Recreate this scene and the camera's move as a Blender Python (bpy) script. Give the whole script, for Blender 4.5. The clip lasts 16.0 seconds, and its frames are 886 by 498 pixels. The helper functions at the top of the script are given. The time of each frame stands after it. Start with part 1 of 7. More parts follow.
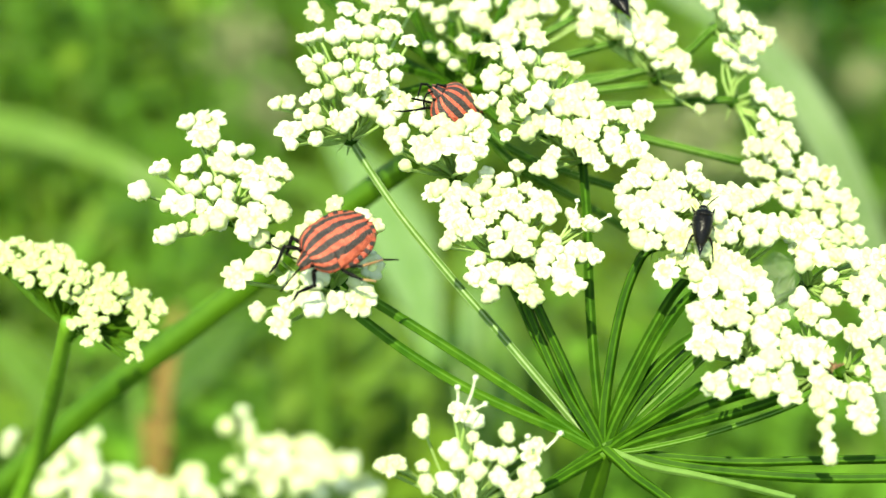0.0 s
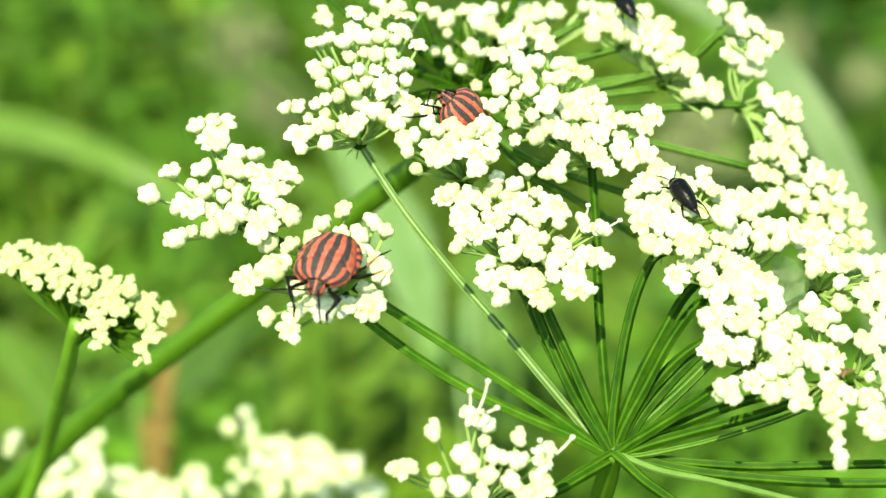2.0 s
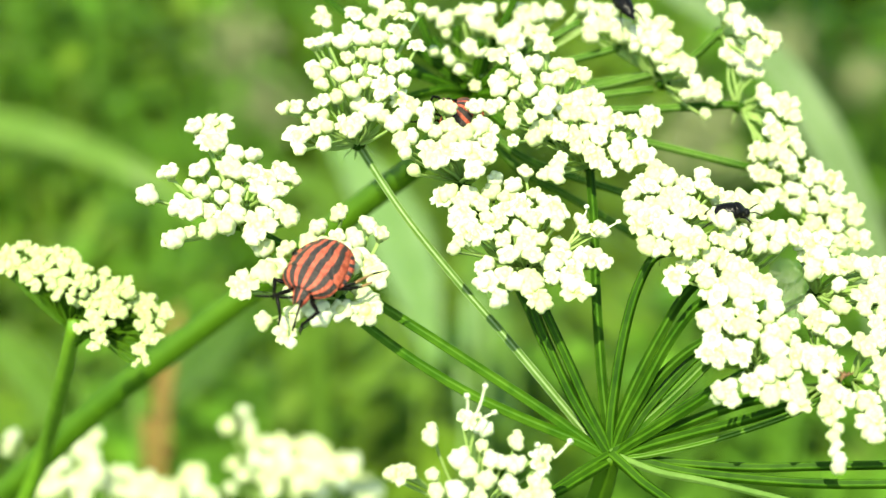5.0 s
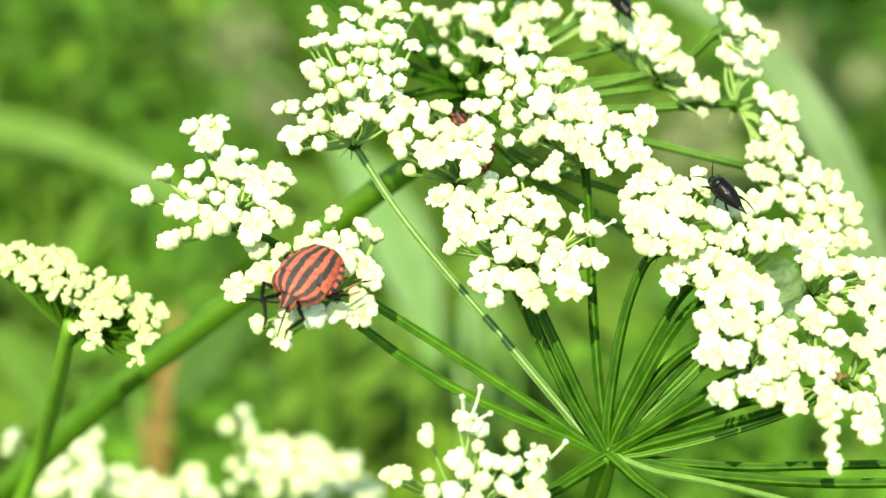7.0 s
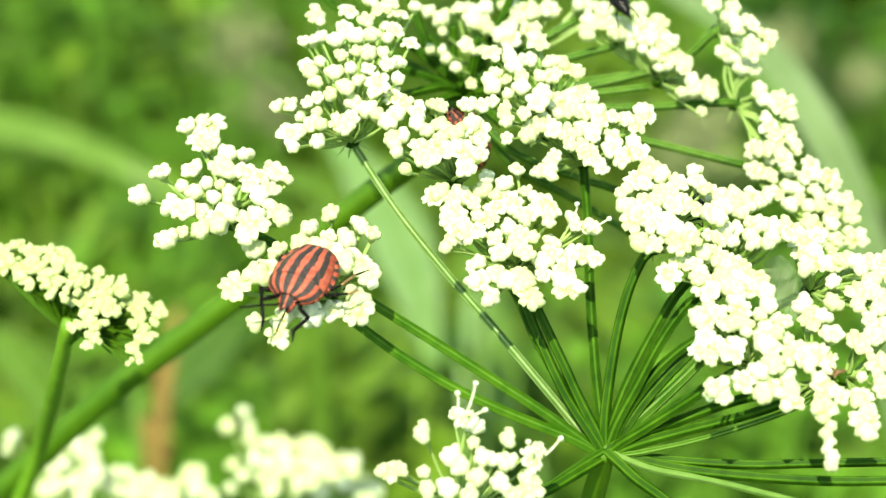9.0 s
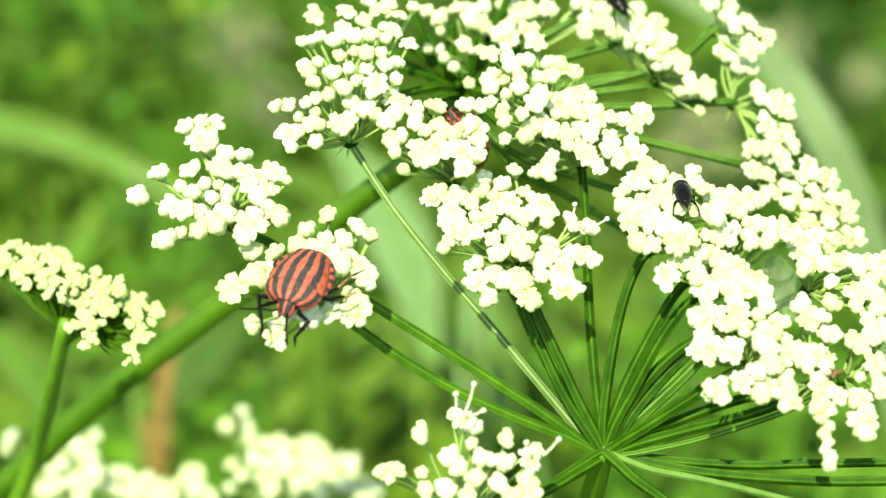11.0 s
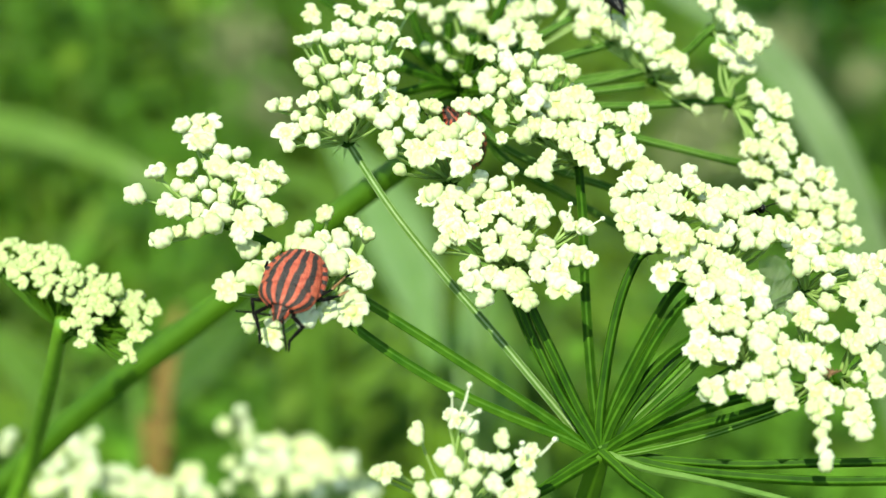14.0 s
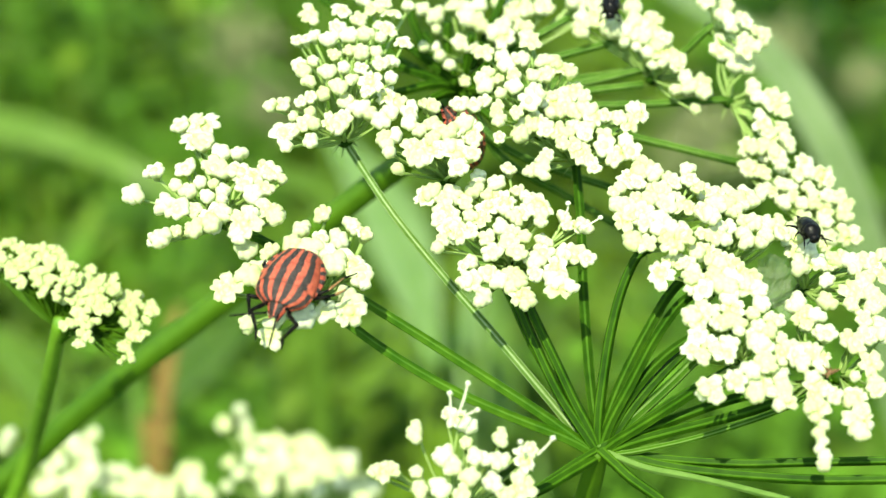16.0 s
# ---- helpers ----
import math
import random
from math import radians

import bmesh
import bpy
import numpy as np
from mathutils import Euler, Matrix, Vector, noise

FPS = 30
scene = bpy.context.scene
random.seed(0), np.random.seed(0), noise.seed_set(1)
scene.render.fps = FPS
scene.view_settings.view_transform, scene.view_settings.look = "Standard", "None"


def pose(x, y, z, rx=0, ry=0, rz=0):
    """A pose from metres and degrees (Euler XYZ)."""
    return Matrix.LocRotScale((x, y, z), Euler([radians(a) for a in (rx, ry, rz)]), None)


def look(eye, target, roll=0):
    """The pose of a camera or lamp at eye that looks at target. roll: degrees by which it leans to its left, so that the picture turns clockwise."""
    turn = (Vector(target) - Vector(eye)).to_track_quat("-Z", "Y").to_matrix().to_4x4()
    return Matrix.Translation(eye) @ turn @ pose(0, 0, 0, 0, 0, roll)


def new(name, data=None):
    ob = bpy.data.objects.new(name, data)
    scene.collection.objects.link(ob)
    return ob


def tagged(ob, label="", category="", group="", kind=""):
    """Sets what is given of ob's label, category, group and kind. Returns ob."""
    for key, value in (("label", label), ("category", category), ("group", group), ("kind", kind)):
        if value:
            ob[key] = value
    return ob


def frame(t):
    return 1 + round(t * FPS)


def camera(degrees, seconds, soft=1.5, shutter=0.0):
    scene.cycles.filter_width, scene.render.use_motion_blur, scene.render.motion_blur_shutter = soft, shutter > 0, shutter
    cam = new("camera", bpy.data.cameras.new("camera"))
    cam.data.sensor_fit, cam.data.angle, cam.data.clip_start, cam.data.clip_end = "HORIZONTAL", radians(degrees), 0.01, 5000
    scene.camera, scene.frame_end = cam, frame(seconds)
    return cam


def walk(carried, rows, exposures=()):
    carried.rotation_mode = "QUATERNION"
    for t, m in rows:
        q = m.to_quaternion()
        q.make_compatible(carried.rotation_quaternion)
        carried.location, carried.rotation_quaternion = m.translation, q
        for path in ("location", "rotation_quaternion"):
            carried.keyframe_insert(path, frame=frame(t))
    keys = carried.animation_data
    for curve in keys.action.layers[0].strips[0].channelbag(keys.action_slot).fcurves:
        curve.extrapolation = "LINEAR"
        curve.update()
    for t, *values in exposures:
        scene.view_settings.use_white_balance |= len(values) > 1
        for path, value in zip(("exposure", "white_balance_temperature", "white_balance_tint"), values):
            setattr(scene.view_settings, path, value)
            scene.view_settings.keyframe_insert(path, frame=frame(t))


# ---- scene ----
# A tripod view into a sunny meadow: lens, focus and a still camera.
cam = camera(28, 16.0, soft=1.4)
cam.data.dof.use_dof = True
cam.data.dof.focus_distance = 0.204
cam.data.dof.aperture_fstop = 17.5
cam_pose = pose(0, 0, 1.0, 60, 0, 0)
walk(cam, [(0.0, cam_pose), (16.0, cam_pose)], exposures=[(t, e + 0.18, k + 50, -11) for t, e, k in ((0.0, 0.90, 7650), (12.0, 0.88, 7650), (12.5, 0.76, 7600), (13.0, 0.55, 7200), (13.5, 0.40, 6880), (14.0, 0.44, 6930), (14.5, 0.58, 7150), (15.5, 0.72, 7300), (16.0, 0.75, 7350))])

# ---- light: a high summer sun in a clear sky
SUN_ELEVATION, SUN_AZIMUTH = 55, 198      # azimuth clockwise from +y
world = bpy.data.worlds.new("world")
scene.world = world
world.use_nodes = True
sky = world.node_tree.nodes.new("ShaderNodeTexSky")
sky.sky_type, sky.sun_disc = "NISHITA", False
sky.sun_elevation, sky.sun_rotation = radians(SUN_ELEVATION), radians(SUN_AZIMUTH)
world.node_tree.links.new(sky.outputs[0], world.node_tree.nodes["Background"].inputs[0])
world.node_tree.nodes["Background"].inputs[1].default_value = 0.15
sun = new("sun", bpy.data.lights.new("sun", "SUN"))
sun.data.energy, sun.data.angle, sun.data.color = 3.85, radians(0.5), (1.0, 0.95, 0.86)
az, el = radians(SUN_AZIMUTH), radians(SUN_ELEVATION)
sun_way = Vector((math.sin(az) * math.cos(el), math.cos(az) * math.cos(el), math.sin(el)))
sun.matrix_world = look(sun_way * 5, (0, 0, 0))


# ---- materials
def material(name, dark, light, rough=0.5, scale=200.0, stretch=(1, 1, 1), leafy=0.0, bump=0.15, fine=4.0, random_tone=0.0, random_tint=0.0, gloss=0.5, through_tint=None):
    """Two tones mixed by coarse and fine noise in object space; leafy: share of light let through."""
    m = bpy.data.materials.new(name)
    m.use_nodes = True
    n, l = m.node_tree.nodes, m.node_tree.links
    b, out = n["Principled BSDF"], n["Material Output"]
    co, mp = n.new("ShaderNodeTexCoord"), n.new("ShaderNodeMapping")
    mp.inputs["Scale"].default_value = stretch
    l.new(co.outputs["Object"], mp.inputs[0])
    tex = []
    for s in (scale, scale * fine):
        t = n.new("ShaderNodeTexNoise")
        t.inputs["Scale"].default_value, t.inputs["Detail"].default_value = s, 3
        l.new(mp.outputs[0], t.inputs["Vector"])
        tex.append(t)
    mix = n.new("ShaderNodeMath")
    mix.operation = "MULTIPLY_ADD"
    l.new(tex[1].outputs["Fac"], mix.inputs[0])
    mix.inputs[1].default_value = 0.45
    l.new(tex[0].outputs["Fac"], mix.inputs[2])
    ramp = n.new("ShaderNodeValToRGB")
    ramp.color_ramp.elements[0].position, ramp.color_ramp.elements[1].position = 0.5, 0.95
    ramp.color_ramp.elements[0].color, ramp.color_ramp.elements[1].color = (*dark, 1), (*light, 1)
    l.new(mix.outputs[0], ramp.inputs[0])
    colour = ramp.outputs[0]
    if random_tone:
        info, hsv, rng = n.new("ShaderNodeObjectInfo"), n.new("ShaderNodeHueSaturation"), n.new("ShaderNodeMapRange")
        l.new(info.outputs["Random"], rng.inputs[0])
        rng.inputs[3].default_value, rng.inputs[4].default_value = 1 - random_tone, 1 + random_tone * 0.3
        l.new(rng.outputs[0], hsv.inputs["Value"])
        if random_tint:
            tint_range = n.new("ShaderNodeMapRange")
            l.new(info.outputs["Random"], tint_range.inputs[0])
            tint_range.inputs[3].default_value, tint_range.inputs[4].default_value = 1 + random_tint, 1 - 0.6 * random_tint
            l.new(tint_range.outputs[0], hsv.inputs["Saturation"])
        l.new(colour, hsv.inputs["Color"])
        colour = hsv.outputs[0]
    l.new(colour, b.inputs["Base Color"])
    b.inputs["Roughness"].default_value = rough
    b.inputs["Specular IOR Level"].default_value = gloss
    if bump:
        bp = n.new("ShaderNodeBump")
        bp.inputs["Strength"].default_value, bp.inputs["Distance"].default_value = bump, 0.0003
        l.new(tex[1].outputs["Fac"], bp.inputs["Height"])
        l.new(bp.outputs[0], b.inputs["Normal"])
    if leafy:
        tr, add = n.new("ShaderNodeBsdfTranslucent"), n.new("ShaderNodeMixShader")
        if through_tint:
            tint = n.new("ShaderNodeMix")
            tint.data_type, tint.blend_type = "RGBA", "MULTIPLY"
            tint.inputs[0].default_value = 1.0
            l.new(colour, tint.inputs[6])
            tint.inputs[7].default_value = (*through_tint, 1)
            l.new(tint.outputs[2], tr.inputs[0])
        else:
            l.new(colour, tr.inputs[0])
        add.inputs[0].default_value = leafy
        l.new(b.outputs[0], add.inputs[1])
        l.new(tr.outputs[0], add.inputs[2])
        l.new(add.outputs[0], out.inputs[0])
    return m


def island_tone(m, low, high):
    """Varies the tone from leaf to leaf of a joined mesh."""
    n, l = m.node_tree.nodes, m.node_tree.links
    geo, rng, hsv = n.new("ShaderNodeNewGeometry"), n.new("ShaderNodeMapRange"), n.new("ShaderNodeHueSaturation")
    l.new(geo.outputs["Random Per Island"], rng.inputs[0])
    rng.inputs[3].default_value, rng.inputs[4].default_value = low, high
    l.new(rng.outputs[0], hsv.inputs["Value"])
    ramp = next(x for x in n if x.bl_idname == "ShaderNodeValToRGB")
    targets = [k.to_socket for k in ramp.outputs[0].links]
    l.new(ramp.outputs[0], hsv.inputs["Color"])
    for s in targets:
        l.new(hsv.outputs[0], s)
    return m


def gauze(m, open_share):
    """Makes a material a loose web that shows what lies behind it."""
    n, l = m.node_tree.nodes, m.node_tree.links
    out = n["Material Output"]
    full = out.inputs[0].links[0].from_socket
    clear, mix = n.new("ShaderNodeBsdfTransparent"), n.new("ShaderNodeMixShader")
    mix.inputs[0].default_value = open_share
    l.new(full, mix.inputs[1])
    l.new(clear.outputs[0], mix.inputs[2])
    l.new(mix.outputs[0], out.inputs[0])


petal_white = material("petal_white", (0.715, 0.78, 0.46), (0.83, 0.86, 0.66), 0.55, 500, leafy=0.34, bump=0.1, random_tone=0.14, random_tint=0.4, gloss=0.3, through_tint=(1.0, 1.0, 0.66))
petal_cream = material("petal_cream", (0.48, 0.59, 0.22), (0.68, 0.75, 0.40), 0.55, 500, leafy=0.25, bump=0.1, random_tone=0.08, gloss=0.3)
floret_heart = material("floret_heart", (0.56, 0.64, 0.22), (0.72, 0.76, 0.34), 0.4, 900, bump=0.2)
calyx_green = material("calyx_green", (0.42, 0.56, 0.15), (0.60, 0.69, 0.30), 0.45, 600, bump=0.2)
# ray greens carry light and shade: darkest for shaded rays, paler for sunlit ones
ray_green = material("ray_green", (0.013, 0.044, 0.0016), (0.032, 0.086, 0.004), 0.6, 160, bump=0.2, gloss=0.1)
stalklet_green = material("stalklet_green", (0.28, 0.44, 0.10), (0.44, 0.58, 0.20), 0.45, 300, leafy=0.2, bump=0.1)
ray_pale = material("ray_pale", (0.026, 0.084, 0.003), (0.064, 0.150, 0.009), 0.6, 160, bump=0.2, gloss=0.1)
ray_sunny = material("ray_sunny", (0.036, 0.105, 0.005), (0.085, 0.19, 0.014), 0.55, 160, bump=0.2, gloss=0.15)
ray_silver = material("ray_silver", (0.095, 0.195, 0.030), (0.17, 0.29, 0.065), 0.5, 160, leafy=0.2, bump=0.2, gloss=0.2)
ray_whitish = material("ray_whitish", (0.24, 0.36, 0.13), (0.38, 0.50, 0.24), 0.45, 160, leafy=0.2, bump=0.2, gloss=0.35)
stem_young = material("stem_young", (0.085, 0.20, 0.008), (0.15, 0.30, 0.02), 0.5, 90, bump=0.2)
stem_green = material("stem_green", (0.036, 0.098, 0.003), (0.068, 0.152, 0.006), 0.55, 90, bump=0.2, gloss=0.25)
anther_cream = material("anther_cream", (0.72, 0.74, 0.50), (0.82, 0.82, 0.66), 0.5, 900, bump=0.1)
withered_brown = material("withered_brown", (0.12, 0.055, 0.02), (0.24, 0.13, 0.06), 0.7, 900, bump=0.3)
silk_grey = material("silk_grey", (0.30, 0.42, 0.22), (0.62, 0.68, 0.54), 0.3, 900, leafy=0.5, bump=0.6)
gauze(silk_grey, 0.66)
shell_red = material("shell_red", (0.31, 0.037, 0.018), (0.62, 0.14, 0.075), 0.36, 1500, bump=0.9, fine=2.5)
shell_black = material("shell_black", (0.010, 0.007, 0.006), (0.046, 0.031, 0.027), 0.42, 1500, bump=0.9, fine=2.5)
limb_black = material("limb_black", (0.002, 0.002, 0.002), (0.006, 0.005, 0.004), 0.35, 900, bump=0.2, gloss=0.08)
limb_amber = material("limb_amber", (0.20, 0.10, 0.035), (0.33, 0.19, 0.08), 0.35, 900, bump=0.2)
belly_dark = material("belly_dark", (0.05, 0.018, 0.008), (0.14, 0.045, 0.02), 0.45, 900, bump=0.3)
beetle_black = material("beetle_black", (0.002, 0.002, 0.002), (0.007, 0.006, 0.006), 0.2, 900, bump=0.2, fine=6, gloss=0.16)
grass_green = island_tone(material("grass_green", (0.11, 0.205, 0.015), (0.22, 0.35, 0.030), 0.5, 30, leafy=0.42, bump=0.1), 0.6, 1.25)
herb_dark = island_tone(material("herb_dark", (0.075, 0.182, 0.014), (0.145, 0.300, 0.028), 0.6, 40, leafy=0.3, bump=0.1, gloss=0.2), 0.55, 1.35)
herb_green = island_tone(material("herb_green", (0.115, 0.22, 0.014), (0.21, 0.345, 0.030), 0.5, 40, leafy=0.42, bump=0.1), 0.5, 1.25)
blade_dull = material("blade_dull", (0.21, 0.31, 0.13), (0.28, 0.38, 0.18), 0.5, 40, leafy=0.4, bump=0.1)
blade_pale = material("blade_pale", (0.125, 0.245, 0.026), (0.18, 0.315, 0.045), 0.45, 40, leafy=0.4, bump=0.1)
blade_grey = material("blade_grey", (0.165, 0.28, 0.075), (0.225, 0.345, 0.115), 0.5, 40, leafy=0.15, bump=0.1)
dry_straw = material("dry_straw", (0.20, 0.12, 0.028), (0.30, 0.18, 0.05), 0.7, 60, leafy=0.2, bump=0.2)
seed_brown = material("seed_brown", (0.17, 0.20, 0.075), (0.25, 0.27, 0.125), 0.8, 60, bump=0.3)
soil = material("soil", (0.030, 0.055, 0.012), (0.07, 0.13, 0.022), 0.9, 6, bump=0.5, fine=9)


# ---- mesh helpers
def mesh_of(name, verts, faces, mats, index=None, smooth=True):
    me = bpy.data.meshes.new(name)
    me.from_pydata(verts, [], faces)
    for m in mats:
        me.materials.append(m)
    if index:
        me.polygons.foreach_set("material_index", index)
    if smooth:
        me.polygons.foreach_set("use_smooth", [True] * len(me.polygons))
    me.update()
    return me


def part(name, mesh, parent, label="", at=None):
    ob = new(name, mesh)
    ob.parent = parent
    if at is not None:
        ob.matrix_basis = at
    return tagged(ob, label)


def thing(name, label, category, group="", at=None):
    ob = new(name)
    ob.empty_display_size = 0.005
    if at is not None:
        ob.matrix_basis = at
    return tagged(ob, label, category, group)


def bend(points, steps):
    """A smooth line through a few points (Catmull-Rom)."""
    p = [Vector(q) for q in points]
    p = [2 * p[0] - p[1]] + p + [2 * p[-1] - p[-2]]
    out = []
    for i in range(1, len(p) - 2):
        for k in range(steps):
            t = k / steps
            a, b, c, d = p[i - 1:i + 3]
            out.append(0.5 * (2 * b + (c - a) * t + (2 * a - 5 * b + 4 * c - d) * t * t + (3 * b - a - 3 * c + d) * t ** 3))
    return out + [p[-2]]


def ribs(faces, sides):
    """Material numbers that give the ribs of a rod the paler green, painting lit crests over shaded grooves."""
    return [1 if len(f) == 4 and math.cos(5 * 2 * math.pi * (i % sides + 0.5) / sides) > 0.25 else 0 for i, f in enumerate(faces)]


def tube(line, radii, sides=8, ridge=0.0, store=None):
    """Vertices and faces of a rod along a line, with lengthwise ribs, closed at both ends."""
    verts, faces = store if store else ([], [])
    first = len(verts)
    line = [Vector(p) for p in line]
    n = len(line)
    side = None
    for i, p in enumerate(line):
        d = (line[min(i + 1, n - 1)] - line[max(i - 1, 0)]).normalized()
        if side is None:
            side = d.cross(Vector((0.3, 0.2, 0.9))).normalized()
        side = (side - d * side.dot(d)).normalized()
        up = d.cross(side)
        r = radii[min(i, len(radii) - 1)] if len(radii) == n else radii[0] + (radii[-1] - radii[0]) * i / (n - 1)
        for k in range(sides):
            a = 2 * math.pi * k / sides
            rr = r * (1 + ridge * math.cos(5 * a))
            verts.append(p + side * (math.cos(a) * rr) + up * (math.sin(a) * rr))
    for i in range(n - 1):
        for k in range(sides):
            a, b = first + i * sides + k, first + i * sides + (k + 1) % sides
            faces.append((a, b, b + sides, a + sides))
    faces.append(tuple(first + k for k in reversed(range(sides))))
    faces.append(tuple(first + (n - 1) * sides + k for k in range(sides)))
    return verts, faces


def ball(centre, radii, rings=6, sides=8, store=None, turn=None):
    verts, faces = store if store else ([], [])
    first, c = len(verts), Vector(centre)
    turn = turn or Matrix.Identity(3)
    verts.append(c + turn @ Vector((0, 0, -radii[2])))
    for i in range(1, rings):
        th = math.pi * i / rings
        for k in range(sides):
            a = 2 * math.pi * k / sides
            verts.append(c + turn @ Vector((radii[0] * math.sin(th) * math.cos(a), radii[1] * math.sin(th) * math.sin(a), -radii[2] * math.cos(th))))
    verts.append(c + turn @ Vector((0, 0, radii[2])))
    top = len(verts) - 1
    for k in range(sides):
        k2 = (k + 1) % sides
        faces.append((first, first + 1 + k2, first + 1 + k))
        faces.append((top, first + 1 + (rings - 2) * sides + k, first + 1 + (rings - 2) * sides + k2))
        for i in range(rings - 2):
            a, b = first + 1 + i * sides + k, first + 1 + i * sides + k2
            faces.append((a, b, b + sides, a + sides))
    return verts, faces


# ---- florets: five notched petals round a greenish disc
MM = 0.001


def floret_mesh(kind, rng, cream=False):
    """One floret: a green calyx below, five petals round it (spread, cupped or closed), a greenish disc on top."""
    if kind == "open":
        rows = [(0.16, -1.0, 0), (0.52, -0.62, 0), (0.46, -0.18, 0), (1.02, -0.02, 0.62), (1.55, 0.12, 0.95), (1.92, 0.02, 1.0), (1.98, 0.14, 1.0), (1.66, 0.34, 0.95), (1.05, 0.30, 0.62), (0.56, 0.12, 0), (0.50, 0.30, 0), (0.28, 0.44, 0)]
        gap, power, heart, segs, grow = 0.40, 2.2, 8, 40, 0.90
    elif kind == "plump":
        rows = [(0.16, -1.0, 0), (0.52, -0.66, 0), (0.52, -0.25, 0), (1.0, -0.12, 0.5), (1.32, 0.12, 0.9), (1.38, 0.42, 0.9), (1.22, 0.72, 0.9), (0.86, 0.90, 0.8), (0.42, 0.90, 0.4), (0.22, 0.84, 0)]
        gap, power, heart, segs, grow = 0.17, 2.0, 99, 30, 0.90
    elif kind == "half":
        rows = [(0.16, -1.0, 0), (0.52, -0.66, 0), (0.50, -0.25, 0), (0.98, -0.10, 0.6), (1.32, 0.10, 0.9), (1.42, 0.34, 0.9), (1.26, 0.58, 0.9), (0.92, 0.62, 0.8), (0.56, 0.44, 0.3), (0.44, 0.42, 0), (0.32, 0.56, 0)]
        gap, power, heart, segs, grow = 0.27, 2.4, 8, 30, 0.90
    else:
        rows = [(0.13, -0.85, 0), (0.42, -0.55, 0), (0.46, -0.22, 0), (0.76, -0.04, 0.4), (0.92, 0.22, 0.6), (0.84, 0.50, 0.6), (0.58, 0.72, 0.5), (0.26, 0.78, 0.2)]
        gap, power, heart, segs, grow = 0.24, 2.2, 99, 25, 0.95
    petals = [(rng.uniform(0.72, 1.16), rng.uniform(-0.25, 0.5), rng.uniform(-0.18, 0.18), rng.uniform(0, 6.28)) for _ in range(5)]
    turn = rng.uniform(0, 6.28)
    verts, faces, index = [], [], []
    for q, (r, z, lobe) in enumerate(rows):
        for k in range(segs):
            which = int(k * 5 / segs)
            f = (k * 5 / segs - which) * 2 - 1
            size, lift, swing, crease = petals[which]
            notch = gap * abs(f) ** power + (0.13 * math.exp(-(f / 0.2) ** 2) if kind == "open" and 4 <= q <= 7 else 0.03 * lobe)
            rr = grow * r * (1 + (size - 1) * lobe) * (1 - lobe * notch) * (1 + lobe * (0.045 * math.sin(5.5 * f + crease) + 0.03 * math.sin(2.3 * q + 9 * f + crease)))
            zz = (1.0 if kind == "open" else 1.25) * grow * z + lobe * (lift * r * 0.45 + (0.22 if kind == "open" else -0.18) * abs(f) ** 2)
            a = turn + 2 * math.pi * k / segs + swing * lobe
            verts.append((rr * math.cos(a) * MM, rr * math.sin(a) * MM, zz * MM))
    n = len(rows)
    verts += [(0, 0, (rows[0][1] - 0.05) * MM), (0, 0, (rows[-1][1] + 0.04) * MM)]
    for q in range(n - 1):
        for k in range(segs):
            a, c = q * segs + k, q * segs + (k + 1) % segs
            faces.append((a, c, c + segs, a + segs))
            index.append(2 if q < 2 else 1 if q >= heart else 0)
    for k in range(segs):
        k2 = (k + 1) % segs
        faces += [(n * segs, k2, k), (n * segs + 1, (n - 1) * segs + k, (n - 1) * segs + k2)]
        index += [2, 1 if heart < 90 else 0]
    return mesh_of(kind + "_floret", verts, faces, [petal_cream if cream else petal_white, floret_heart, calyx_green], index)


def stalklet_mesh(bow, mat):
    """A thin stalk from z = 0 to z = 1, of radius one before it is scaled, bowed to one side."""
    verts, faces = [], []
    for i in range(6):
        t = i / 5
        for k in range(6):
            a, r = math.pi * k / 3, 1.0 - 0.2 * t + 0.5 * max(0, t - 0.85)
            verts.append((bow * math.sin(math.pi * t) + r * math.cos(a), r * math.sin(a), t))
    for i in range(5):
        for k in range(6):
            a, c = 6 * i + k, 6 * i + (k + 1) % 6
            faces.append((a, c, c + 6, a + 6))
    faces += [tuple(reversed(range(6))), tuple(range(30, 36))]
    return mesh_of("stalklet", verts, faces, [mat])


def bract_mesh():
    """A narrow pointed bract, one metre long before it is scaled."""
    verts, faces = [], []
    for i in range(6):
        t = i / 5
        w = 0.09 * (1 - t) ** 0.7 + 0.006
        z = -0.25 * t * t
        verts += [(-w, t, z), (0, t, z - 0.05 * (1 - t) - 0.01), (w, t, z), (0, t, z + 0.02)]
    for i in range(5):
        for k in range(4):
            a, c = 4 * i + k, 4 * i + (k + 1) % 4
            faces.append((a, a + 4, c + 4, c))
    faces += [(0, 1, 2, 3), (23, 22, 21, 20)]
    return mesh_of("bract", verts, faces, [stalklet_green])


seed = random.Random(4)
FLORETS = {k: [floret_mesh(k, seed) for _ in range(12)] for k in ("open", "half", "plump", "bud")}
FLORETS["half"] += FLORETS["plump"] + FLORETS["plump"][:5]
STALKLETS = [stalklet_mesh(w, stalklet_green) for w in (-4.0, -2.0, 1.5, 4.0)]
# dark stem green puts the shade under the young buds into the colour
YOUNG_STALKLETS = [stalklet_mesh(w, stem_green) for w in (-3.0, 2.0)]
BRACT = bract_mesh()
YOUNG = {"bud": [floret_mesh(k, seed, True) for k in ("bud", "bud", "half", "half", "plump")], "half": [], "open": []}
TILT = (0.0, -0.346, 0.938)


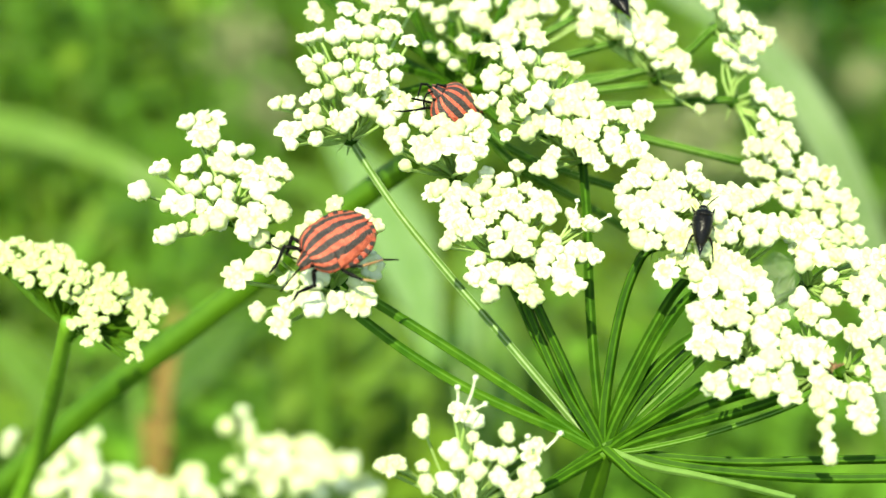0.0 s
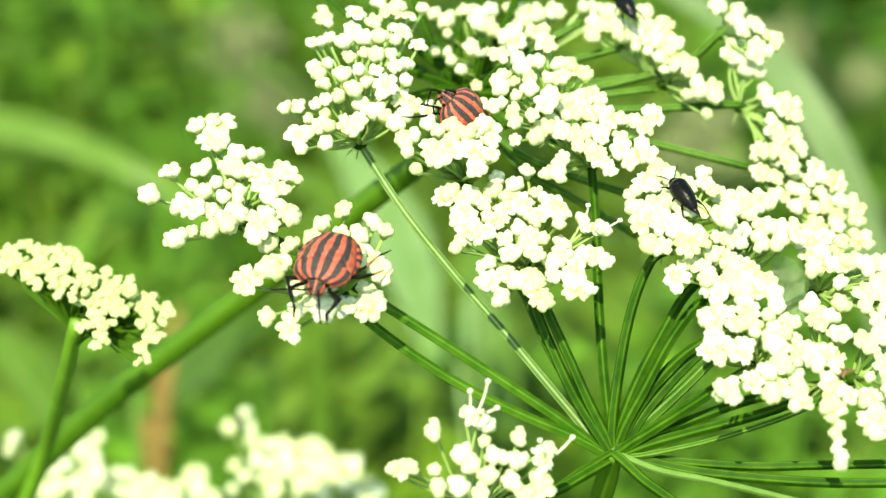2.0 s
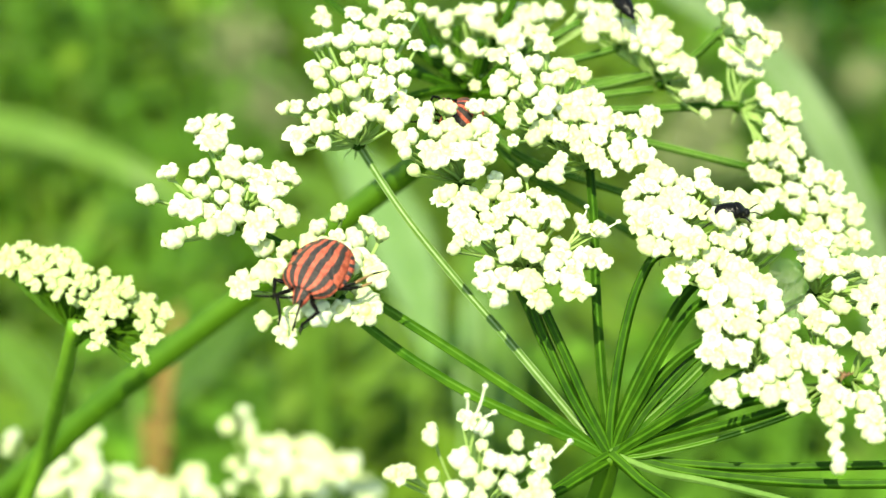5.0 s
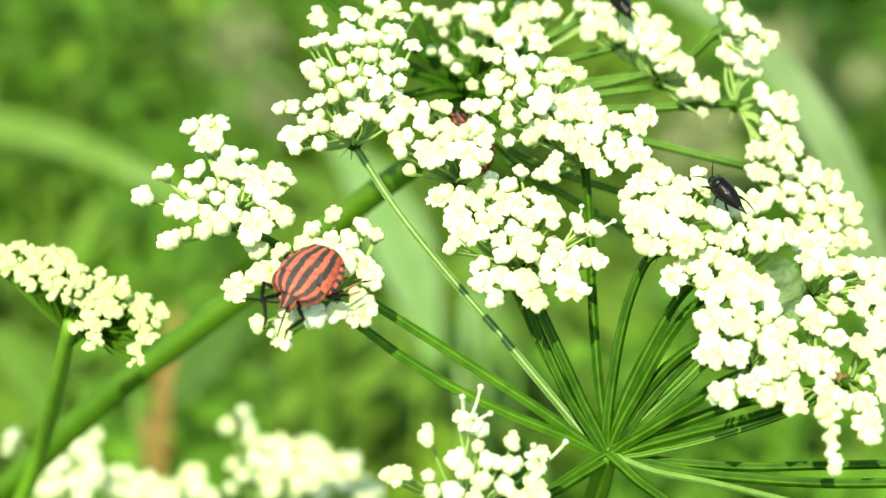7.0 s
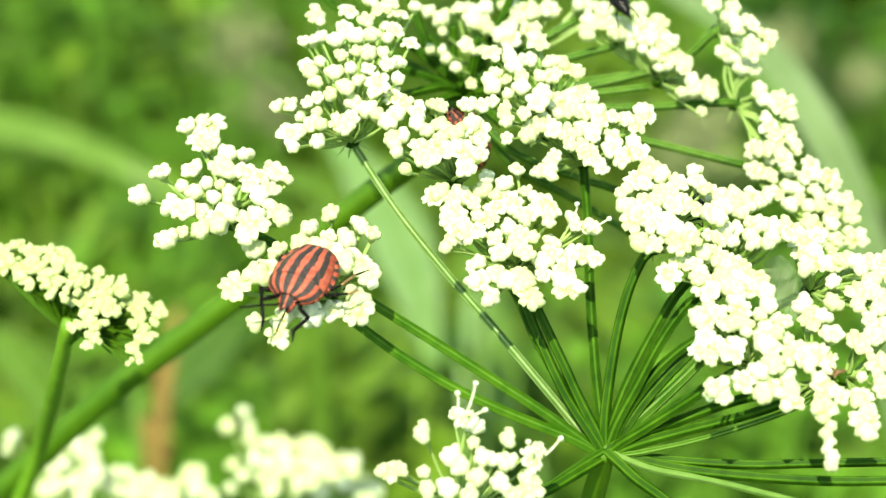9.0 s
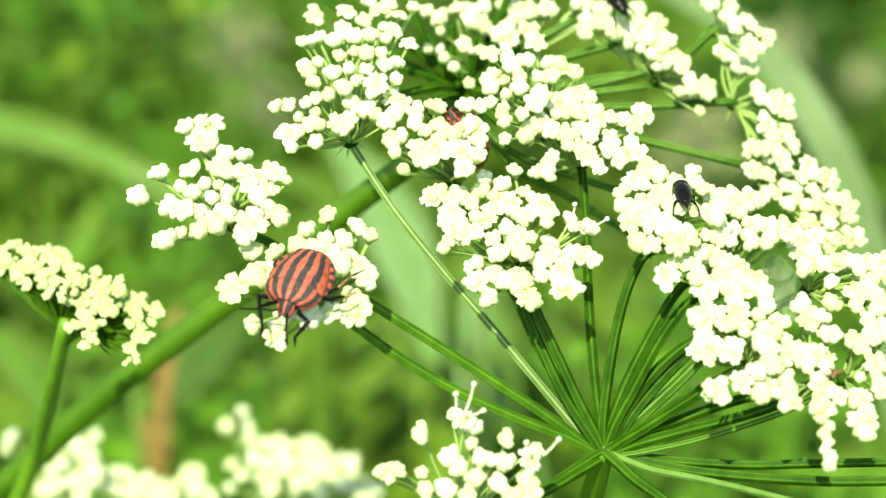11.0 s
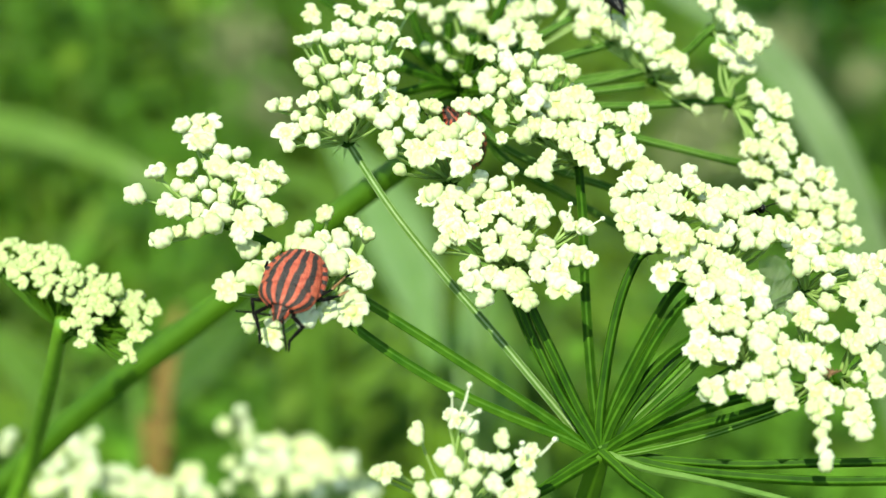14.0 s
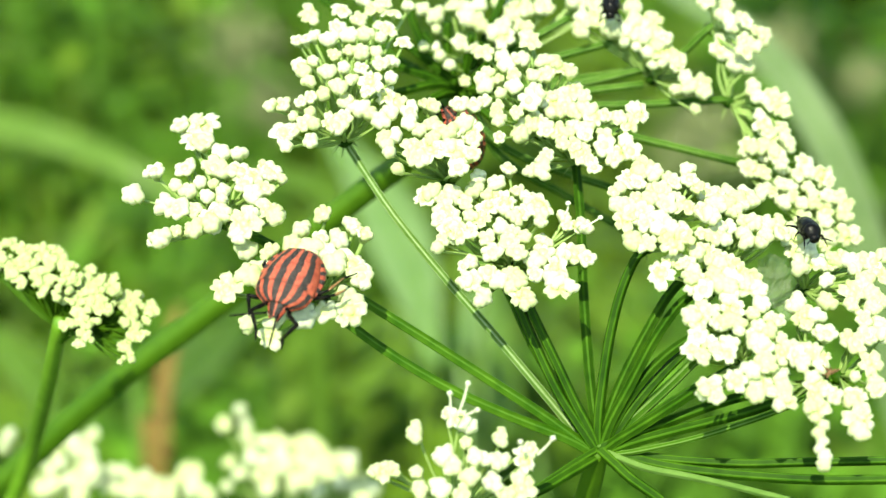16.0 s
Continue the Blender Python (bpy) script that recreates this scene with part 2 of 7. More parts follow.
def umbellet(plant, base, apex, axis, dome, open_florets, half_open, buds, size=1.0, via=None, young=False, ray=True, pale=False, sunny=False):
    """A small umbel: stalklets from one base to florets on a shallow dome, on a ribbed ray from the hub. Millimetres from the hub."""
    base, apex, n = Vector(base) * MM, Vector(apex) * MM, Vector(axis).normalized()
    e1 = Vector((1, 0, 0))
    e1 = (e1 - n * e1.dot(n)).normalized()
    e2 = n.cross(e1)
    foot = base - n * 1.0 * MM
    knob = mesh_of("umbellet", *ball(base - n * 0.9 * MM, (1.1 * MM * size, 1.1 * MM * size, 0.9 * MM * size), 6, 10), [ray_green if not young else stem_green])
    ob = part("umbellet", knob, plant)
    meshes = YOUNG if young else FLORETS
    if young:
        buds = [(u + seed.uniform(-w, w), v + seed.uniform(-w, w)) for u, v in buds for w in (0.15, 0.8)]
    for kind, places in (("open", open_florets), ("half", half_open), ("bud", buds)):
        for u, v in places:
            h = -(u * u + v * v) / (2 * dome) + seed.uniform(-0.25, 0.25)
            p = apex + (e1 * u + e2 * v + n * h) * MM
            out = ((p - foot).normalized() * 0.55 + n * 0.8 + sun_way * 0.35 + Vector((seed.uniform(-.35, .35), seed.uniform(-.75, .1), seed.uniform(-.25, .2)))).normalized()
            grown = size * seed.uniform(0.84, 1.22)
            m = Matrix.Translation(p - out * 0.2 * MM) @ out.to_track_quat("Z", "Y").to_matrix().to_4x4() @ pose(0, 0, 0, 0, 0, seed.uniform(0, 360)) @ Matrix.Scale(grown, 4)
            part("floret", seed.choice(meshes[kind]), ob, at=m)
            way = p - out * 0.9 * MM * grown - foot
            turn = way.to_track_quat("Z", "Y").to_matrix().to_4x4() @ pose(0, 0, 0, 0, 0, seed.uniform(0, 360))
            part("stalklet", seed.choice(YOUNG_STALKLETS if young else STALKLETS), ob, at=Matrix.Translation(foot) @ turn @ Matrix.Diagonal((0.23 * MM * max(size, 0.8), 0.23 * MM * max(size, 0.8), way.length, 1)))
    for k in range(4):
        a = k * 1.57 + seed.uniform(-0.6, 0.6)
        side = (e1 * math.cos(a) + e2 * math.sin(a) - n * seed.uniform(0.2, 0.7)).normalized()
        m = Matrix.Translation(foot) @ side.to_track_quat("Y", "Z").to_matrix().to_4x4() @ Matrix.Scale(seed.uniform(1.8, 2.8) * MM * size, 4)
        part("bract", BRACT, ob, at=m)
    if ray:
        tip = foot
        middle = [Vector(v) * MM for v in via] if via else [tip * 0.5 + Vector((0, 0, -0.035 * tip.length))]
        line = bend([(0, 0, -0.001), *middle, tip], 7)
        verts, faces = tube(line, [0.50 * MM, 0.42 * MM] if pale else [0.63 * MM, 0.52 * MM], 25, 0.11)
        # lit rays take brighter greens here, so part of their sunlight is painted
        greens = [ray_silver, ray_whitish] if pale else [ray_pale, ray_sunny] if sunny else [ray_green, ray_pale]
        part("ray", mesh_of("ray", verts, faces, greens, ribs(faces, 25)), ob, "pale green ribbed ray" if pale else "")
    return ob


# ---- ground and meadow
def ground():
    g = 60
    verts, faces = [], []
    for j in range(g + 1):
        for i in range(g + 1):
            x, y = (i / g * 2 - 1), (j / g * 2 - 1)
            x, y = 900 * x * abs(x) ** 3 , 900 * y * abs(y) ** 3
            verts.append((x, y, 0.05 * noise.noise(Vector((x * 0.7, y * 0.7, 0)))))
    for j in range(g):
        for i in range(g):
            a = j * (g + 1) + i
            faces.append((a, a + 1, a + g + 2, a + g + 1))
    tagged(new("ground", mesh_of("ground", verts, faces, [soil])), "green mossy meadow soil under dense grass", "ground", kind="structure")


def blade(store, foot, lean, height, width, droop, steps=6):
    """A folded grass blade, arching over to one side."""
    verts, faces = store
    first = len(verts)
    d = Vector((math.cos(lean), math.sin(lean), 0))
    s = Vector((-d.y, d.x, 0))
    for i in range(steps + 1):
        t = i / steps
        p = Vector(foot) + Vector((0, 0, height * (t - 0.30 * droop * t ** 3))) + d * height * droop * 0.8 * t * t
        w = width * (1 - t ** 2.2) * (0.7 + 0.6 * t) + 0.0004
        verts += [p - s * w / 2, p - Vector((0, 0, 0.18 * w)) , p + s * w / 2]
    for i in range(steps):
        a = first + 3 * i
        faces += [(a, a + 1, a + 4, a + 3), (a + 1, a + 2, a + 5, a + 4)]


def broad_leaf(store, root, way, length, width, droop, up=Vector((0, 0, 1))):
    """An oval leaf with a folded midrib."""
    verts, faces = store
    first = len(verts)
    d = Vector(way).normalized()
    s = d.cross(up).normalized()
    n = s.cross(d)
    for i in range(6):
        t = i / 5
        p = Vector(root) + d * length * t - Vector((0, 0, droop * length * t * t))
        w = width * math.sin(math.pi * (0.06 + 0.92 * t)) ** 0.8
        verts += [p - s * w / 2 + n * 0.12 * w, p, p + s * w / 2 + n * 0.12 * w]
    for i in range(5):
        a = first + 3 * i
        faces += [(a, a + 1, a + 4, a + 3), (a + 1, a + 2, a + 5, a + 4)]


def meadow():
    r = random.Random(11)
    st = ([], [])
    for _ in range(15000):
        y = 0.55 + 5.6 * r.random() ** 1.5
        x = 5.0 * r.uniform(-1, 1) * r.random() ** 0.6
        h = r.uniform(0.18, 0.46)
        if y < 0.9:
            h = min(h, 0.32)
        blade(st, (x, y, 0), r.uniform(0, 6.28), h, r.uniform(0.004, 0.010), r.uniform(0.1, 0.9))
    for _ in range(4500):
        y, x = r.uniform(1.0, 2.6), r.uniform(-0.9, 0.9)
        blade(st, (x, y, 0), r.uniform(0, 6.28), r.uniform(0.12, 0.34), r.uniform(0.004, 0.010), r.uniform(0.1, 0.9))
    for _ in range(9000):
        y, x = r.uniform(-5.0, 0.6), r.uniform(-5, 5)
        blade(st, (x, y, 0), r.uniform(0, 6.28), r.uniform(0.12, 0.3), r.uniform(0.004, 0.010), r.uniform(0.1, 0.9))
    tagged(new("meadow_grass", mesh_of("meadow_grass", *st, [grass_green])), "dense tall green meadow grass out of focus", "grass", kind="stuff")
    st = ([], [])
    for k in range(1900):
        if k < 700:
            y = 0.75 + 3.4 * r.random() ** 1.3
            x = r.uniform(-1, 1) * (0.25 + 0.42 * y)
        else:
            x, y = r.uniform(-5, 5), r.uniform(-5, 6)
            if abs(x) < 0.5 and -0.6 < y < 0.75:
                continue
        top = r.uniform(0.2, 0.42)
        small = 0.6 if k < 700 else 1.0
        for _ in range(int(r.randint(7, 13) / small ** 1.6)):
            a, z = r.uniform(0, 6.28), top * r.uniform(0.35, 1)
            spot = (x + r.uniform(-0.05, 0.05) * (1 - small), y + r.uniform(-0.05, 0.05) * (1 - small), z)
            broad_leaf(st, spot, (math.cos(a), math.sin(a), r.uniform(-0.1, 0.9)), small * r.uniform(0.04, 0.11), small * r.uniform(0.018, 0.045), r.uniform(0.1, 0.5))
        tube([(x, y, 0), (x + 0.01, y, top)], [0.003, 0.0015], 5, 0, st)
    dark = ([], [])
    for k in range(800):
        if k < 340:
            y = r.uniform(1.35, 3.4)
            x = (r.uniform(-0.95, -0.12) if r.random() < 0.42 else r.uniform(0.26, 1.1)) * y / 2.0
        else:
            x, y = r.uniform(-5, 5), r.uniform(-5, 6)
            if abs(x) < 1.1 and -0.6 < y < 1.4:
                continue
        top = r.uniform(0.25, 0.5)
        small = 0.6 if k < 340 else 1.0
        for _ in range(int(r.randint(9, 15) / small ** 1.6)):
            a, z = r.uniform(0, 6.28), top * r.uniform(0.3, 1)
            spot = (x + r.uniform(-0.06, 0.06) * (1 - small), y + r.uniform(-0.06, 0.06) * (1 - small), z)
            broad_leaf(dark, spot, (math.cos(a), math.sin(a), r.uniform(-0.2, 0.8)), small * r.uniform(0.05, 0.12), small * r.uniform(0.02, 0.05), r.uniform(0.1, 0.6))
        tube([(x, y, 0), (x + 0.01, y, top)], [0.003, 0.0015], 5, 0, dark)
    near = random.Random(23)
    for k in range(149):
        if k >= 140:
            # dark leaves put in to stand for a shaded gap in the meadow
            y = near.uniform(1.2, 1.4)
            x, top = near.uniform(0.23, 0.38), near.uniform(0.42, 0.50)
        elif k >= 128:
            y = near.uniform(0.74, 0.86)
            x, top = 0.02 + 0.019 * (k - 128), near.uniform(0.42, 0.48)
        elif k >= 124:
            y = near.uniform(0.92, 1.0)
            x, top = near.uniform(-0.19, -0.15), near.uniform(0.46, 0.50)
        elif k >= 110:
            y = near.uniform(0.76, 0.90)
            x, top = -0.20 + 0.0085 * (k - 110), near.uniform(0.38, 0.46)
        elif k < 90:
            y = near.uniform(1.02, 1.5)
            x, top = near.uniform(-0.30, -0.06) * y / 1.2, near.uniform(0.10, 0.24)
        else:
            y = near.uniform(1.25, 1.45)
            x, top = near.uniform(-0.27, -0.17), near.uniform(0.26, 0.36)
        for _ in range(near.randint(24, 34)):
            a, z = near.uniform(0, 6.28), top * near.uniform(0.3, 1)
            spot = (x + near.uniform(-0.03, 0.03), y + near.uniform(-0.03, 0.03), z)
            broad_leaf(st if k < 90 and k % 2 else dark, spot, (math.cos(a), math.sin(a), near.uniform(-0.2, 0.8)), near.uniform(0.025, 0.05), near.uniform(0.010, 0.020), near.uniform(0.1, 0.6))
        tube([(x, y, 0), (x + 0.01, y, top)], [0.003, 0.0015], 5, 0, dark)
    low = random.Random(53)
    for _ in range(34):
        x, y, top = low.uniform(0.07, 0.30), low.uniform(0.70, 0.92), low.uniform(0.42, 0.50)
        for _ in range(26):
            a = low.uniform(0, 6.28)
            spot = (x + low.uniform(-0.02, 0.02), y + low.uniform(-0.02, 0.02), top * low.uniform(0.6, 1))
            broad_leaf(dark, spot, (math.cos(a), math.sin(a), low.uniform(-0.2, 0.8)), low.uniform(0.02, 0.045), low.uniform(0.008, 0.018), low.uniform(0.1, 0.6))
        tube([(x, y, 0), (x + 0.01, y, top)], [0.003, 0.0015], 5, 0, dark)
    # a taller herb added with its leaves out of view, to shade plants behind it
    tall = random.Random(47)
    for _ in range(70):
        a = tall.uniform(0, 6.28)
        spot = (0.245 + tall.gauss(0, 0.022) - 0.01, 1.17 + tall.gauss(0, 0.035), tall.uniform(0.70, 0.88))
        broad_leaf(dark, spot, (math.cos(a), math.sin(a), tall.uniform(-0.2, 0.5)), tall.uniform(0.05, 0.09), tall.uniform(0.02, 0.04), tall.uniform(0.1, 0.5))
    tube([(0.26, 1.18, 0), (0.25, 1.175, 0.45), (0.245, 1.17, 0.85)], [0.003, 0.0015], 5, 0, dark)
    # upright blades among the herbs
    upright = random.Random(61)
    for _ in range(100):
        y = upright.uniform(0.98, 1.4)
        blade(dark, (upright.uniform(-0.31, -0.03) * y / 1.1, y, 0), upright.uniform(0, 6.28), upright.uniform(0.36, 0.58), upright.uniform(0.003, 0.007), upright.uniform(0.05, 0.4))
    around = random.Random(31)
    for k in range(2600):
        x, y = around.uniform(-3.4, 3.4), around.uniform(-2.6, 4.6)
        if (y > 0.1 and abs(x) < 0.28 + 0.45 * y) or x * x + y * y < 0.5:
            continue
        top = around.uniform(0.2, 0.42)
        for _ in range(9):
            a, z = around.uniform(0, 6.28), top * around.uniform(0.35, 1)
            broad_leaf(dark if k % 3 == 0 else st, (x, y, z), (math.cos(a), math.sin(a), around.uniform(-0.1, 0.7)), around.uniform(0.04, 0.11), around.uniform(0.018, 0.045), around.uniform(0.1, 0.5))
        tube([(x, y, 0), (x + 0.01, y, top)], [0.003, 0.0015], 5, 0, dark if k % 3 == 0 else st)
    for k in range(20):
        y, top = near.uniform(0.76, 0.88), near.uniform(0.44, 0.51) if k < 11 else near.uniform(0.39, 0.46)
        x = near.uniform(-0.085, -0.01) if k < 6 else near.uniform(0.045, 0.11) if k < 11 else near.uniform(-0.09, 0.03)
        for _ in range(near.randint(26, 36)):
            a, z = near.uniform(0, 6.28), top * near.uniform(0.5, 1)
            spot = (x + near.uniform(-0.02, 0.02), y + near.uniform(-0.02, 0.02), z)
            broad_leaf(st, spot, (math.cos(a), math.sin(a), near.uniform(-0.1, 0.7)), near.uniform(0.022, 0.045), near.uniform(0.009, 0.019), near.uniform(0.1, 0.5))
        tube([(x, y, 0), (x + 0.01, y, top)], [0.003, 0.0015], 5, 0, st)
    tagged(new("dark_herbs", mesh_of("dark_herbs", *dark, [herb_dark])), "dark green leafy herbs blurred in the distance", "herbs", kind="stuff")
    tagged(new("meadow_herbs", mesh_of("meadow_herbs", *st, [herb_green])), "leafy green meadow herbs blurred in the distance", "herbs", kind="stuff")


ground()
meadow()


def long_leaf(name, line, width, mat, label, category="leaf", fold=0.2, petiole=0.0):
    """A long leaf along a bent line (metres), with a folded midrib and thickness, tapering to its tip."""
    pts = bend(line, 6)
    verts, faces = [], []
    n = len(pts)
    for i, p in enumerate(pts):
        d = (pts[min(i + 1, n - 1)] - pts[max(i - 1, 0)]).normalized()
        s = d.cross(Vector((0, -0.87, 0.5))).normalized()
        u = s.cross(d)
        t = i / (n - 1)
        grow = min(1, max(0, (t - petiole) / 0.30)) if petiole else min(1, 0.45 + 3.0 * t)
        w = width * grow * (1 - t ** 4) ** 0.8 + 0.002
        for q, z in ((-0.5, 0), (-0.25, -0.14), (0, -fold), (0.25, -0.14), (0.5, 0)):
            verts.append(p + s * w * q + u * w * z)
        for q, z in ((0.5, 0), (0.25, -0.14), (0, -fold), (-0.25, -0.14), (-0.5, 0)):
            verts.append(p + s * w * q + u * (w * z - 0.0005))
    for i in range(n - 1):
        for k in range(10):
            a, c = 10 * i + k, 10 * i + (k + 1) % 10
            faces.append((a, c, c + 10, a + 10))
    ob = thing(name, label, category, at=Matrix.Translation(pts[0]))
    foot = pts[0]
    part("blade", mesh_of("blade", [v - foot for v in verts], faces, [mat]), ob)
    rib = [p - foot + Vector((0, 0.4, -0.25)) * width * fold for p in pts]
    part("midrib", mesh_of("midrib", *tube(rib, [width * 0.05, width * 0.015], 6), [stem_young]), ob, "paler midrib")
    return ob


def seed_head(at, size, label):
    """A loose withered flower head of many tiny seeds on a thin stalk."""
    r = random.Random(int(size * 1e5))
    head = thing("seed_head", label, "plant", "seed heads", pose(*at))
    st = ([], [])
    for _ in range(130):
        p = Vector((r.gauss(0, 0.34), r.gauss(0, 0.34), r.gauss(0, 0.30))) * size
        ball(p, (size * 0.07, size * 0.06, size * 0.09), 4, 5, st)
    tagged(part("fluff", mesh_of("fluff", *st, [seed_brown]), head, "tiny greyish brown seeds"), kind="stuff")
    part("stalk", mesh_of("stalk", *tube([(0, 0, -at[2]), (0.01, 0, -at[2] * 0.5), (0, 0, 0)], [0.0016, 0.001], 6), [stem_green]), head)


long_leaf("grass_blade", [(-0.340, 0.780, -0.01), (-0.3402, 0.7600, 0.5963), (-0.2488, 0.7409, 0.6433), (-0.1969, 0.7207, 0.6483), (-0.1643, 0.7071, 0.6448), (-0.1349, 0.6924, 0.6392), (-0.1101, 0.6837, 0.6242)], 0.0118, blade_pale, "broad pale green grass blade arching over the meadow", "leaf", 0.2, 0)
long_leaf("grass_blade", [(0.191, 0.477, -0.01), (0.1875, 0.4567, 0.511), (0.1496, 0.4784, 0.6686), (0.1337, 0.486, 0.7217), (0.1191, 0.493, 0.7539), (0.1042, 0.5044, 0.7736), (0.0859, 0.5123, 0.7873), (0.0675, 0.5166, 0.7948)], 0.0108, blade_dull, "broad grey-green grass blade leaning behind the umbels", "leaf", 0.2, 0)
long_leaf("broad_leaf", [(0.009, 0.528, -0.01), (0.0094, 0.5075, 0.5991), (-0.0031, 0.5841, 0.6116), (-0.0118, 0.6510, 0.6077), (-0.0248, 0.7255, 0.5967), (-0.0408, 0.7893, 0.5871), (-0.0601, 0.8531, 0.5776)], 0.0303, blade_grey, "broad pale leaf standing behind a green stem", "leaf", 0.2, 0.3)
long_leaf("broad_leaf", [(-0.095, 0.464, -0.01), (-0.1019, 0.4758, 0.6242), (-0.1047, 0.5609, 0.6115), (-0.0961, 0.6112, 0.5986), (-0.0829, 0.6607, 0.5844)], 0.024, blade_pale, "pale green leaf in the meadow", "leaf", 0.2, 0.35)
long_leaf("broad_leaf", [(-0.102, 0.443, -0.01), (-0.1020, 0.4231, 0.6528), (-0.1308, 0.4973, 0.6414), (-0.1609, 0.5663, 0.6209), (-0.2013, 0.6353, 0.6004)], 0.0213, blade_pale, "pale green leaf in the meadow", "leaf", 0.2, 0.35)
long_leaf("dry_leaf", [(-0.095, 0.486, -0.01), (-0.0861, 0.4274, 0.6403), (-0.0919, 0.4673, 0.6495), (-0.0952, 0.493, 0.6539), (-0.0954, 0.5193, 0.6594), (-0.0934, 0.5357, 0.6678)], 0.0044, dry_straw, "dry orange-brown withered leaf standing upright", "leaf", 0.2, 0)
long_leaf("broad_leaf", [(0.037, 0.533, -0.01), (0.0369, 0.5129, 0.5684), (0.0285, 0.6033, 0.5650), (0.0206, 0.6726, 0.5650), (0.0181, 0.7394, 0.5608), (0.0103, 0.7867, 0.5626)], 0.0239, blade_pale, "broad pale green leaf in the meadow", "leaf", 0.2, 0.3)
long_leaf("grass_blade", [(-0.064, 0.782, -0.01), (-0.0641, 0.7624, 0.5205), (-0.0515, 0.7678, 0.5699), (-0.0620, 0.7688, 0.5916), (-0.0968, 0.7641, 0.6034)], 0.0112, blade_pale, "pale green grass blade", "leaf", 0.2, 0)
long_leaf("broad_leaf", [(0.016, 0.555, -0.01), (0.0150, 0.5500, 0.6150), (0.0138, 0.5750, 0.6185), (0.0125, 0.6050, 0.6180), (0.0110, 0.6300, 0.6150)], 0.0105, blade_grey, "pale grey-green leaf in the meadow", "leaf", 0.2, 0.35)
seed_head((-0.1295, 1.0629, 0.5409), 0.034, "greyish brown seed head blurred in the meadow")
seed_head((-0.1141, 1.069, 0.4916), 0.030, "greyish brown seed head blurred in the meadow")
seed_head((0.2372, 0.9147, 0.5843), 0.022, "greyish brown seed head blurred in the meadow")
seed_head((0.1291, 0.8068, 0.5973), 0.0343, "greyish brown seed head blurred in the meadow")
seed_head((0.1895, 0.9218, 0.5967), 0.0286, "greyish brown seed head blurred in the meadow")

# ---- the umbel in focus
H_NEAR, H_FAR, H_YOUNG, H_LOW = (0.0184, 0.1684, 0.8756), (0.0021, 0.2111, 0.9016), (-0.0483, 0.1887, 0.8788), (-0.0505, 0.2720, 0.7711)
near_umbel = thing("flowering_umbel", "white flowering compound umbel with green ribbed rays in sunlight", "flower", "umbels", pose(*H_NEAR))
near_umbel_a = umbellet(near_umbel, base=(-43.5, 13.6, 23.6), apex=(-44.3, 11.4, 27.8), axis=TILT, dome=50,
    open_florets=[(-2.4, 12.2), (-3.1, 9.4), (-3.8, 12.5), (3.7, 3.1), (-0.1, -3.3), (3.6, -4.2), (6.3, -2.4)],
    half_open=[(2.1, 6.6), (5.9, 4), (-9.7, 0.6), (-5.3, 12.4), (-2.2, 8.7), (-7.5, 4.1), (7.2, -3.1), (-3.9, 4.3), (-3.1, 0.7), (0.1, 6.7), (-0.5, 4), (1.1, 3.7), (2.6, 3.6), (5.3, 4.4), (6.4, 3.6), (5.7, 0.9), (4.3, 0.1), (3.3, 1.7), (-5.7, -1.6), (-4.1, -2.3), (-2.2, -2.2), (1.1, -3), (-0, -4.5), (4.3, -3), (3, -5.8), (-6.3, -5.8), (-5.7, -6.2), (-4, -5.3), (-2, -5.1)],
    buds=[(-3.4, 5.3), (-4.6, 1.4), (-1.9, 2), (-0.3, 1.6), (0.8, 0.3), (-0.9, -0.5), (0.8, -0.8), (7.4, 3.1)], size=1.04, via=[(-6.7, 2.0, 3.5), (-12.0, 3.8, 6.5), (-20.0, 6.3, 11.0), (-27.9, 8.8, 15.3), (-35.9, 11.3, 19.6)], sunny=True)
near_umbel_bug = umbellet(near_umbel, base=(-32.4, 7.3, 16.6), apex=(-33.6, 3.6, 22.2), axis=TILT, dome=50,
    open_florets=[(-8.9, -1.8), (5, 1), (5, -5.2), (-3.7, -8.5)],
    half_open=[(1.5, 9.2), (-7, 3.4), (-4.3, 2.8), (-6.1, -0.5), (-5.1, 0.3), (-0.8, 6.2), (-1.8, 4.1), (1.5, 4.7), (3.5, 4.8), (0.3, 2.9), (2.3, 2.8), (5, 7), (6.4, 5.8), (3.3, 0.6), (6.2, -0.3), (4.9, -3.5), (2.3, -5.5), (-6.3, -6.7), (-2.9, -6.5), (0.2, -6.5), (-1.2, -5.4), (-0.2, -3.1), (-2.7, -3.1), (1, -0.8), (-1.6, 0.9)],
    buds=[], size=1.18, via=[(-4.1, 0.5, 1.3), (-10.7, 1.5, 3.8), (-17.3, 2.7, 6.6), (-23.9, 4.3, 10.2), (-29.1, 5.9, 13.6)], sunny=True)
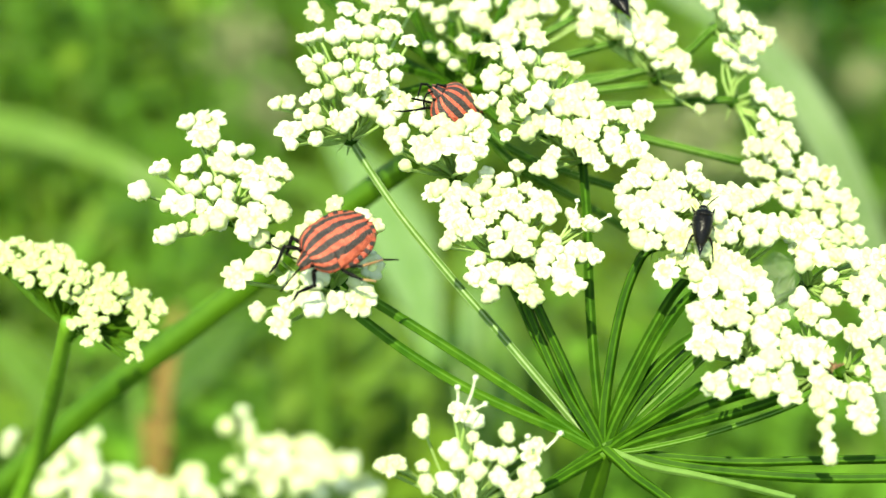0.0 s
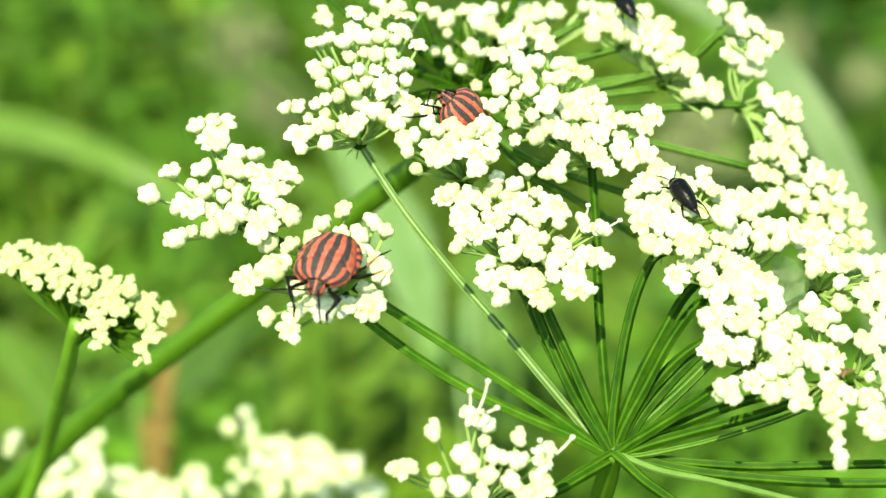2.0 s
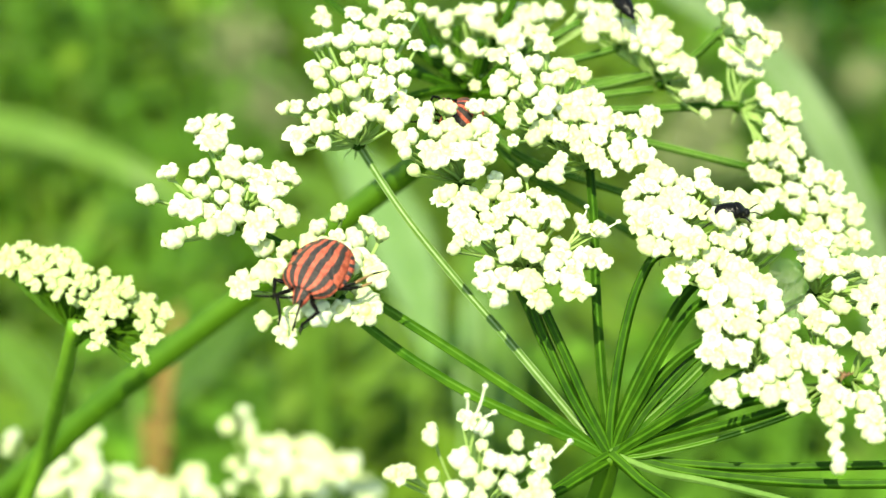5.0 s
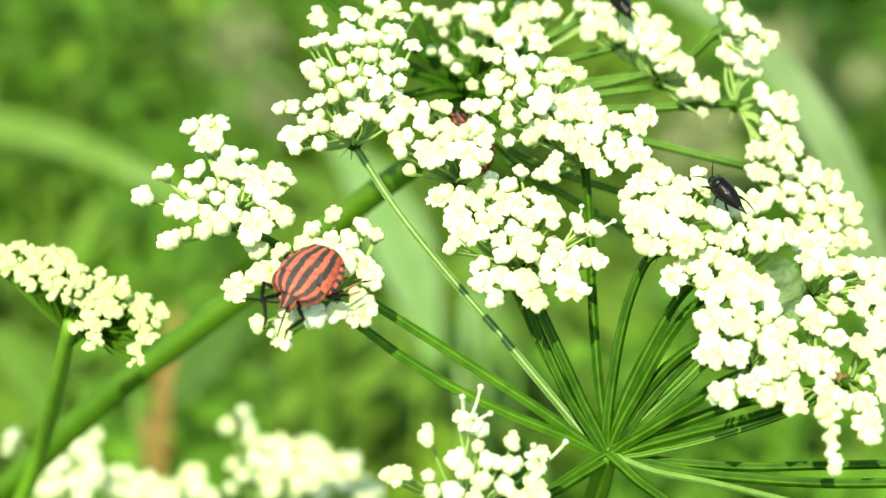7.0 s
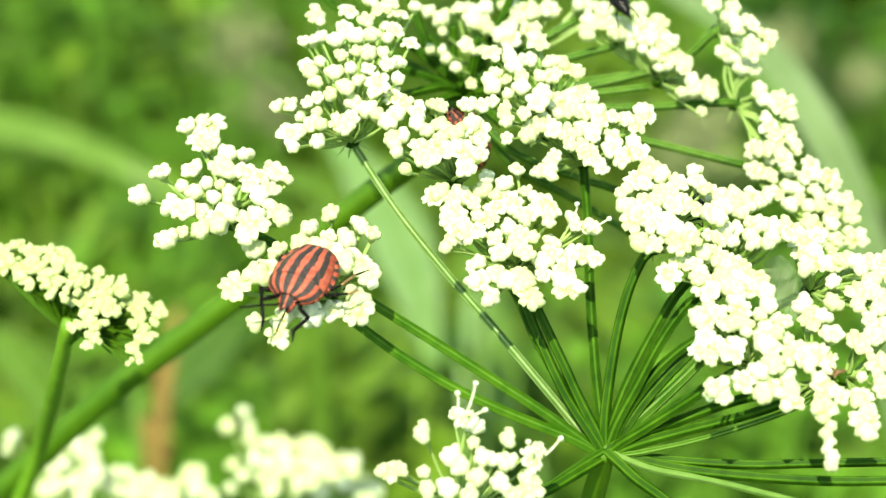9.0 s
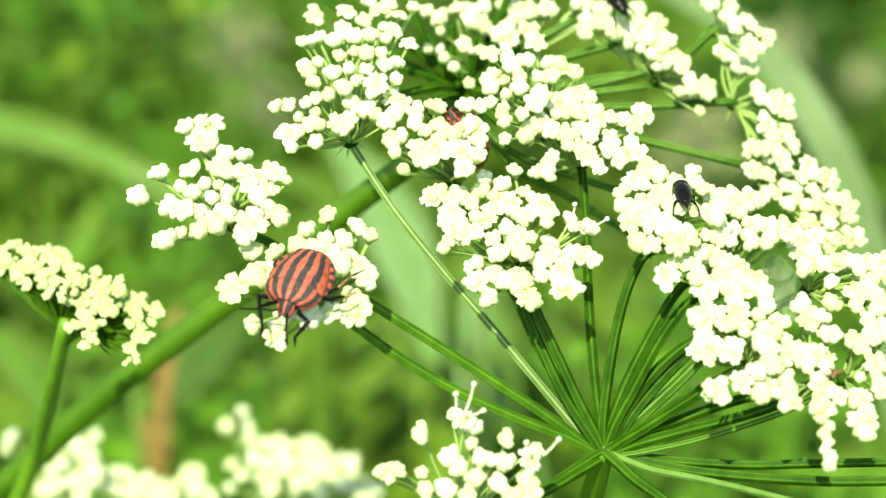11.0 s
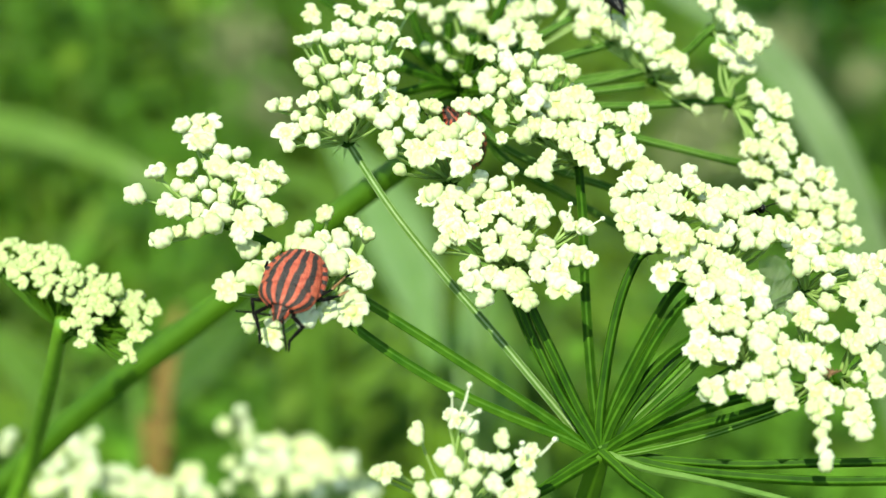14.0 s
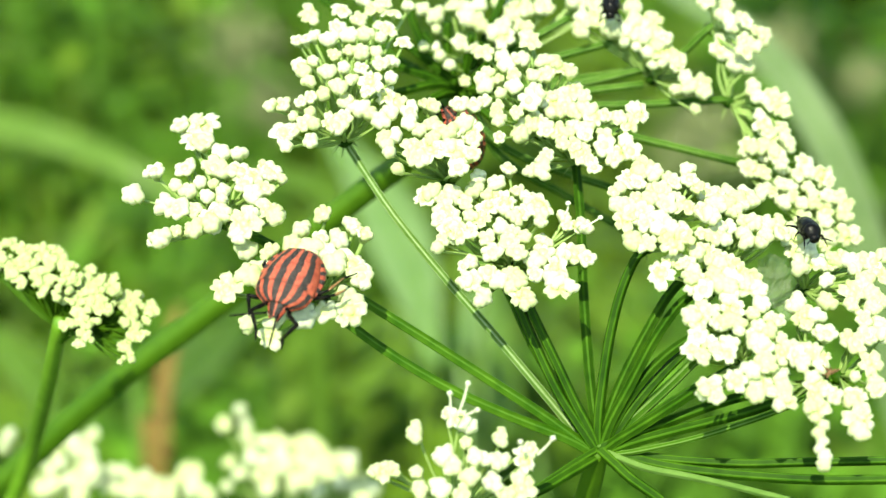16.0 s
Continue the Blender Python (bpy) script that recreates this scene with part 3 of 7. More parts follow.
near_umbel_b1 = umbellet(near_umbel, base=(-29.9, 24.0, 29.5), apex=(-29.0, 24.2, 38.0), axis=TILT, dome=50,
    open_florets=[(-5.7, 10.7), (-1.6, 10.9), (4, 6.9), (5.9, 4.8), (2.3, -2.3), (2.5, 11.5), (4.7, 10.8)],
    half_open=[(0.4, 9), (-2.1, 7.7), (-2.8, 5), (-0.4, 5.7), (1.4, 5.7), (3.4, 5.3), (-6.7, 5.2), (-5.6, 5.1), (-4.8, 5.4), (-2.1, 1.9), (-0.3, 2.8), (1.1, 2.5), (2.9, 2.8), (-6.1, 0.5), (-4.6, 0.8), (-5.5, -0.6), (-4.9, -2.1), (-2.8, -1), (-0.8, -0.4), (1.3, -0.1), (3.4, 0.3), (4.7, 1.1), (0.1, -2.1), (4.6, -1.7), (2, -3.9), (-1.5, -3.1), (1.2, 13), (3.6, 12.9), (6.4, 13)],
    buds=[], size=0.88, ray=False)
near_umbel_b2 = umbellet(near_umbel, base=(-30.0, 22.8, 29.6), apex=(-30.6, 19.7, 34.2), axis=TILT, dome=50,
    open_florets=[(5.7, 2.8), (-6.1, -3.1), (-0.7, -1.6)],
    half_open=[(-1.6, 2.8), (-3.2, 2.3), (-4.3, 1.8), (1.2, 1.9), (2.6, 0.5), (6.9, 2.2), (-6.6, 1.9), (-7.9, 1.5), (-3.8, -1.6), (-5.3, -2.6), (-5.6, -4.9), (-2.8, -4.6), (0.9, -1), (0, -2.3), (3.8, -0), (5, -1.3), (6.1, 0.2)],
    buds=[(-5.1, -0.4), (-3.1, 0.1), (-2.6, -1.9)], size=0.93, via=[(-1.85, 2.3, -0.2), (-5.7, 4.7, 3.7), (-12.5, 8.5, 10.9), (-18.5, 12.8, 16.4), (-24.5, 17.4, 22.4)], pale=True)
near_umbel_c = umbellet(near_umbel, base=(-17.6, 19.7, 26.0), apex=(-19.3, 16.8, 33.1), axis=TILT, dome=50,
    open_florets=[(-2.1, -2.5), (-0.3, -2.9), (4.1, 0.4), (2.9, -3.6)],
    half_open=[(-2.7, 3.4), (-2.7, 1.4), (-5.6, -0.6), (-4.4, -0.6), (-1.7, -3.9), (-1.5, 0.2), (-0, 4), (-0.8, 4.7), (0.8, -0.1), (-0.1, 0.9), (1.6, -0.4), (0, -1.3), (2.6, 0.5), (3, 4.9), (4.6, 4.9), (3.6, 1.5), (4.5, -1), (1.8, -2.4), (4.4, -3.5), (2.9, -5.5)],
    buds=[(-5.3, -1.9), (-5, -3.1), (-4, -5.4)], size=1.0, via=[(-0.8, 0.7, 0.9), (-4.0, 3.7, 4.8), (-7.7, 7.5, 9.8), (-10.3, 11.0, 14.4), (-14.0, 15.2, 20.0)])
near_umbel_d1 = umbellet(near_umbel, base=(-10.4, 11.0, 19.0), apex=(-11.5, 10.6, 26.4), axis=TILT, dome=50,
    open_florets=[(-8.9, 2.5), (-0.6, 1.2), (-1.5, 0.5), (0.5, 0.6), (4.5, 0.6), (-6.3, -0.5), (-2.4, -1.7), (-5.6, -2.5), (-4.8, -3.6)],
    half_open=[(-7.9, 3), (-6.7, 1.9), (-5.3, 2.3), (-4.1, 0.7), (-3.1, 2.7), (-2.5, 5.2), (-0.5, 3.9), (1.2, 6.1), (-1.5, 2.2), (2, 2.8), (2.8, 1.7), (4.5, -0.9), (4.5, -2.1), (1.6, -1.4), (2.4, -0.8), (0.4, -0.5), (-6.9, -1.1), (-3.6, -1.3), (-3.5, -3.3), (-0.2, -2.7), (1.1, -3.3), (2.6, -4.1), (0.8, -4.9), (1.7, -6.1), (-1.6, -4.4), (-1.1, -6.3), (-6.9, -4.4)],
    buds=[(-7.3, -5.4)], size=0.93, via=[(-1.3, 0.6, 1.1), (-4.6, 3.2, 5.5), (-7.1, 5.8, 10.0), (-9.1, 8.2, 14.1)])
near_umbel_d2 = umbellet(near_umbel, base=(-10.0, 10.0, 19.2), apex=(-8.7, 5.8, 22.1), axis=TILT, dome=50,
    open_florets=[(5.9, 6), (3.3, -1.1), (3.7, -3.4), (-0.9, -4.5)],
    half_open=[(1.8, 3.4), (2, 1.3), (4.3, 1.6), (5.6, 1.3), (7, 0.5), (4.7, 7.1), (6.7, 5.6), (4.9, 5.6), (0.8, -0.3), (1, -2.1), (2.9, -2.7), (4.8, -3.5), (-6.2, 0.2), (-7.1, -0.4), (-7, -2.7), (-6, -2.5), (-4.3, -1.4), (-4.9, -4.5), (-3.1, -2.3), (-1.7, -2), (-1.7, -3.5), (-0.8, -2.8), (-0, -5.2)],
    buds=[(2.6, 2.9), (-5.3, -5.2), (-0.4, -6)], size=0.95, via=[(-0.9, 0.8, 1.6), (-3.0, 2.7, 5.2), (-5.1, 4.8, 9.2), (-7.8, 7.4, 14.2)])
near_umbel_e1 = umbellet(near_umbel, base=(-6.2, 26.8, 28.5), apex=(-9.2, 25.0, 35.4), axis=TILT, dome=50,
    open_florets=[(-3.9, 5.9), (1.8, 7.2), (5.5, 3.2)],
    half_open=[(-1.8, 4.7), (-1.5, 2.9), (-3.6, 2), (-2.5, 0.8), (-4.3, 0.9), (-3.9, -0.3), (-0.4, 1.1), (-0.4, -0.6), (0.8, 4.1), (0.1, 4.3), (3.3, 3.9), (4.2, 3.9), (1.9, 1.3), (3.4, 1.4), (6.4, 2.3), (2, -1.3), (1.2, -3), (-2.5, -3.5), (-2.6, -4.8), (-0.3, -4.6), (-2.4, -5.9), (-2.4, -8), (-4.2, -2.7), (1.5, 11), (1.3, 9.1)],
    buds=[(-2.2, -1.5)], size=0.92, ray=False)
near_umbel_e2 = umbellet(near_umbel, base=(-2.0, 24.2, 26.0), apex=(-1.9, 22.0, 32.0), axis=TILT, dome=50,
    open_florets=[(-2.7, 3), (-0.6, 5.2), (1.8, 0.4), (5.7, -0.6), (7.1, 1.5), (-0.2, -4.9), (4.4, -4.6)],
    half_open=[(-3.2, 4.3), (-4.3, 3.9), (-1.7, 2.5), (0.5, 4.4), (-2, 1.5), (-5.3, 0.7), (-4.8, -0.2), (-6, -0.5), (-7, -1.8), (-4, -1.7), (-2.9, -1.6), (-1.5, -2), (-0.7, -0.8), (-0.3, 1.5), (1, 1.5), (3, 0.6), (4.5, 0.2), (6.6, 2.3), (0.6, -1.3), (0, -2), (0.5, -2.8), (-2.2, -3.9), (-0.9, -4.1), (0.9, -6.2), (1.3, -7.1), (2.7, -2.7), (2.6, -4.1), (5.6, -4.7), (3.7, -5.6), (5.1, -3.2), (-4.1, -5.3), (-6, -7.2), (-4.7, -7.4)],
    buds=[(-3.4, 1.4), (-4.9, -5.9)], size=0.92, via=[(-0.3, 1.7, 1.8), (-0.8, 4.9, 5.2), (-1.2, 9.1, 9.6), (-1.5, 13.7, 14.6), (-1.6, 18.5, 19.8)])
near_umbel_f1 = umbellet(near_umbel, base=(5.6, 10.4, 22.0), apex=(6.4, 9.2, 27.9), axis=TILT, dome=50,
    open_florets=[(-1, 5.9), (-3.1, 4), (-4.1, -2.5), (3.1, -0.5), (1.1, -6)],
    half_open=[(-1.8, 5.2), (-0.4, 4.7), (-2.3, 3.1), (1.2, 3.7), (1.9, 2.9), (3.6, 5.1), (3.7, 3.5), (4.5, 2.4), (-5.1, 1.7), (-4.7, -0.3), (-4, -1), (-3.2, -1.8), (-0.7, 2.2), (0.3, 1.6), (-2.5, 0.7), (-1.1, 0.2), (0.6, -0.4), (2, 0.7), (-2.2, -1.5), (-1.9, -3), (-0.1, -2.6), (-0.7, -3.9), (1, -3.7), (4.2, -1.2), (5, -1.5), (5.8, -2), (0.3, -5.3), (2.4, -4.8), (2.2, -4), (-3.3, -5.4), (-1.9, -6)],
    buds=[(-4.4, 2.2), (-2.6, -6.4)], size=0.9, via=[(-0.1, 1.4, 2.8), (0.3, 3.2, 6.7), (1.2, 5.8, 12.1), (2.4, 7.9, 16.6), (4.0, 9.5, 20.1)])
near_umbel_f2 = umbellet(near_umbel, base=(13.1, 10.5, 18.2), apex=(13.0, 8.8, 25.2), axis=TILT, dome=50,
    open_florets=[(-1.6, -3.9)],
    half_open=[(-0.8, 4.8), (0.3, 4.4), (1.8, 5.1), (2.7, 4), (3.8, 4.7), (4.5, 3.8), (0.2, 3), (1.5, 3), (2.3, 1.9), (-1.8, -1.6), (-0.3, -2), (0.4, -0.8), (1.6, -0.4), (3.1, 0.3), (4.1, 0.2), (5.6, 0.4), (7, 0.3), (3.2, -2.3), (4.7, -2.5), (5.4, -1.2), (7.2, -1), (-2.5, -4.1), (-0.9, -4.5), (-0.2, -5.6), (0.6, -6.2), (1.9, -6), (0.5, -5.2)],
    buds=[(3.4, 2.9), (0.8, -2.3), (3, -1.3)], size=0.97, via=[(1.1, 1.9, 3.3), (3.0, 4.3, 7.4), (5.7, 6.9, 12.0), (8.2, 9.0, 15.6), (10.6, 10.1, 17.6)])
near_umbel_f3 = umbellet(near_umbel, base=(12.2, 6.1, 18.5), apex=(12.4, 2.7, 22.8), axis=TILT, dome=50,
    open_florets=[(-6.3, -0.2), (-4.2, 1.4), (-2.3, -1.7), (3.4, -2.3)],
    half_open=[(-3.2, 1.2), (-4.9, 1.5), (-2.7, -0.1), (-3.1, -1.3), (-1.8, -3), (-0.5, -1), (0.3, -2), (1.5, -1.3), (3.9, -0.9), (4.2, -2.6), (2.9, -2), (1.3, -2.7)],
    buds=[], size=0.96, via=[(1.3, 1.1, 3.0), (3.6, 2.6, 7.4), (6.2, 4.3, 12.4), (8.7, 5.5, 16.0), (10.7, 6.0, 17.7)])
near_umbel_g1 = umbellet(near_umbel, base=(15.0, -3.0, 14.8), apex=(13.0, -6.1, 19.4), axis=TILT, dome=50,
    open_florets=[(-2.8, 3.6), (0.7, 4.3), (-2.9, -0.8), (-4.3, -1.4), (-0.6, -2.1), (0.2, -5.3), (-2.6, -6.3)],
    half_open=[(-3.9, 3.1), (-1.8, 3.8), (-3.2, 2), (0.4, 5.8), (-1.2, 2.2), (-0.1, 2.3), (0.8, 2.3), (-3.3, -2.6), (-1.9, -1.5), (-3.6, 0.4), (-0.2, -0.5), (2.8, 3.6), (3.8, 4.7), (4.7, 3.2), (5.5, 2.5), (3.1, 1.4), (4.2, 1.2), (3, -0.5), (3.3, -1.1), (2.4, 0.6), (-2.2, -7.2), (1.9, -4.1), (3.6, -3)],
    buds=[(1, 0.9), (-3.4, -6.7)], size=0.91, via=[(1.8, -0.4, 1.3), (4.2, -0.9, 3.6), (8.4, -1.7, 7.7), (11.6, -2.4, 11.0)])
near_umbel_g2 = umbellet(near_umbel, base=(23.9, -3.9, 13.2), apex=(20.6, -7.3, 17.3), axis=TILT, dome=50,
    open_florets=[(-4.3, -3.3), (1.4, 6.7), (-1.9, 1.2), (1.1, 0.6), (2.4, 0.6), (1.1, -3.7), (0.9, -6.3)],
    half_open=[(-5.3, -2.6), (-5.4, -3.5), (-5.2, -4.2), (-3.6, -4), (-2.4, -2.1), (-2.4, -3.4), (-2.3, -4.6), (-1.8, -5.2), (0.2, 8.2), (0.8, 8.3), (1.4, 5.2), (2.5, 6.6), (2.7, 4.2), (3.3, 3.6), (-1.9, 3.1), (-0.6, 2.1), (-0.6, 0.6), (0.1, -0.4), (2, -0.8), (0.9, -2.4), (2.4, -3.7), (3, -4.3), (0.3, -5.8), (1.6, -5.8)],
    buds=[(-2.9, -5.5), (0.7, -7.2), (1.5, -7.9), (0.9, -8.8), (1.3, -9.6), (0.9, -10.5), (1.3, -11.3), (1.1, -12.1)], size=0.88, via=[(3.7, -0.8, 1.5), (8.7, -1.6, 3.9), (14.8, -2.8, 6.8), (19.5, -3.6, 9.4)])
near_umbel_g3 = umbellet(near_umbel, base=(26.5, -2.1, 12.3), apex=(28.2, -5.7, 16.2), axis=TILT, dome=50,
    open_florets=[(0.2, -0.1), (-1.8, -4.5), (-1.5, -7.1)],
    half_open=[(-1.5, 3.1), (-0.8, 2.3), (0.2, 3.8), (0.7, 3.4), (0.5, -2.8), (0.5, -3.7), (-2.6, -5), (-1.5, -6.2), (-1.8, -8.5), (2.5, 5.3), (2.5, 3.8)],
    buds=[(-1.6, -2)], size=0.95, via=[(2.4, -0.1, 1.2), (8.8, -0.3, 4.7), (15.6, -0.8, 8.0), (21.1, -1.7, 9.7)])
near_umbel_j = umbellet(near_umbel, base=(23.8, 8.8, 17.2), apex=(26.3, 5.3, 21.2), axis=TILT, dome=50,
    open_florets=[(-3.6, 4.9), (-4.1, 3.2), (-2.9, 1.2), (4.9, -0), (1.4, -3.5)],
    half_open=[(-4.2, 7), (-2, 5.2), (-2.7, 2.9), (-3.9, 0.7), (-1.9, 1.3), (-0.6, 0.9), (-0.2, 1.6), (0.9, 2.1), (1.7, 1.3), (2.2, 0.2), (-1.1, -1.2), (3.3, 1.4), (4.5, 1.4), (5.6, 2.3), (3.2, -1.1), (2.5, -2.2), (3.5, -3.1), (1.3, -4.5), (3.6, -4.5), (-1.6, -4.2), (4.8, -4.1), (2.2, -6.6), (3.6, -4.9)],
    buds=[], size=0.95, via=[(1.3, 1.0, 1.9), (3.2, 2.6, 5.0), (6.8, 4.7, 8.9), (11.0, 6.1, 11.7), (18.3, 7.4, 14.4)])
near_umbel_k = umbellet(near_umbel, base=(-16.5, -13.2, 1.1), apex=(-15.9, -14.4, 11.1), axis=TILT, dome=50,
    open_florets=[(-0.6, 3.5), (6.5, -1.5), (-8.7, -2.6), (6, -4.9)],
    half_open=[(-5.3, 1.8), (3.8, 1.2), (-5.1, -2.8), (-4.8, -5), (-0.3, -5.8), (-1.8, 4.4), (0.5, 2.8), (0.1, 0.4), (-2.3, -0.9), (-1.2, -2.5), (1.2, -1.6), (3.6, -1.7), (0.6, -3.6), (-2.7, -5), (2.8, -4.5), (4.2, -5.7), (-9.6, -2.6), (-7.7, -2.5), (2.1, -1.7), (7.1, -0)],
    buds=[], size=0.93, via=[(-3.6, -3.7, -0.6), (-7.1, -6.7, -0.7), (-11.0, -9.6, -0.2)])

far_umbel = thing("flowering_umbel", "white flowering umbel on a thick green stem behind another", "flower", "umbels", pose(*H_FAR))
far_umbel_h = umbellet(far_umbel, base=(25.4, -0.7, 2.7), apex=(22.9, -1.3, 7.7), axis=(0.000, -0.625, 0.777), dome=50,
    open_florets=[(2, 3.4), (3.1, -1)],
    half_open=[(-6.9, 3), (-7.2, 1.8), (-6.8, 4.2), (-5.3, 3.3), (-4, 2.8), (-2.6, 3.2), (-3.3, 1.5), (-2.2, 1.3), (-1.3, 1.6), (-0.2, 2.9), (0.8, 2.3), (-0.3, 1.2), (1, 0.9), (-0.4, 5), (2.7, 1.3), (3.4, 0.5), (2.3, -0.7), (5.1, -2.3), (5, -3.3), (6, -4.7), (6.3, -5.7), (7.9, -5.5), (8.3, -6.6)],
    buds=[(-1.7, -0.1), (-0.1, -0.5), (1.2, -1.6), (3, -2.9), (4.6, -6.3), (7.1, -8.8), (1.8, -3.2)], size=0.95, ray=False, pale=True)
far_umbel_itop = umbellet(far_umbel, base=(32.9, 2.6, 8.4), apex=(35.7, -1.5, 9.4), axis=(0.000, -0.625, 0.777), dome=50,
    open_florets=[],
    half_open=[(-1.4, 3.6), (-2.1, 2.3), (-1.2, 1.2), (0.2, 1.8), (0.9, 1.1), (2.2, -0), (3.1, -0.7), (0.6, -1.5), (0.7, -2.8), (-3.7, 4.3)],
    buds=[(-0.6, 0.2), (2.1, -2.3), (-0.1, -2.8)], size=0.92, ray=False, pale=True)
far_umbel_imid = umbellet(far_umbel, base=(35.1, -3.1, 0.6), apex=(37.7, -6.9, 2.0), axis=(0.000, -0.625, 0.777), dome=50,
    open_florets=[(-3.7, 7.8), (2.7, -0.4), (0.7, -3.2), (-1.4, -5.8)],
    half_open=[(-4.2, 8), (-2.9, 7.2), (-1.7, 5.6), (-0.7, 4.7), (-2.1, 5.3), (-0.4, 2.2), (-0.3, 1.4), (0.3, 0.7), (2.1, 0.7), (3.5, -1.3), (1.6, -0.1), (0.5, -1.9), (1.2, -4.2), (2, -4.7), (3, -3.7), (3.5, -5.1), (3.8, -5.7), (-0.8, -6.5), (0.6, -6.1), (1.9, -6.8), (2.2, -7.5), (2.8, -8.1)],
    buds=[], size=0.95, ray=False, pale=True)
far_umbel_ilow = umbellet(far_umbel, base=(37.2, -8.4, -6.5), apex=(42.8, -15.6, -7.1), axis=(0.000, -0.625, 0.777), dome=50,
    open_florets=[(0.7, 5.2), (2.9, 3.2), (5.4, -4.9)],
    half_open=[(-6.5, 4.2), (-5.6, 4), (-4.3, 3.5), (-6, 7), (-4.1, 5.8), (-2.6, 5.8), (-2, 4), (1.1, 3.5), (-0.2, 3.2), (3.7, 2.1), (1, 1.5), (1.5, 0.5), (-4.8, 0.9), (-3.6, 0.7), (-2.5, 1.9), (-1.3, 1.7), (-1, 0.2), (-2.3, -0.6), (0.2, -0.7), (1.4, -0.7), (3.3, 0.3), (4.8, 0.1), (5.4, -1), (5.3, -2.2), (0, -3), (1, -3.8), (2.9, -1.8), (2.9, -3.1), (1.8, -5), (3.3, -5.2), (2.7, -6.3), (6.3, -4.3), (6.5, -5.3)],
    buds=[], size=0.87, ray=False, pale=True)
far_umbel_t = umbellet(far_umbel, base=(2.8, 3.9, 2.7), apex=(4.2, 3.1, 9.4), axis=TILT, dome=50,
    open_florets=[(1.5, -3.7)],
    half_open=[(-8.7, 2), (-7, 0.5), (-3.7, 2.3), (-5, 2.2), (-2.7, 1.4), (-1.4, 1.9), (-3.1, -0.5), (-3.8, -4.5), (-2.8, -5.3), (-2.1, -1), (1.5, -2), (0.2, -2.8), (2.9, 0.5), (2.9, 2.2), (2.2, -0.6), (4.1, -1.7), (4.5, 2.1), (1.3, 1.9), (-1.4, -2), (6.8, 2.6), (7.5, 2.2), (4.6, 1.4), (10.7, 3.7), (11.8, 4.2), (13.9, 4), (14.6, 4.1), (-3.4, -10.5)],
    buds=[(-7, -1.9), (-7, -5), (-6.5, -6.3), (-8.6, -4.8), (-5.2, -8.2)], size=1.0, ray=False, pale=True)

young_umbel = thing("young_umbel", "small cream-green young umbel of closed buds on a green stem", "flower", "umbels", pose(*H_YOUNG))
young_umbel_l1 = umbellet(young_umbel, base=(-0.4, 0.7, 1.2), apex=(-1.8, 2.7, 8.7), axis=TILT, dome=50,
    open_florets=[],
    half_open=[],
    buds=[(-6.4, 2.9), (-6.6, 1.3), (-5.4, 0.5), (-5.7, -0.6), (-4.4, 3.8), (-5.4, 3.1), (-3.6, 2.5), (-5.1, 1.4), (-3.9, 1.3), (-3, 2.2), (-2, 2.7), (-1.8, 1.5), (-0.9, 2.4), (-0.2, 1.6), (0.8, 2.1), (1.5, 1.5), (2.4, 1.7), (2.8, 1.1), (-3.8, -0.6), (-3.5, -1.4), (-2.2, -0.4), (-2.1, -1.3), (-0.6, 0.2), (-0, -1), (0.8, 0.2), (1.2, -0.9), (2.3, -0.1), (3, -0.6), (3.9, -0.5), (4.2, -1.4), (-2.6, -2.3), (-1.5, -2.8), (-0.2, -2.5), (0.2, -3.3), (0.9, -2.8), (1.9, -2.6), (1, -4), (2.7, -4.3), (3.7, -2.3), (4.7, -2.6), (4.3, -3.8), (-6.8, 0.8), (-6, 0), (-6.1, 0.1), (-5.6, 2.5), (-4.4, 3.2), (-5.3, 0.8), (-3.4, 2.9), (-2.6, 2.2), (-2, 0.9), (-0.4, 1), (0.2, 1.5), (1.2, 2.1), (2.6, 0.5), (-4.6, 0.1), (-3.7, -1.9), (-2.5, -0.6), (-1.2, -0.3), (-0.2, -1.6), (1, -1.4), (1.7, -0.7), (2.7, 0), (4, -1.9), (-3.4, -1.7), (-1.7, -3.3), (-0.1, -2.6), (0.4, -3.3), (1.7, -3.1), (2.4, -4.8), (3.1, -2.9), (4.3, -2)], size=0.56, young=True)
young_umbel_l2 = umbellet(young_umbel, base=(1.6, -0.1, 1.8), apex=(6.2, -0.1, 5.9), axis=TILT, dome=50,
    open_florets=[],
    half_open=[],
    buds=[(-3.1, 1.3), (-4.6, -0.1), (-2.7, 0.1), (-2.1, 3.5), (-2.3, 2.6), (-0.5, 2.5), (-1.5, 1.6), (-0.6, 1.6), (0.4, 1.2), (1.4, 1.2), (1.9, 0.5), (-1.9, 0.7), (-1.2, -0.6), (-0.2, 0.3), (-2.1, -0.8), (-3.5, -1.6), (-2.9, -2.5), (-1.5, -2), (-0.6, -1.7), (-0, -1.1), (0.9, -2.6), (-0, -2.8), (-3.7, -4.2), (-2.5, -3.9), (-0.8, -4), (-1.8, -5.3), (-1.4, -6.4), (-1, -4.5), (-4.8, -0.6), (-3.3, -0.4), (-2.5, 4.2), (-0.7, 1.9), (-2.2, 2.3), (-0.8, 1), (1, 1.9), (1.3, -0.1), (-2.1, 0.2), (-0.4, -0.2), (-2.7, -1.3), (-3.8, -1), (-1.7, -2.5), (-1.3, -1.1), (-0.2, -1.6), (-0.4, -2.1), (-4.3, -4.6), (-2.7, -4.4), (-2.1, -5.8), (-1.9, -6.9), (-1.4, -3.9)], size=0.56, young=True)
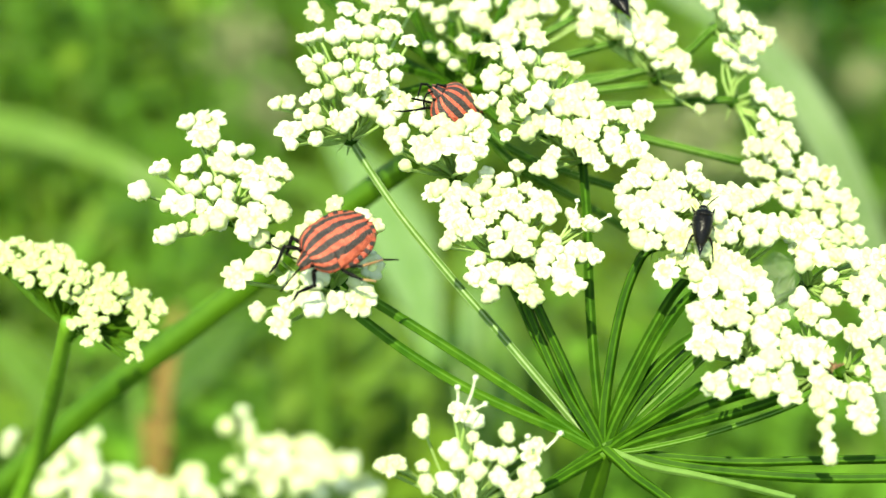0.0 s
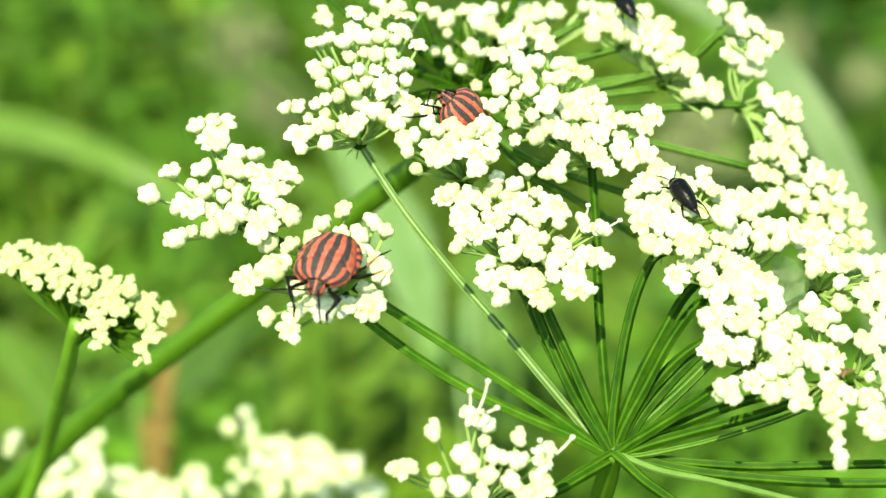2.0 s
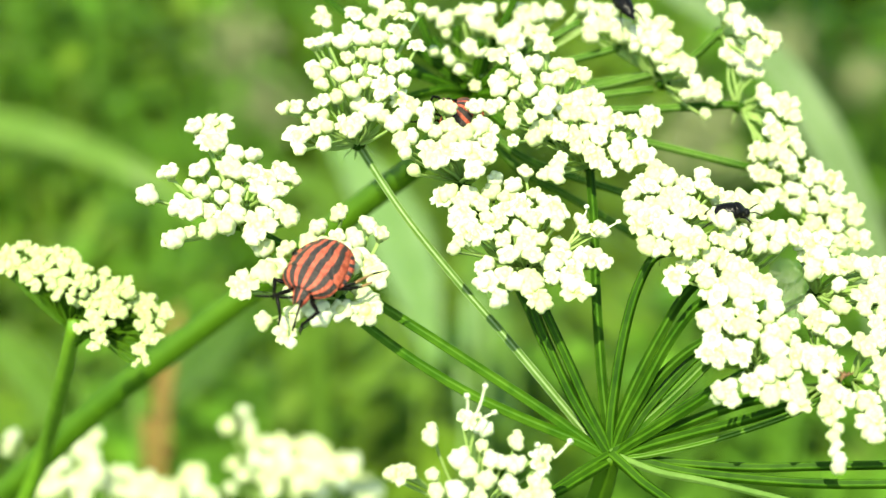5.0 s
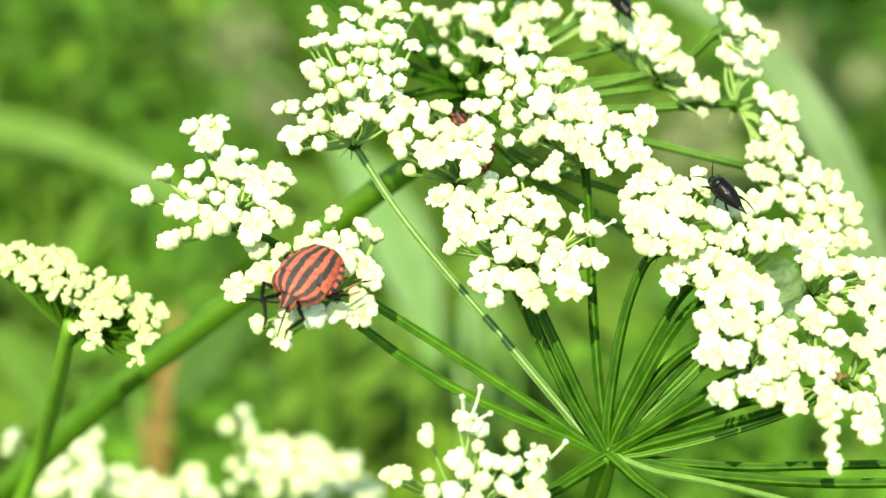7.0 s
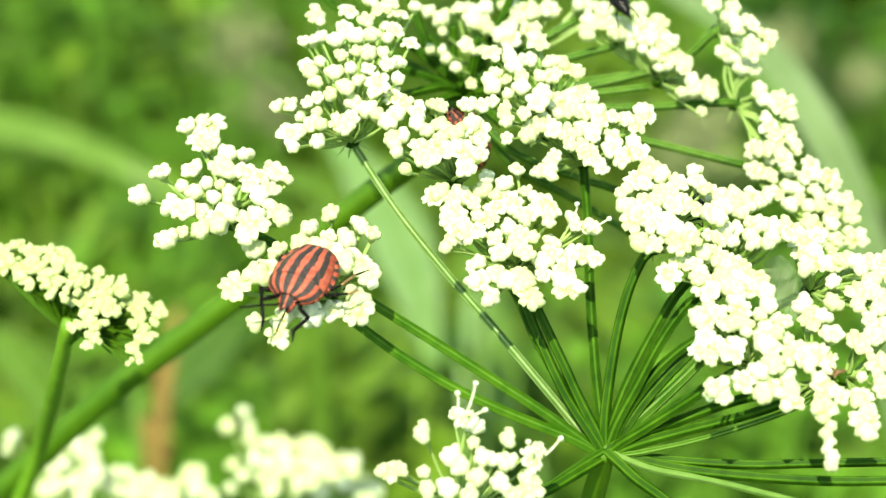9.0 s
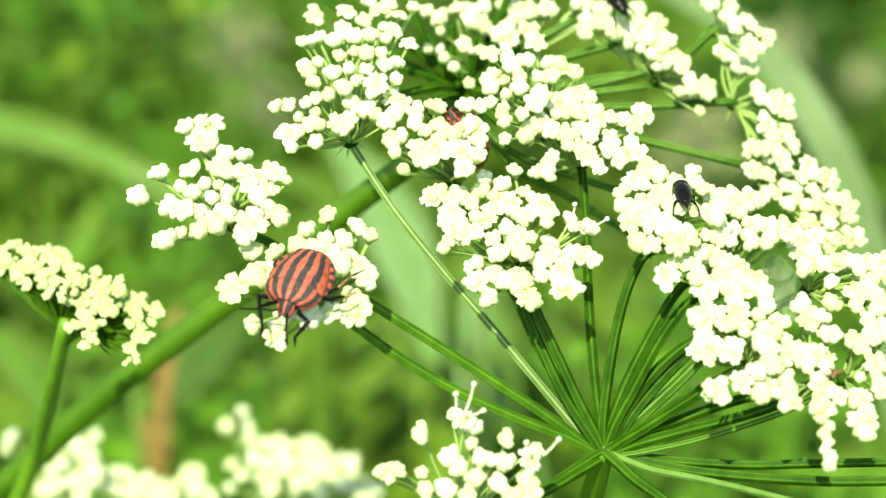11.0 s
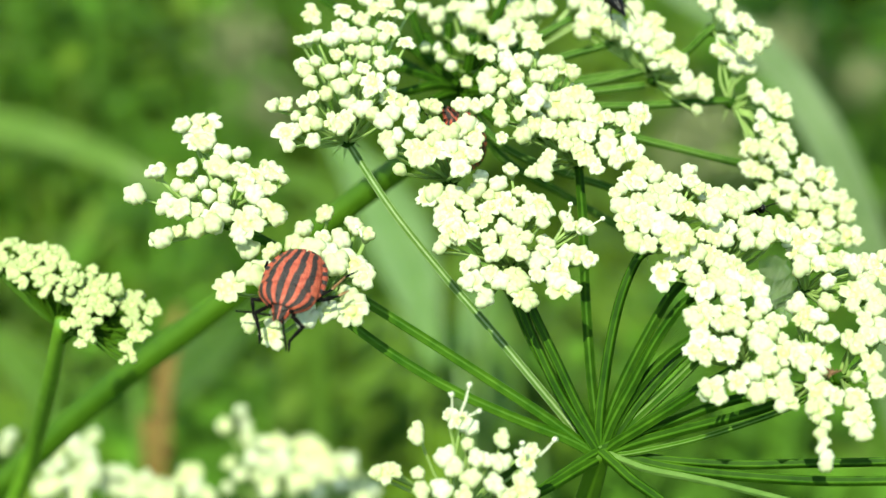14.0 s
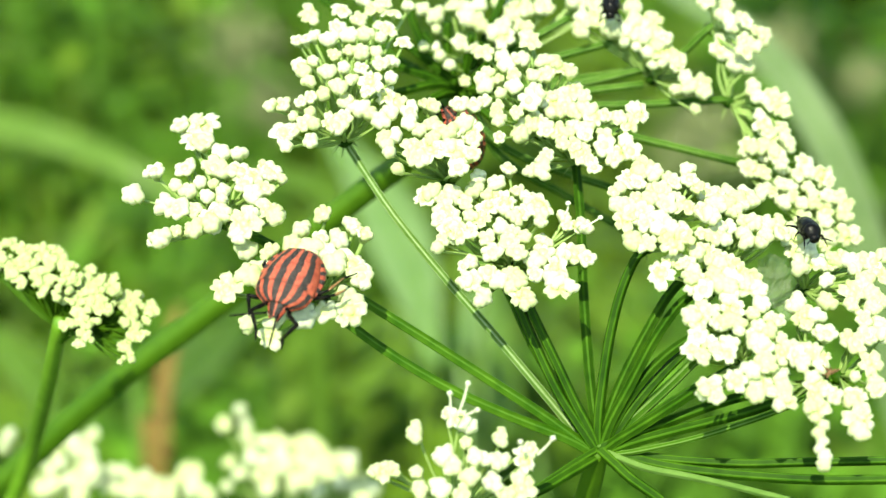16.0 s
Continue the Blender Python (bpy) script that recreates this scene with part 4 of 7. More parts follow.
young_umbel_l3 = umbellet(young_umbel, base=(3.1, 0.6, 1.1), apex=(9.9, -0.1, 3.8), axis=TILT, dome=50,
    open_florets=[],
    half_open=[],
    buds=[(-1, 2.1), (0.3, 2.1), (-1.8, 1.1), (-0.5, 0.5), (0.9, 0.2), (2, 0.7), (-0.9, -0.4), (0.3, -0.7), (1.6, -1.7), (2.4, -1), (-0.3, -1.9), (0.8, -2.8), (1.6, -3.8), (0.4, -4), (0.2, -6.9), (-0.3, -6), (0, 1.6), (-2.4, 0.6), (-0.9, 1.1), (1.8, 0.1), (-1.6, 0.2), (0.1, -1.2), (2.1, -0.4), (-0.9, -2.4), (0.6, -3.3), (0.2, -4.5), (-0.4, -7.3), (-0.6, -5.4)], size=0.56, young=True)

low_umbel = thing("blurred_umbel", "white flowering umbel low behind the others, out of focus", "flower", "umbels", pose(*H_LOW))
low_umbel_p1 = umbellet(low_umbel, base=(-20.8, -4.0, 17.2), apex=(-19.2, -5.6, 30.3), axis=TILT, dome=50,
    open_florets=[],
    half_open=[(-11.9, 5.4), (-12.4, 3), (-1.5, 3.2), (0.9, 3.2), (3.3, 3.6), (4, 5.1), (-2.2, 1.4), (1.8, 0.8), (4.2, 0.4), (-0.9, -1.5), (3.1, -2.5), (0.6, -5.2), (3.9, -5.7), (5.5, -2.9), (-2.8, -2.4), (1.6, -4.2), (5.2, -4.6), (-1.4, -5.9), (3, -7.5), (-3.9, -6.4)],
    buds=[], size=1.35)
low_umbel_p2 = umbellet(low_umbel, base=(-5.2, -3.2, 12.5), apex=(-3.9, -5.3, 24.9), axis=TILT, dome=50,
    open_florets=[],
    half_open=[(-7.5, 1.9), (-5.6, 2), (-8.7, -0.8), (-3.3, -0.4), (-1, 0.1), (-1.1, -2.8), (3.6, -1), (3.2, -3.2), (7.4, -2.4), (8.1, 2), (6.1, 2.3), (-5.6, -2.2), (-3.4, -2.9), (1.2, -1.2), (5.2, 0.2), (7.9, -0.8), (10.2, -2.8), (0.9, -3.6)],
    buds=[], size=1.35)
low_umbel_p3 = umbellet(low_umbel, base=(21.7, -0.8, 10.6), apex=(21.3, -0.7, 26.7), axis=TILT, dome=50,
    open_florets=[(-2.8, 3.6), (2.2, 2.9), (5.7, 1.7), (-3.2, -6.3)],
    half_open=[(-10, 12), (-12.8, 9), (-8.6, 8.3), (-7.9, 5), (-7.1, 1.8), (-4.7, 3.4), (-0.3, 2.9), (4.1, 3.7), (7.3, -0.7), (9.7, 0.2), (11.6, -0.6), (11.7, -2.4), (14.1, -3.7), (16.1, -5.4), (-11, -0.7), (-8.7, -3.3), (-5.2, -4.1), (-2.4, -3.7), (-0.4, -2.6), (-11, -5.6), (2, -4.8), (4.1, -5.8), (6.9, -4), (6, -7.3), (-7, -0.3), (-4.2, -1.1), (-1.1, 0.1), (2.2, -0.6), (4.9, -1.7), (8.1, -3.3), (9.7, -4.9), (12.4, -5.7), (14, -7.1), (1.4, -7.1)],
    buds=[], size=1.35)

def stalk(plant, name, line, r0, r1, mat, sides, ridge, label=""):
    """A ray or stem of a plant along a bent line, in millimetres from its hub."""
    verts, faces = tube(bend([Vector(p) * MM for p in line], 8), [r0 * MM, r1 * MM], sides, ridge)
    part(name, mesh_of(name, verts, faces, [mat, {ray_green: ray_pale, ray_pale: ray_silver}.get(mat, mat)], ribs(faces, sides)), plant, label)


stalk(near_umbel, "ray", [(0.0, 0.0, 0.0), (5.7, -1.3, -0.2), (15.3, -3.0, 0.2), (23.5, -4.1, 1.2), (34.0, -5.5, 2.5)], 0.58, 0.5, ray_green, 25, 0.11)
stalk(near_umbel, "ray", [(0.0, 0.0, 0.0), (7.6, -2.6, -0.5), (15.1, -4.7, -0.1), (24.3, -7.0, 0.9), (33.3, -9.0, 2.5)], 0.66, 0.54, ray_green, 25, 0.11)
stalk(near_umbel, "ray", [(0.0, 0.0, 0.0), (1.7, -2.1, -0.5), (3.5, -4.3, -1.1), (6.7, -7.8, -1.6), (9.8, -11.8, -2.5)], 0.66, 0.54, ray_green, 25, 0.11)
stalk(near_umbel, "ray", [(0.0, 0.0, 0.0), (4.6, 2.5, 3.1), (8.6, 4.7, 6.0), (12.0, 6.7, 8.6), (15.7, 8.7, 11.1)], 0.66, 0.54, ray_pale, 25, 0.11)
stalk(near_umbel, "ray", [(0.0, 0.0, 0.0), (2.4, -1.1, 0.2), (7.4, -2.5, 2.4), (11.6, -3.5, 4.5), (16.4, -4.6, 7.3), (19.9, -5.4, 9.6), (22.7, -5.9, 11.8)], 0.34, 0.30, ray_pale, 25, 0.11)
# the silver tone paints this ray as lying in full sun
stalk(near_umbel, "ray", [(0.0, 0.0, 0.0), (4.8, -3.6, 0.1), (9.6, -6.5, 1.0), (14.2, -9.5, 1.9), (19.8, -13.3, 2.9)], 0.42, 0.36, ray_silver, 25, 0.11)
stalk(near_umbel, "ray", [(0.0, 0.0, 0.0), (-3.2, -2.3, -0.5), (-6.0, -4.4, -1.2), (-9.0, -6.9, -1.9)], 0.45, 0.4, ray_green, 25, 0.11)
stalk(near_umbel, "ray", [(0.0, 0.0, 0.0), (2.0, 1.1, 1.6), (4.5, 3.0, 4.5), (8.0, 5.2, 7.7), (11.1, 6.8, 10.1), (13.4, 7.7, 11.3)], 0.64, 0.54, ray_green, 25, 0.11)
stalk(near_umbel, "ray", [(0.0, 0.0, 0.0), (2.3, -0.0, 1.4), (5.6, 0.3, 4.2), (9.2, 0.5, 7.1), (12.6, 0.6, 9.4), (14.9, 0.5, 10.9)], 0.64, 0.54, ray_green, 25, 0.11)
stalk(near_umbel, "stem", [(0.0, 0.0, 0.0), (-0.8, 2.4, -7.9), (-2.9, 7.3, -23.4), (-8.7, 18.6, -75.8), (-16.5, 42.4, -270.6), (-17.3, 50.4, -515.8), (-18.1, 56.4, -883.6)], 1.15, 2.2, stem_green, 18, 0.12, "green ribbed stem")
# far rays: pale green paints the lit ones, dark green the shaded ones
stalk(far_umbel, "ray", [(0.0, 0.0, 0.0), (6.5, 1.7, 4.9), (14.5, 3.0, 9.3)], 0.56, 0.46, ray_pale, 25, 0.17, "")
stalk(far_umbel, "ray", [(0.0, 0.0, 0.0), (10.8, 0.2, 4.3), (20.0, 1.5, 6.5)], 0.56, 0.46, ray_pale, 25, 0.17, "")
stalk(far_umbel, "ray", [(0.0, 0.0, 0.0), (13.8, -0.5, 1.1), (24.7, -0.2, 3.6)], 0.56, 0.46, ray_pale, 25, 0.17, "")
stalk(far_umbel, "ray", [(0.0, 0.0, 0.0), (13.7, -2.7, 1.3), (23.9, -2.2, 2.2)], 0.56, 0.46, ray_pale, 25, 0.17, "")
stalk(far_umbel, "ray", [(0.0, 0.0, 0.0), (17.3, -3.5, -0.1), (34.8, -3.2, 0.5)], 0.56, 0.46, ray_pale, 25, 0.17, "")
stalk(far_umbel, "ray", [(0.0, 0.0, 0.0), (18.1, -4.1, -3.1), (37.2, -8.2, -6.3)], 0.56, 0.46, ray_pale, 25, 0.17, "")
stalk(far_umbel, "ray", [(0.0, 0.0, 0.0), (2.4, 1.5, 4.6), (5.3, 3.7, 10.3), (6.7, 3.8, 14.6)], 0.56, 0.46, ray_green, 25, 0.17, "")
stalk(far_umbel, "ray", [(0.0, 0.0, 0.0), (-1.3, 2.4, 4.2), (-1.4, 3.7, 8.4)], 0.56, 0.46, ray_green, 25, 0.17, "")
stalk(far_umbel, "ray", [(0.0, 0.0, 0.0), (-3.5, 2.0, 3.5), (-6.4, 4.4, 9.6), (-8.2, 6.4, 15.1)], 0.56, 0.46, ray_green, 25, 0.17, "")
stalk(far_umbel, "ray", [(0.0, 0.0, 0.0), (-2.4, 3.5, 2.1), (-5.4, 7.2, 4.5)], 0.56, 0.46, ray_green, 25, 0.17, "")
stalk(far_umbel, "ray", [(0.0, 0.0, 0.0), (-8.4, 6.1, 2.5), (-19.0, 12.1, 8.9)], 0.56, 0.46, ray_green, 25, 0.17, "")
stalk(far_umbel, "ray", [(0.0, 0.0, 0.0), (6.4, -6.4, -5.0), (20.1, -9.8, -9.0)], 0.56, 0.46, ray_pale, 25, 0.17, "")
stalk(far_umbel, "ray", [(0.0, 0.0, 0.0), (5.8, -4.2, -7.3), (13.9, -6.6, -11.5), (22.2, -7.3, -16.6)], 0.56, 0.46, ray_pale, 25, 0.17, "")
stalk(far_umbel, "ray", [(0.0, 0.0, 0.0), (25.1, 2.6, 2.5), (33.1, 2.6, 8.4)], 0.56, 0.46, ray_pale, 25, 0.17, "")
# extra dark rays added round the far hub to paint its shaded middle
stalk(far_umbel, "ray", [(0.0, 0.0, 0.0), (-3.1, -1.8, 2.8), (-8.1, -2.9, 5.1)], 0.62, 0.5, ray_green, 25, 0.17)
stalk(far_umbel, "ray", [(0.0, 0.0, 0.0), (-2.7, -3.1, 2.6), (-7.7, -7.3, 3.4)], 0.62, 0.5, ray_green, 25, 0.17)
stalk(far_umbel, "ray", [(0.0, 0.0, 0.0), (-1.6, 2.6, 2.5), (-4.5, 5.7, 5.9)], 0.62, 0.5, ray_green, 25, 0.17)
stalk(far_umbel, "ray", [(0.0, 0.0, 0.0), (0.9, -1.5, 3.5), (1.8, -1.7, 9.1)], 0.62, 0.5, ray_green, 25, 0.17)
stalk(far_umbel, "ray", [(0.0, 0.0, 0.0), (2.0, -1.8, 2.8), (4.5, -3.3, 6.3)], 0.62, 0.5, ray_green, 25, 0.17)
stalk(far_umbel, "ray", [(0.0, 0.0, 0.0), (2.7, -3.4, 2.1), (6.5, -7.3, 3.4)], 0.62, 0.5, ray_green, 25, 0.17)
stalk(far_umbel, "ray", [(0.0, 0.0, 0.0), (-2.0, 0.4, 2.6), (-8.9, 1.3, 8.2)], 0.62, 0.5, ray_green, 25, 0.17)
stalk(far_umbel, "ray", [(0.0, 0.0, 0.0), (-0.9, 5.0, 0.6), (-3.1, 9.6, 2.6)], 0.62, 0.5, ray_green, 25, 0.17)
stalk(far_umbel, "ray", [(0.0, 0.0, 0.0), (1.6, -3.1, 0.6), (4.8, -7.3, -0.6)], 0.62, 0.5, ray_green, 25, 0.17)
stalk(far_umbel, "ray", [(0.0, 0.0, 0.0), (-2.4, -3.8, 1.4), (-5.6, -7.4, 1.1)], 0.62, 0.5, ray_green, 25, 0.17)
stalk(far_umbel, "stem", [(0.0, 0.0, 0.0), (-6.2, 3.1, -10.7), (-13.3, 5.7, -18.1), (-31.9, 9.3, -35.9), (-51.8, 10.8, -53.3), (-65.6, 11.9, -67.3), (-75.1, 12.9, -77.7), (-88.8, 14.9, -94.2), (-140.0, 36.2, -273.4), (-147.0, 44.2, -527.9), (-154.0, 50.2, -909.6)], 1.5, 2.6, stem_green, 18, 0.05, "thick smooth green stem")
stalk(young_umbel, "stem", [(0.6, 0.2, 2.4), (0.0, 0.0, 0.0), (-4.4, 8.4, -13.5), (-12.0, 23.7, -35.0), (-17.6, 27.5, -48.4), (-28.2, 29.2, -71.5), (-68.8, 58.6, -230.5), (-72.2, 66.6, -493.0), (-75.7, 72.6, -886.8)], 0.9, 1.5, stem_young, 14, 0.05, "slim light green stem")
stalk(low_umbel, "stem", [(0.0, 0.0, 0.0), (-0.9, 2.0, -16.5), (-7.2, 7.1, -87.8), (-7.6, 15.1, -364.3), (-7.9, 21.1, -779.1)], 1.3, 2.2, stem_green, 18, 0.05, "green stem")
def stamen(umbel_part, root, tip):
    """A pale filament with a round anther on its tip, in millimetres from the hub."""
    root, tip = Vector(root) * MM, Vector(tip) * MM
    st = tube(bend([root, root.lerp(tip, 0.5) + Vector((0.15, 0, 0.1)) * MM, tip], 4), [0.13 * MM, 0.10 * MM], 6)
    tube([tip - Vector((0.25, 0, 0)) * MM, tip, tip + Vector((0.25, 0.05, 0.1)) * MM], [0.2 * MM, 0.28 * MM, 0.2 * MM], 6, 0, st)
    part("stamen", mesh_of("stamen", *st, [anther_cream]), umbel_part, "pale filament with anther")


stamen(near_umbel_k, (-16.7, -15.2, 15.6), (-15.6, -14.3, 19.2))
stamen(near_umbel_k, (-17.6, -15.2, 15.8), (-17.5, -14.8, 18.3))
stamen(near_umbel_k, (-15.7, -15.2, 15.8), (-14.6, -15.7, 16.8))
stamen(near_umbel_k, (-8.3, -17.3, 12.1), (-6.7, -17.2, 14.2))
stamen(near_umbel_d2, (-2.7, 5.0, 26.7), (-0.6, 4.8, 28.3))
stamen(near_umbel_d2, (-4.5, 5.8, 28.0), (-4.2, 5.6, 29.7))
stamen(near_umbel_k, (-10.0, -17.1, 12.4), (-10.1, -17.4, 13.9))
stamen(near_umbel_bug, (-27.4, 2.0, 27.5), (-27.9, 2.6, 28.4))


def spider_silk(at):
    """A torn, crumpled sheet of silk hung between stalklets."""
    g, verts, faces = 32, [], []
    for j in range(g + 1):
        for i in range(g + 1):
            u, v = i / g - 0.5, j / g - 0.5
            q = Vector((u * 9, v * 9, 3.7))
            rim = 1 + 0.35 * noise.noise(Vector((math.atan2(v, u) * 1.5, 2.2, 0)))
            fold = 0.8 * noise.noise(q * 0.6) + 0.5 * abs(noise.noise(Vector((u * 14 + v * 5, v * 4, 1.3))))
            verts.append(((u * 5.4 * rim + 0.5) * MM, fold * MM, (v * 6.8 * rim + 0.9 * noise.noise(q * 0.4 + Vector((7, 0, 0)))) * MM))
    for j in range(g):
        for i in range(g):
            a = j * (g + 1) + i
            faces.append((a, a + 1, a + g + 2, a + g + 1))
    rng, threads = random.Random(8), []
    for _ in range(9):
        a, b = (Vector((rng.uniform(-2.6, 3.2), rng.uniform(-0.6, 0.3), s * rng.uniform(2.2, 3.8))) * MM for s in (-1, 1))
        threads.append(tube([a, a.lerp(b, 0.5) + Vector((rng.uniform(-0.5, 0.5), -0.3, 0)) * MM, b], [0.045 * MM, 0.03 * MM], 5))
    ob = tagged(new("spider_silk", mesh_of("spider_silk", verts, faces, [silk_grey])), "crumpled grey-green silk sheet between white florets", "silk")
    ob.matrix_basis = at
    for th in threads:
        part("thread", mesh_of("thread", *th, [silk_grey]), ob)
    return ob


silk = spider_silk(Matrix.Translation((0.0385, 0.1763, 0.8934)) @ pose(0, 0, 0, -25, 8, 4))
def withered_floret(umbel_part, at):
    """A shrivelled floret: a small husk with curled brown filaments."""
    rng, st = random.Random(3), ball((0, 0, 0), (0.35 * MM, 0.32 * MM, 0.30 * MM), 5, 8)
    for k in range(9):
        a = k * 0.7 + rng.uniform(-0.2, 0.2)
        d = Vector((math.cos(a), math.sin(a), rng.uniform(-0.3, 0.7))) * MM
        tube(bend([d * 0.2, d * rng.uniform(0.5, 0.7), d * 0.95 + Vector((0, 0, rng.uniform(-0.3, 0.4))) * MM], 3), [0.12 * MM, 0.05 * MM], 5, 0, st)
    part("withered_floret", mesh_of("withered_floret", *st, [withered_brown]), umbel_part, "withered brown floret", Matrix.Translation(Vector(at) * MM))


withered_floret(near_umbel_g2, (23.6, -8.8, 16.9))


# ---- insects
def limb(parent, name, joints, radii, mats, label=""):
    """A jointed limb in thin segments; its root lies at the part's origin."""
    root = Vector(joints[0]) * MM
    verts, faces, index = [], [], []
    pts = [Vector(j) * MM - root for j in joints]
    for i, (a, b) in enumerate(zip(pts, pts[1:])):
        r0, r1 = radii[i] * MM, radii[i + 1] * MM
        tube([a, a.lerp(b, 0.3), a.lerp(b, 0.75), b], [r0 * 0.9, r0 * 1.15, r1 * 1.05, r1 * 0.9], 7, 0, (verts, faces))
        ball(b, (r1 * 1.15,) * 3, 4, 6, (verts, faces))
        index.extend([mats[min(i, len(mats) - 1)]] * (len(faces) - len(index)))
    return part(name, mesh_of(name, verts, faces, [limb_black, limb_amber], index), parent, label, Matrix.Translation(root))


def plate(outline, y0, y1, rows, cols, dark, z_of, name):
    """A domed plate of the back: outline(t) gives the half width along it, dark(s, t) tells the black stripes."""
    verts, faces, index = [], [], []
    for i in range(rows + 1):
        t = i / rows
        y = y0 + (y1 - y0) * t
        for j in range(cols + 1):
            s = j / cols * 2 - 1
            w = outline(t)
            verts.append((s * w * MM, (y + (0.0 if name != "pronotum" else -0.35 * (1 - s * s) * (1 - t))) * MM, z_of(s, y) * MM))
    for i in range(rows):
        for j in range(cols):
            a = i * (cols + 1) + j
            faces.append((a, a + 1, a + cols + 2, a + cols + 1))
            index.append(1 if dark(((j + 0.5) / cols * 2 - 1), (i + 0.5) / rows) else 0)
    n = len(verts)
    edge = [j for j in range(cols + 1)] + [(i + 1) * (cols + 1) + cols for i in range(rows)] + [rows * (cols + 1) + cols - 1 - j for j in range(cols)] + [(rows - 1 - i) * (cols + 1) for i in range(rows - 1)]
    for e in edge:
        x, y, z = verts[e]
        verts.append((x * 0.96, y * 0.98, z - 0.30 * MM))
    for k in range(len(edge)):
        k2 = (k + 1) % len(edge)
        faces.append((edge[k2], edge[k], n + k, n + k2))
        index.append(1)
    return mesh_of(name, verts, faces, [shell_red, shell_black], index)


def striped_bug(at, label, leg_rows, feeler_rows, stout=1.0, size=1.0):
    """A red and black striped shield bug, about ten millimetres long; head towards +y, feet at z = 0."""
    bug = thing("striped_shield_bug", label, "insect", "shield bugs", at)
    bug.scale = (0.92 * size, 0.87 * size, 0.9 * size)

    def dome(s, y):
        q = max(0.0, 1 - ((y - 0.4) / 6.6) ** 2)
        return 1.5 + 2.35 * q ** 0.75 * max(0.0, 1 - 0.92 * abs(s) ** 2.6) ** 0.62

    def stripes(bands, wave=0.0):
        return lambda s, t: any(a <= abs(s) + wave * math.sin(t * 9) <= b for a, b in bands)

    shield = plate(lambda t: 3.58 * (0.50 + 0.50 * math.sin(math.pi * min(1, 0.08 + 0.44 * t))), -4.9, 1.35, 22, 48,
                   stripes([(0.10, 0.35), (0.57, 0.79)], 0.02), dome, "scutellum")
    part("scutellum", shield, bug, "red shield with four black stripes")
    collar = plate(lambda t: 3.6 - 0.35 * t - 1.65 * t ** 3.2, 1.45, 3.85, 14, 48, stripes([(0.09, 0.33), (0.50, 0.70), (0.85, 0.96)]),
                   lambda s, y: dome(s, y) * (1 - 0.05 * (y - 1.4)) - 0.04, "pronotum")
    part("pronotum", collar, bug, "red collar plate with six black stripes")
    skull = plate(lambda t: 1.28 - 0.74 * t ** 1.2, 3.75, 5.35, 10, 24, stripes([(0.12, 0.72)]), lambda s, y: 2.62 - 0.62 * (y - 3.75) - 0.7 * abs(s) ** 2, "head")
    head = part("head", skull, bug, "small red head with black stripes")
    for s in (-1, 1):
        part("eye", mesh_of("eye", *ball((1.30 * s * MM, 4.0 * MM, 2.05 * MM), (0.30 * MM, 0.30 * MM, 0.30 * MM), 6, 8), [limb_black]), head)
    # the chequered rim of the hind body
    verts, faces, index = [], [], []
    for s in (-1, 1):
        for k in range(16):
            first = len(verts)
            for a in (k, k + 1):
                th = math.radians(-88 + 8.6 * a)
                for rr, z in ((0.86, 1.95), (1.0, 1.72), (1.03, 1.50), (0.9, 1.2)):
                    verts.append((s * rr * 3.82 * math.cos(th) * MM, (-1.0 + rr * 4.75 * math.sin(th)) * MM, z * MM))
            for q in range(3):
                f = (first + q, first + q + 1, first + q + 5, first + q + 4)
                faces.append(f if s < 0 else f[::-1])
                index.append(k % 2 if q < 2 else 1)
    part("hind_rim", mesh_of("hind_rim", verts, faces, [shell_red, shell_black], index), bug, "rim chequered red and black")
    part("belly", mesh_of("belly", *ball((0, -0.6 * MM, 1.45 * MM), (3.35 * MM, 4.3 * MM, 0.85 * MM), 8, 18), [belly_dark]), bug, "dark reddish belly")
    legs = [limb(bug, "leg", joints, [stout * w for w in ((0.20, 0.25, 0.17, 0.13, 0.08) if tone else (0.20, 0.27, 0.23, 0.19, 0.11))], [0, 0, tone, 0], "thin jointed black leg") for joints, tone in leg_rows]
    feelers = [limb(bug, "antenna", joints, [0.13, 0.13, 0.12, 0.12, 0.08], [0], "thin black antenna") for joints in feeler_rows]
    return bug, legs, feelers


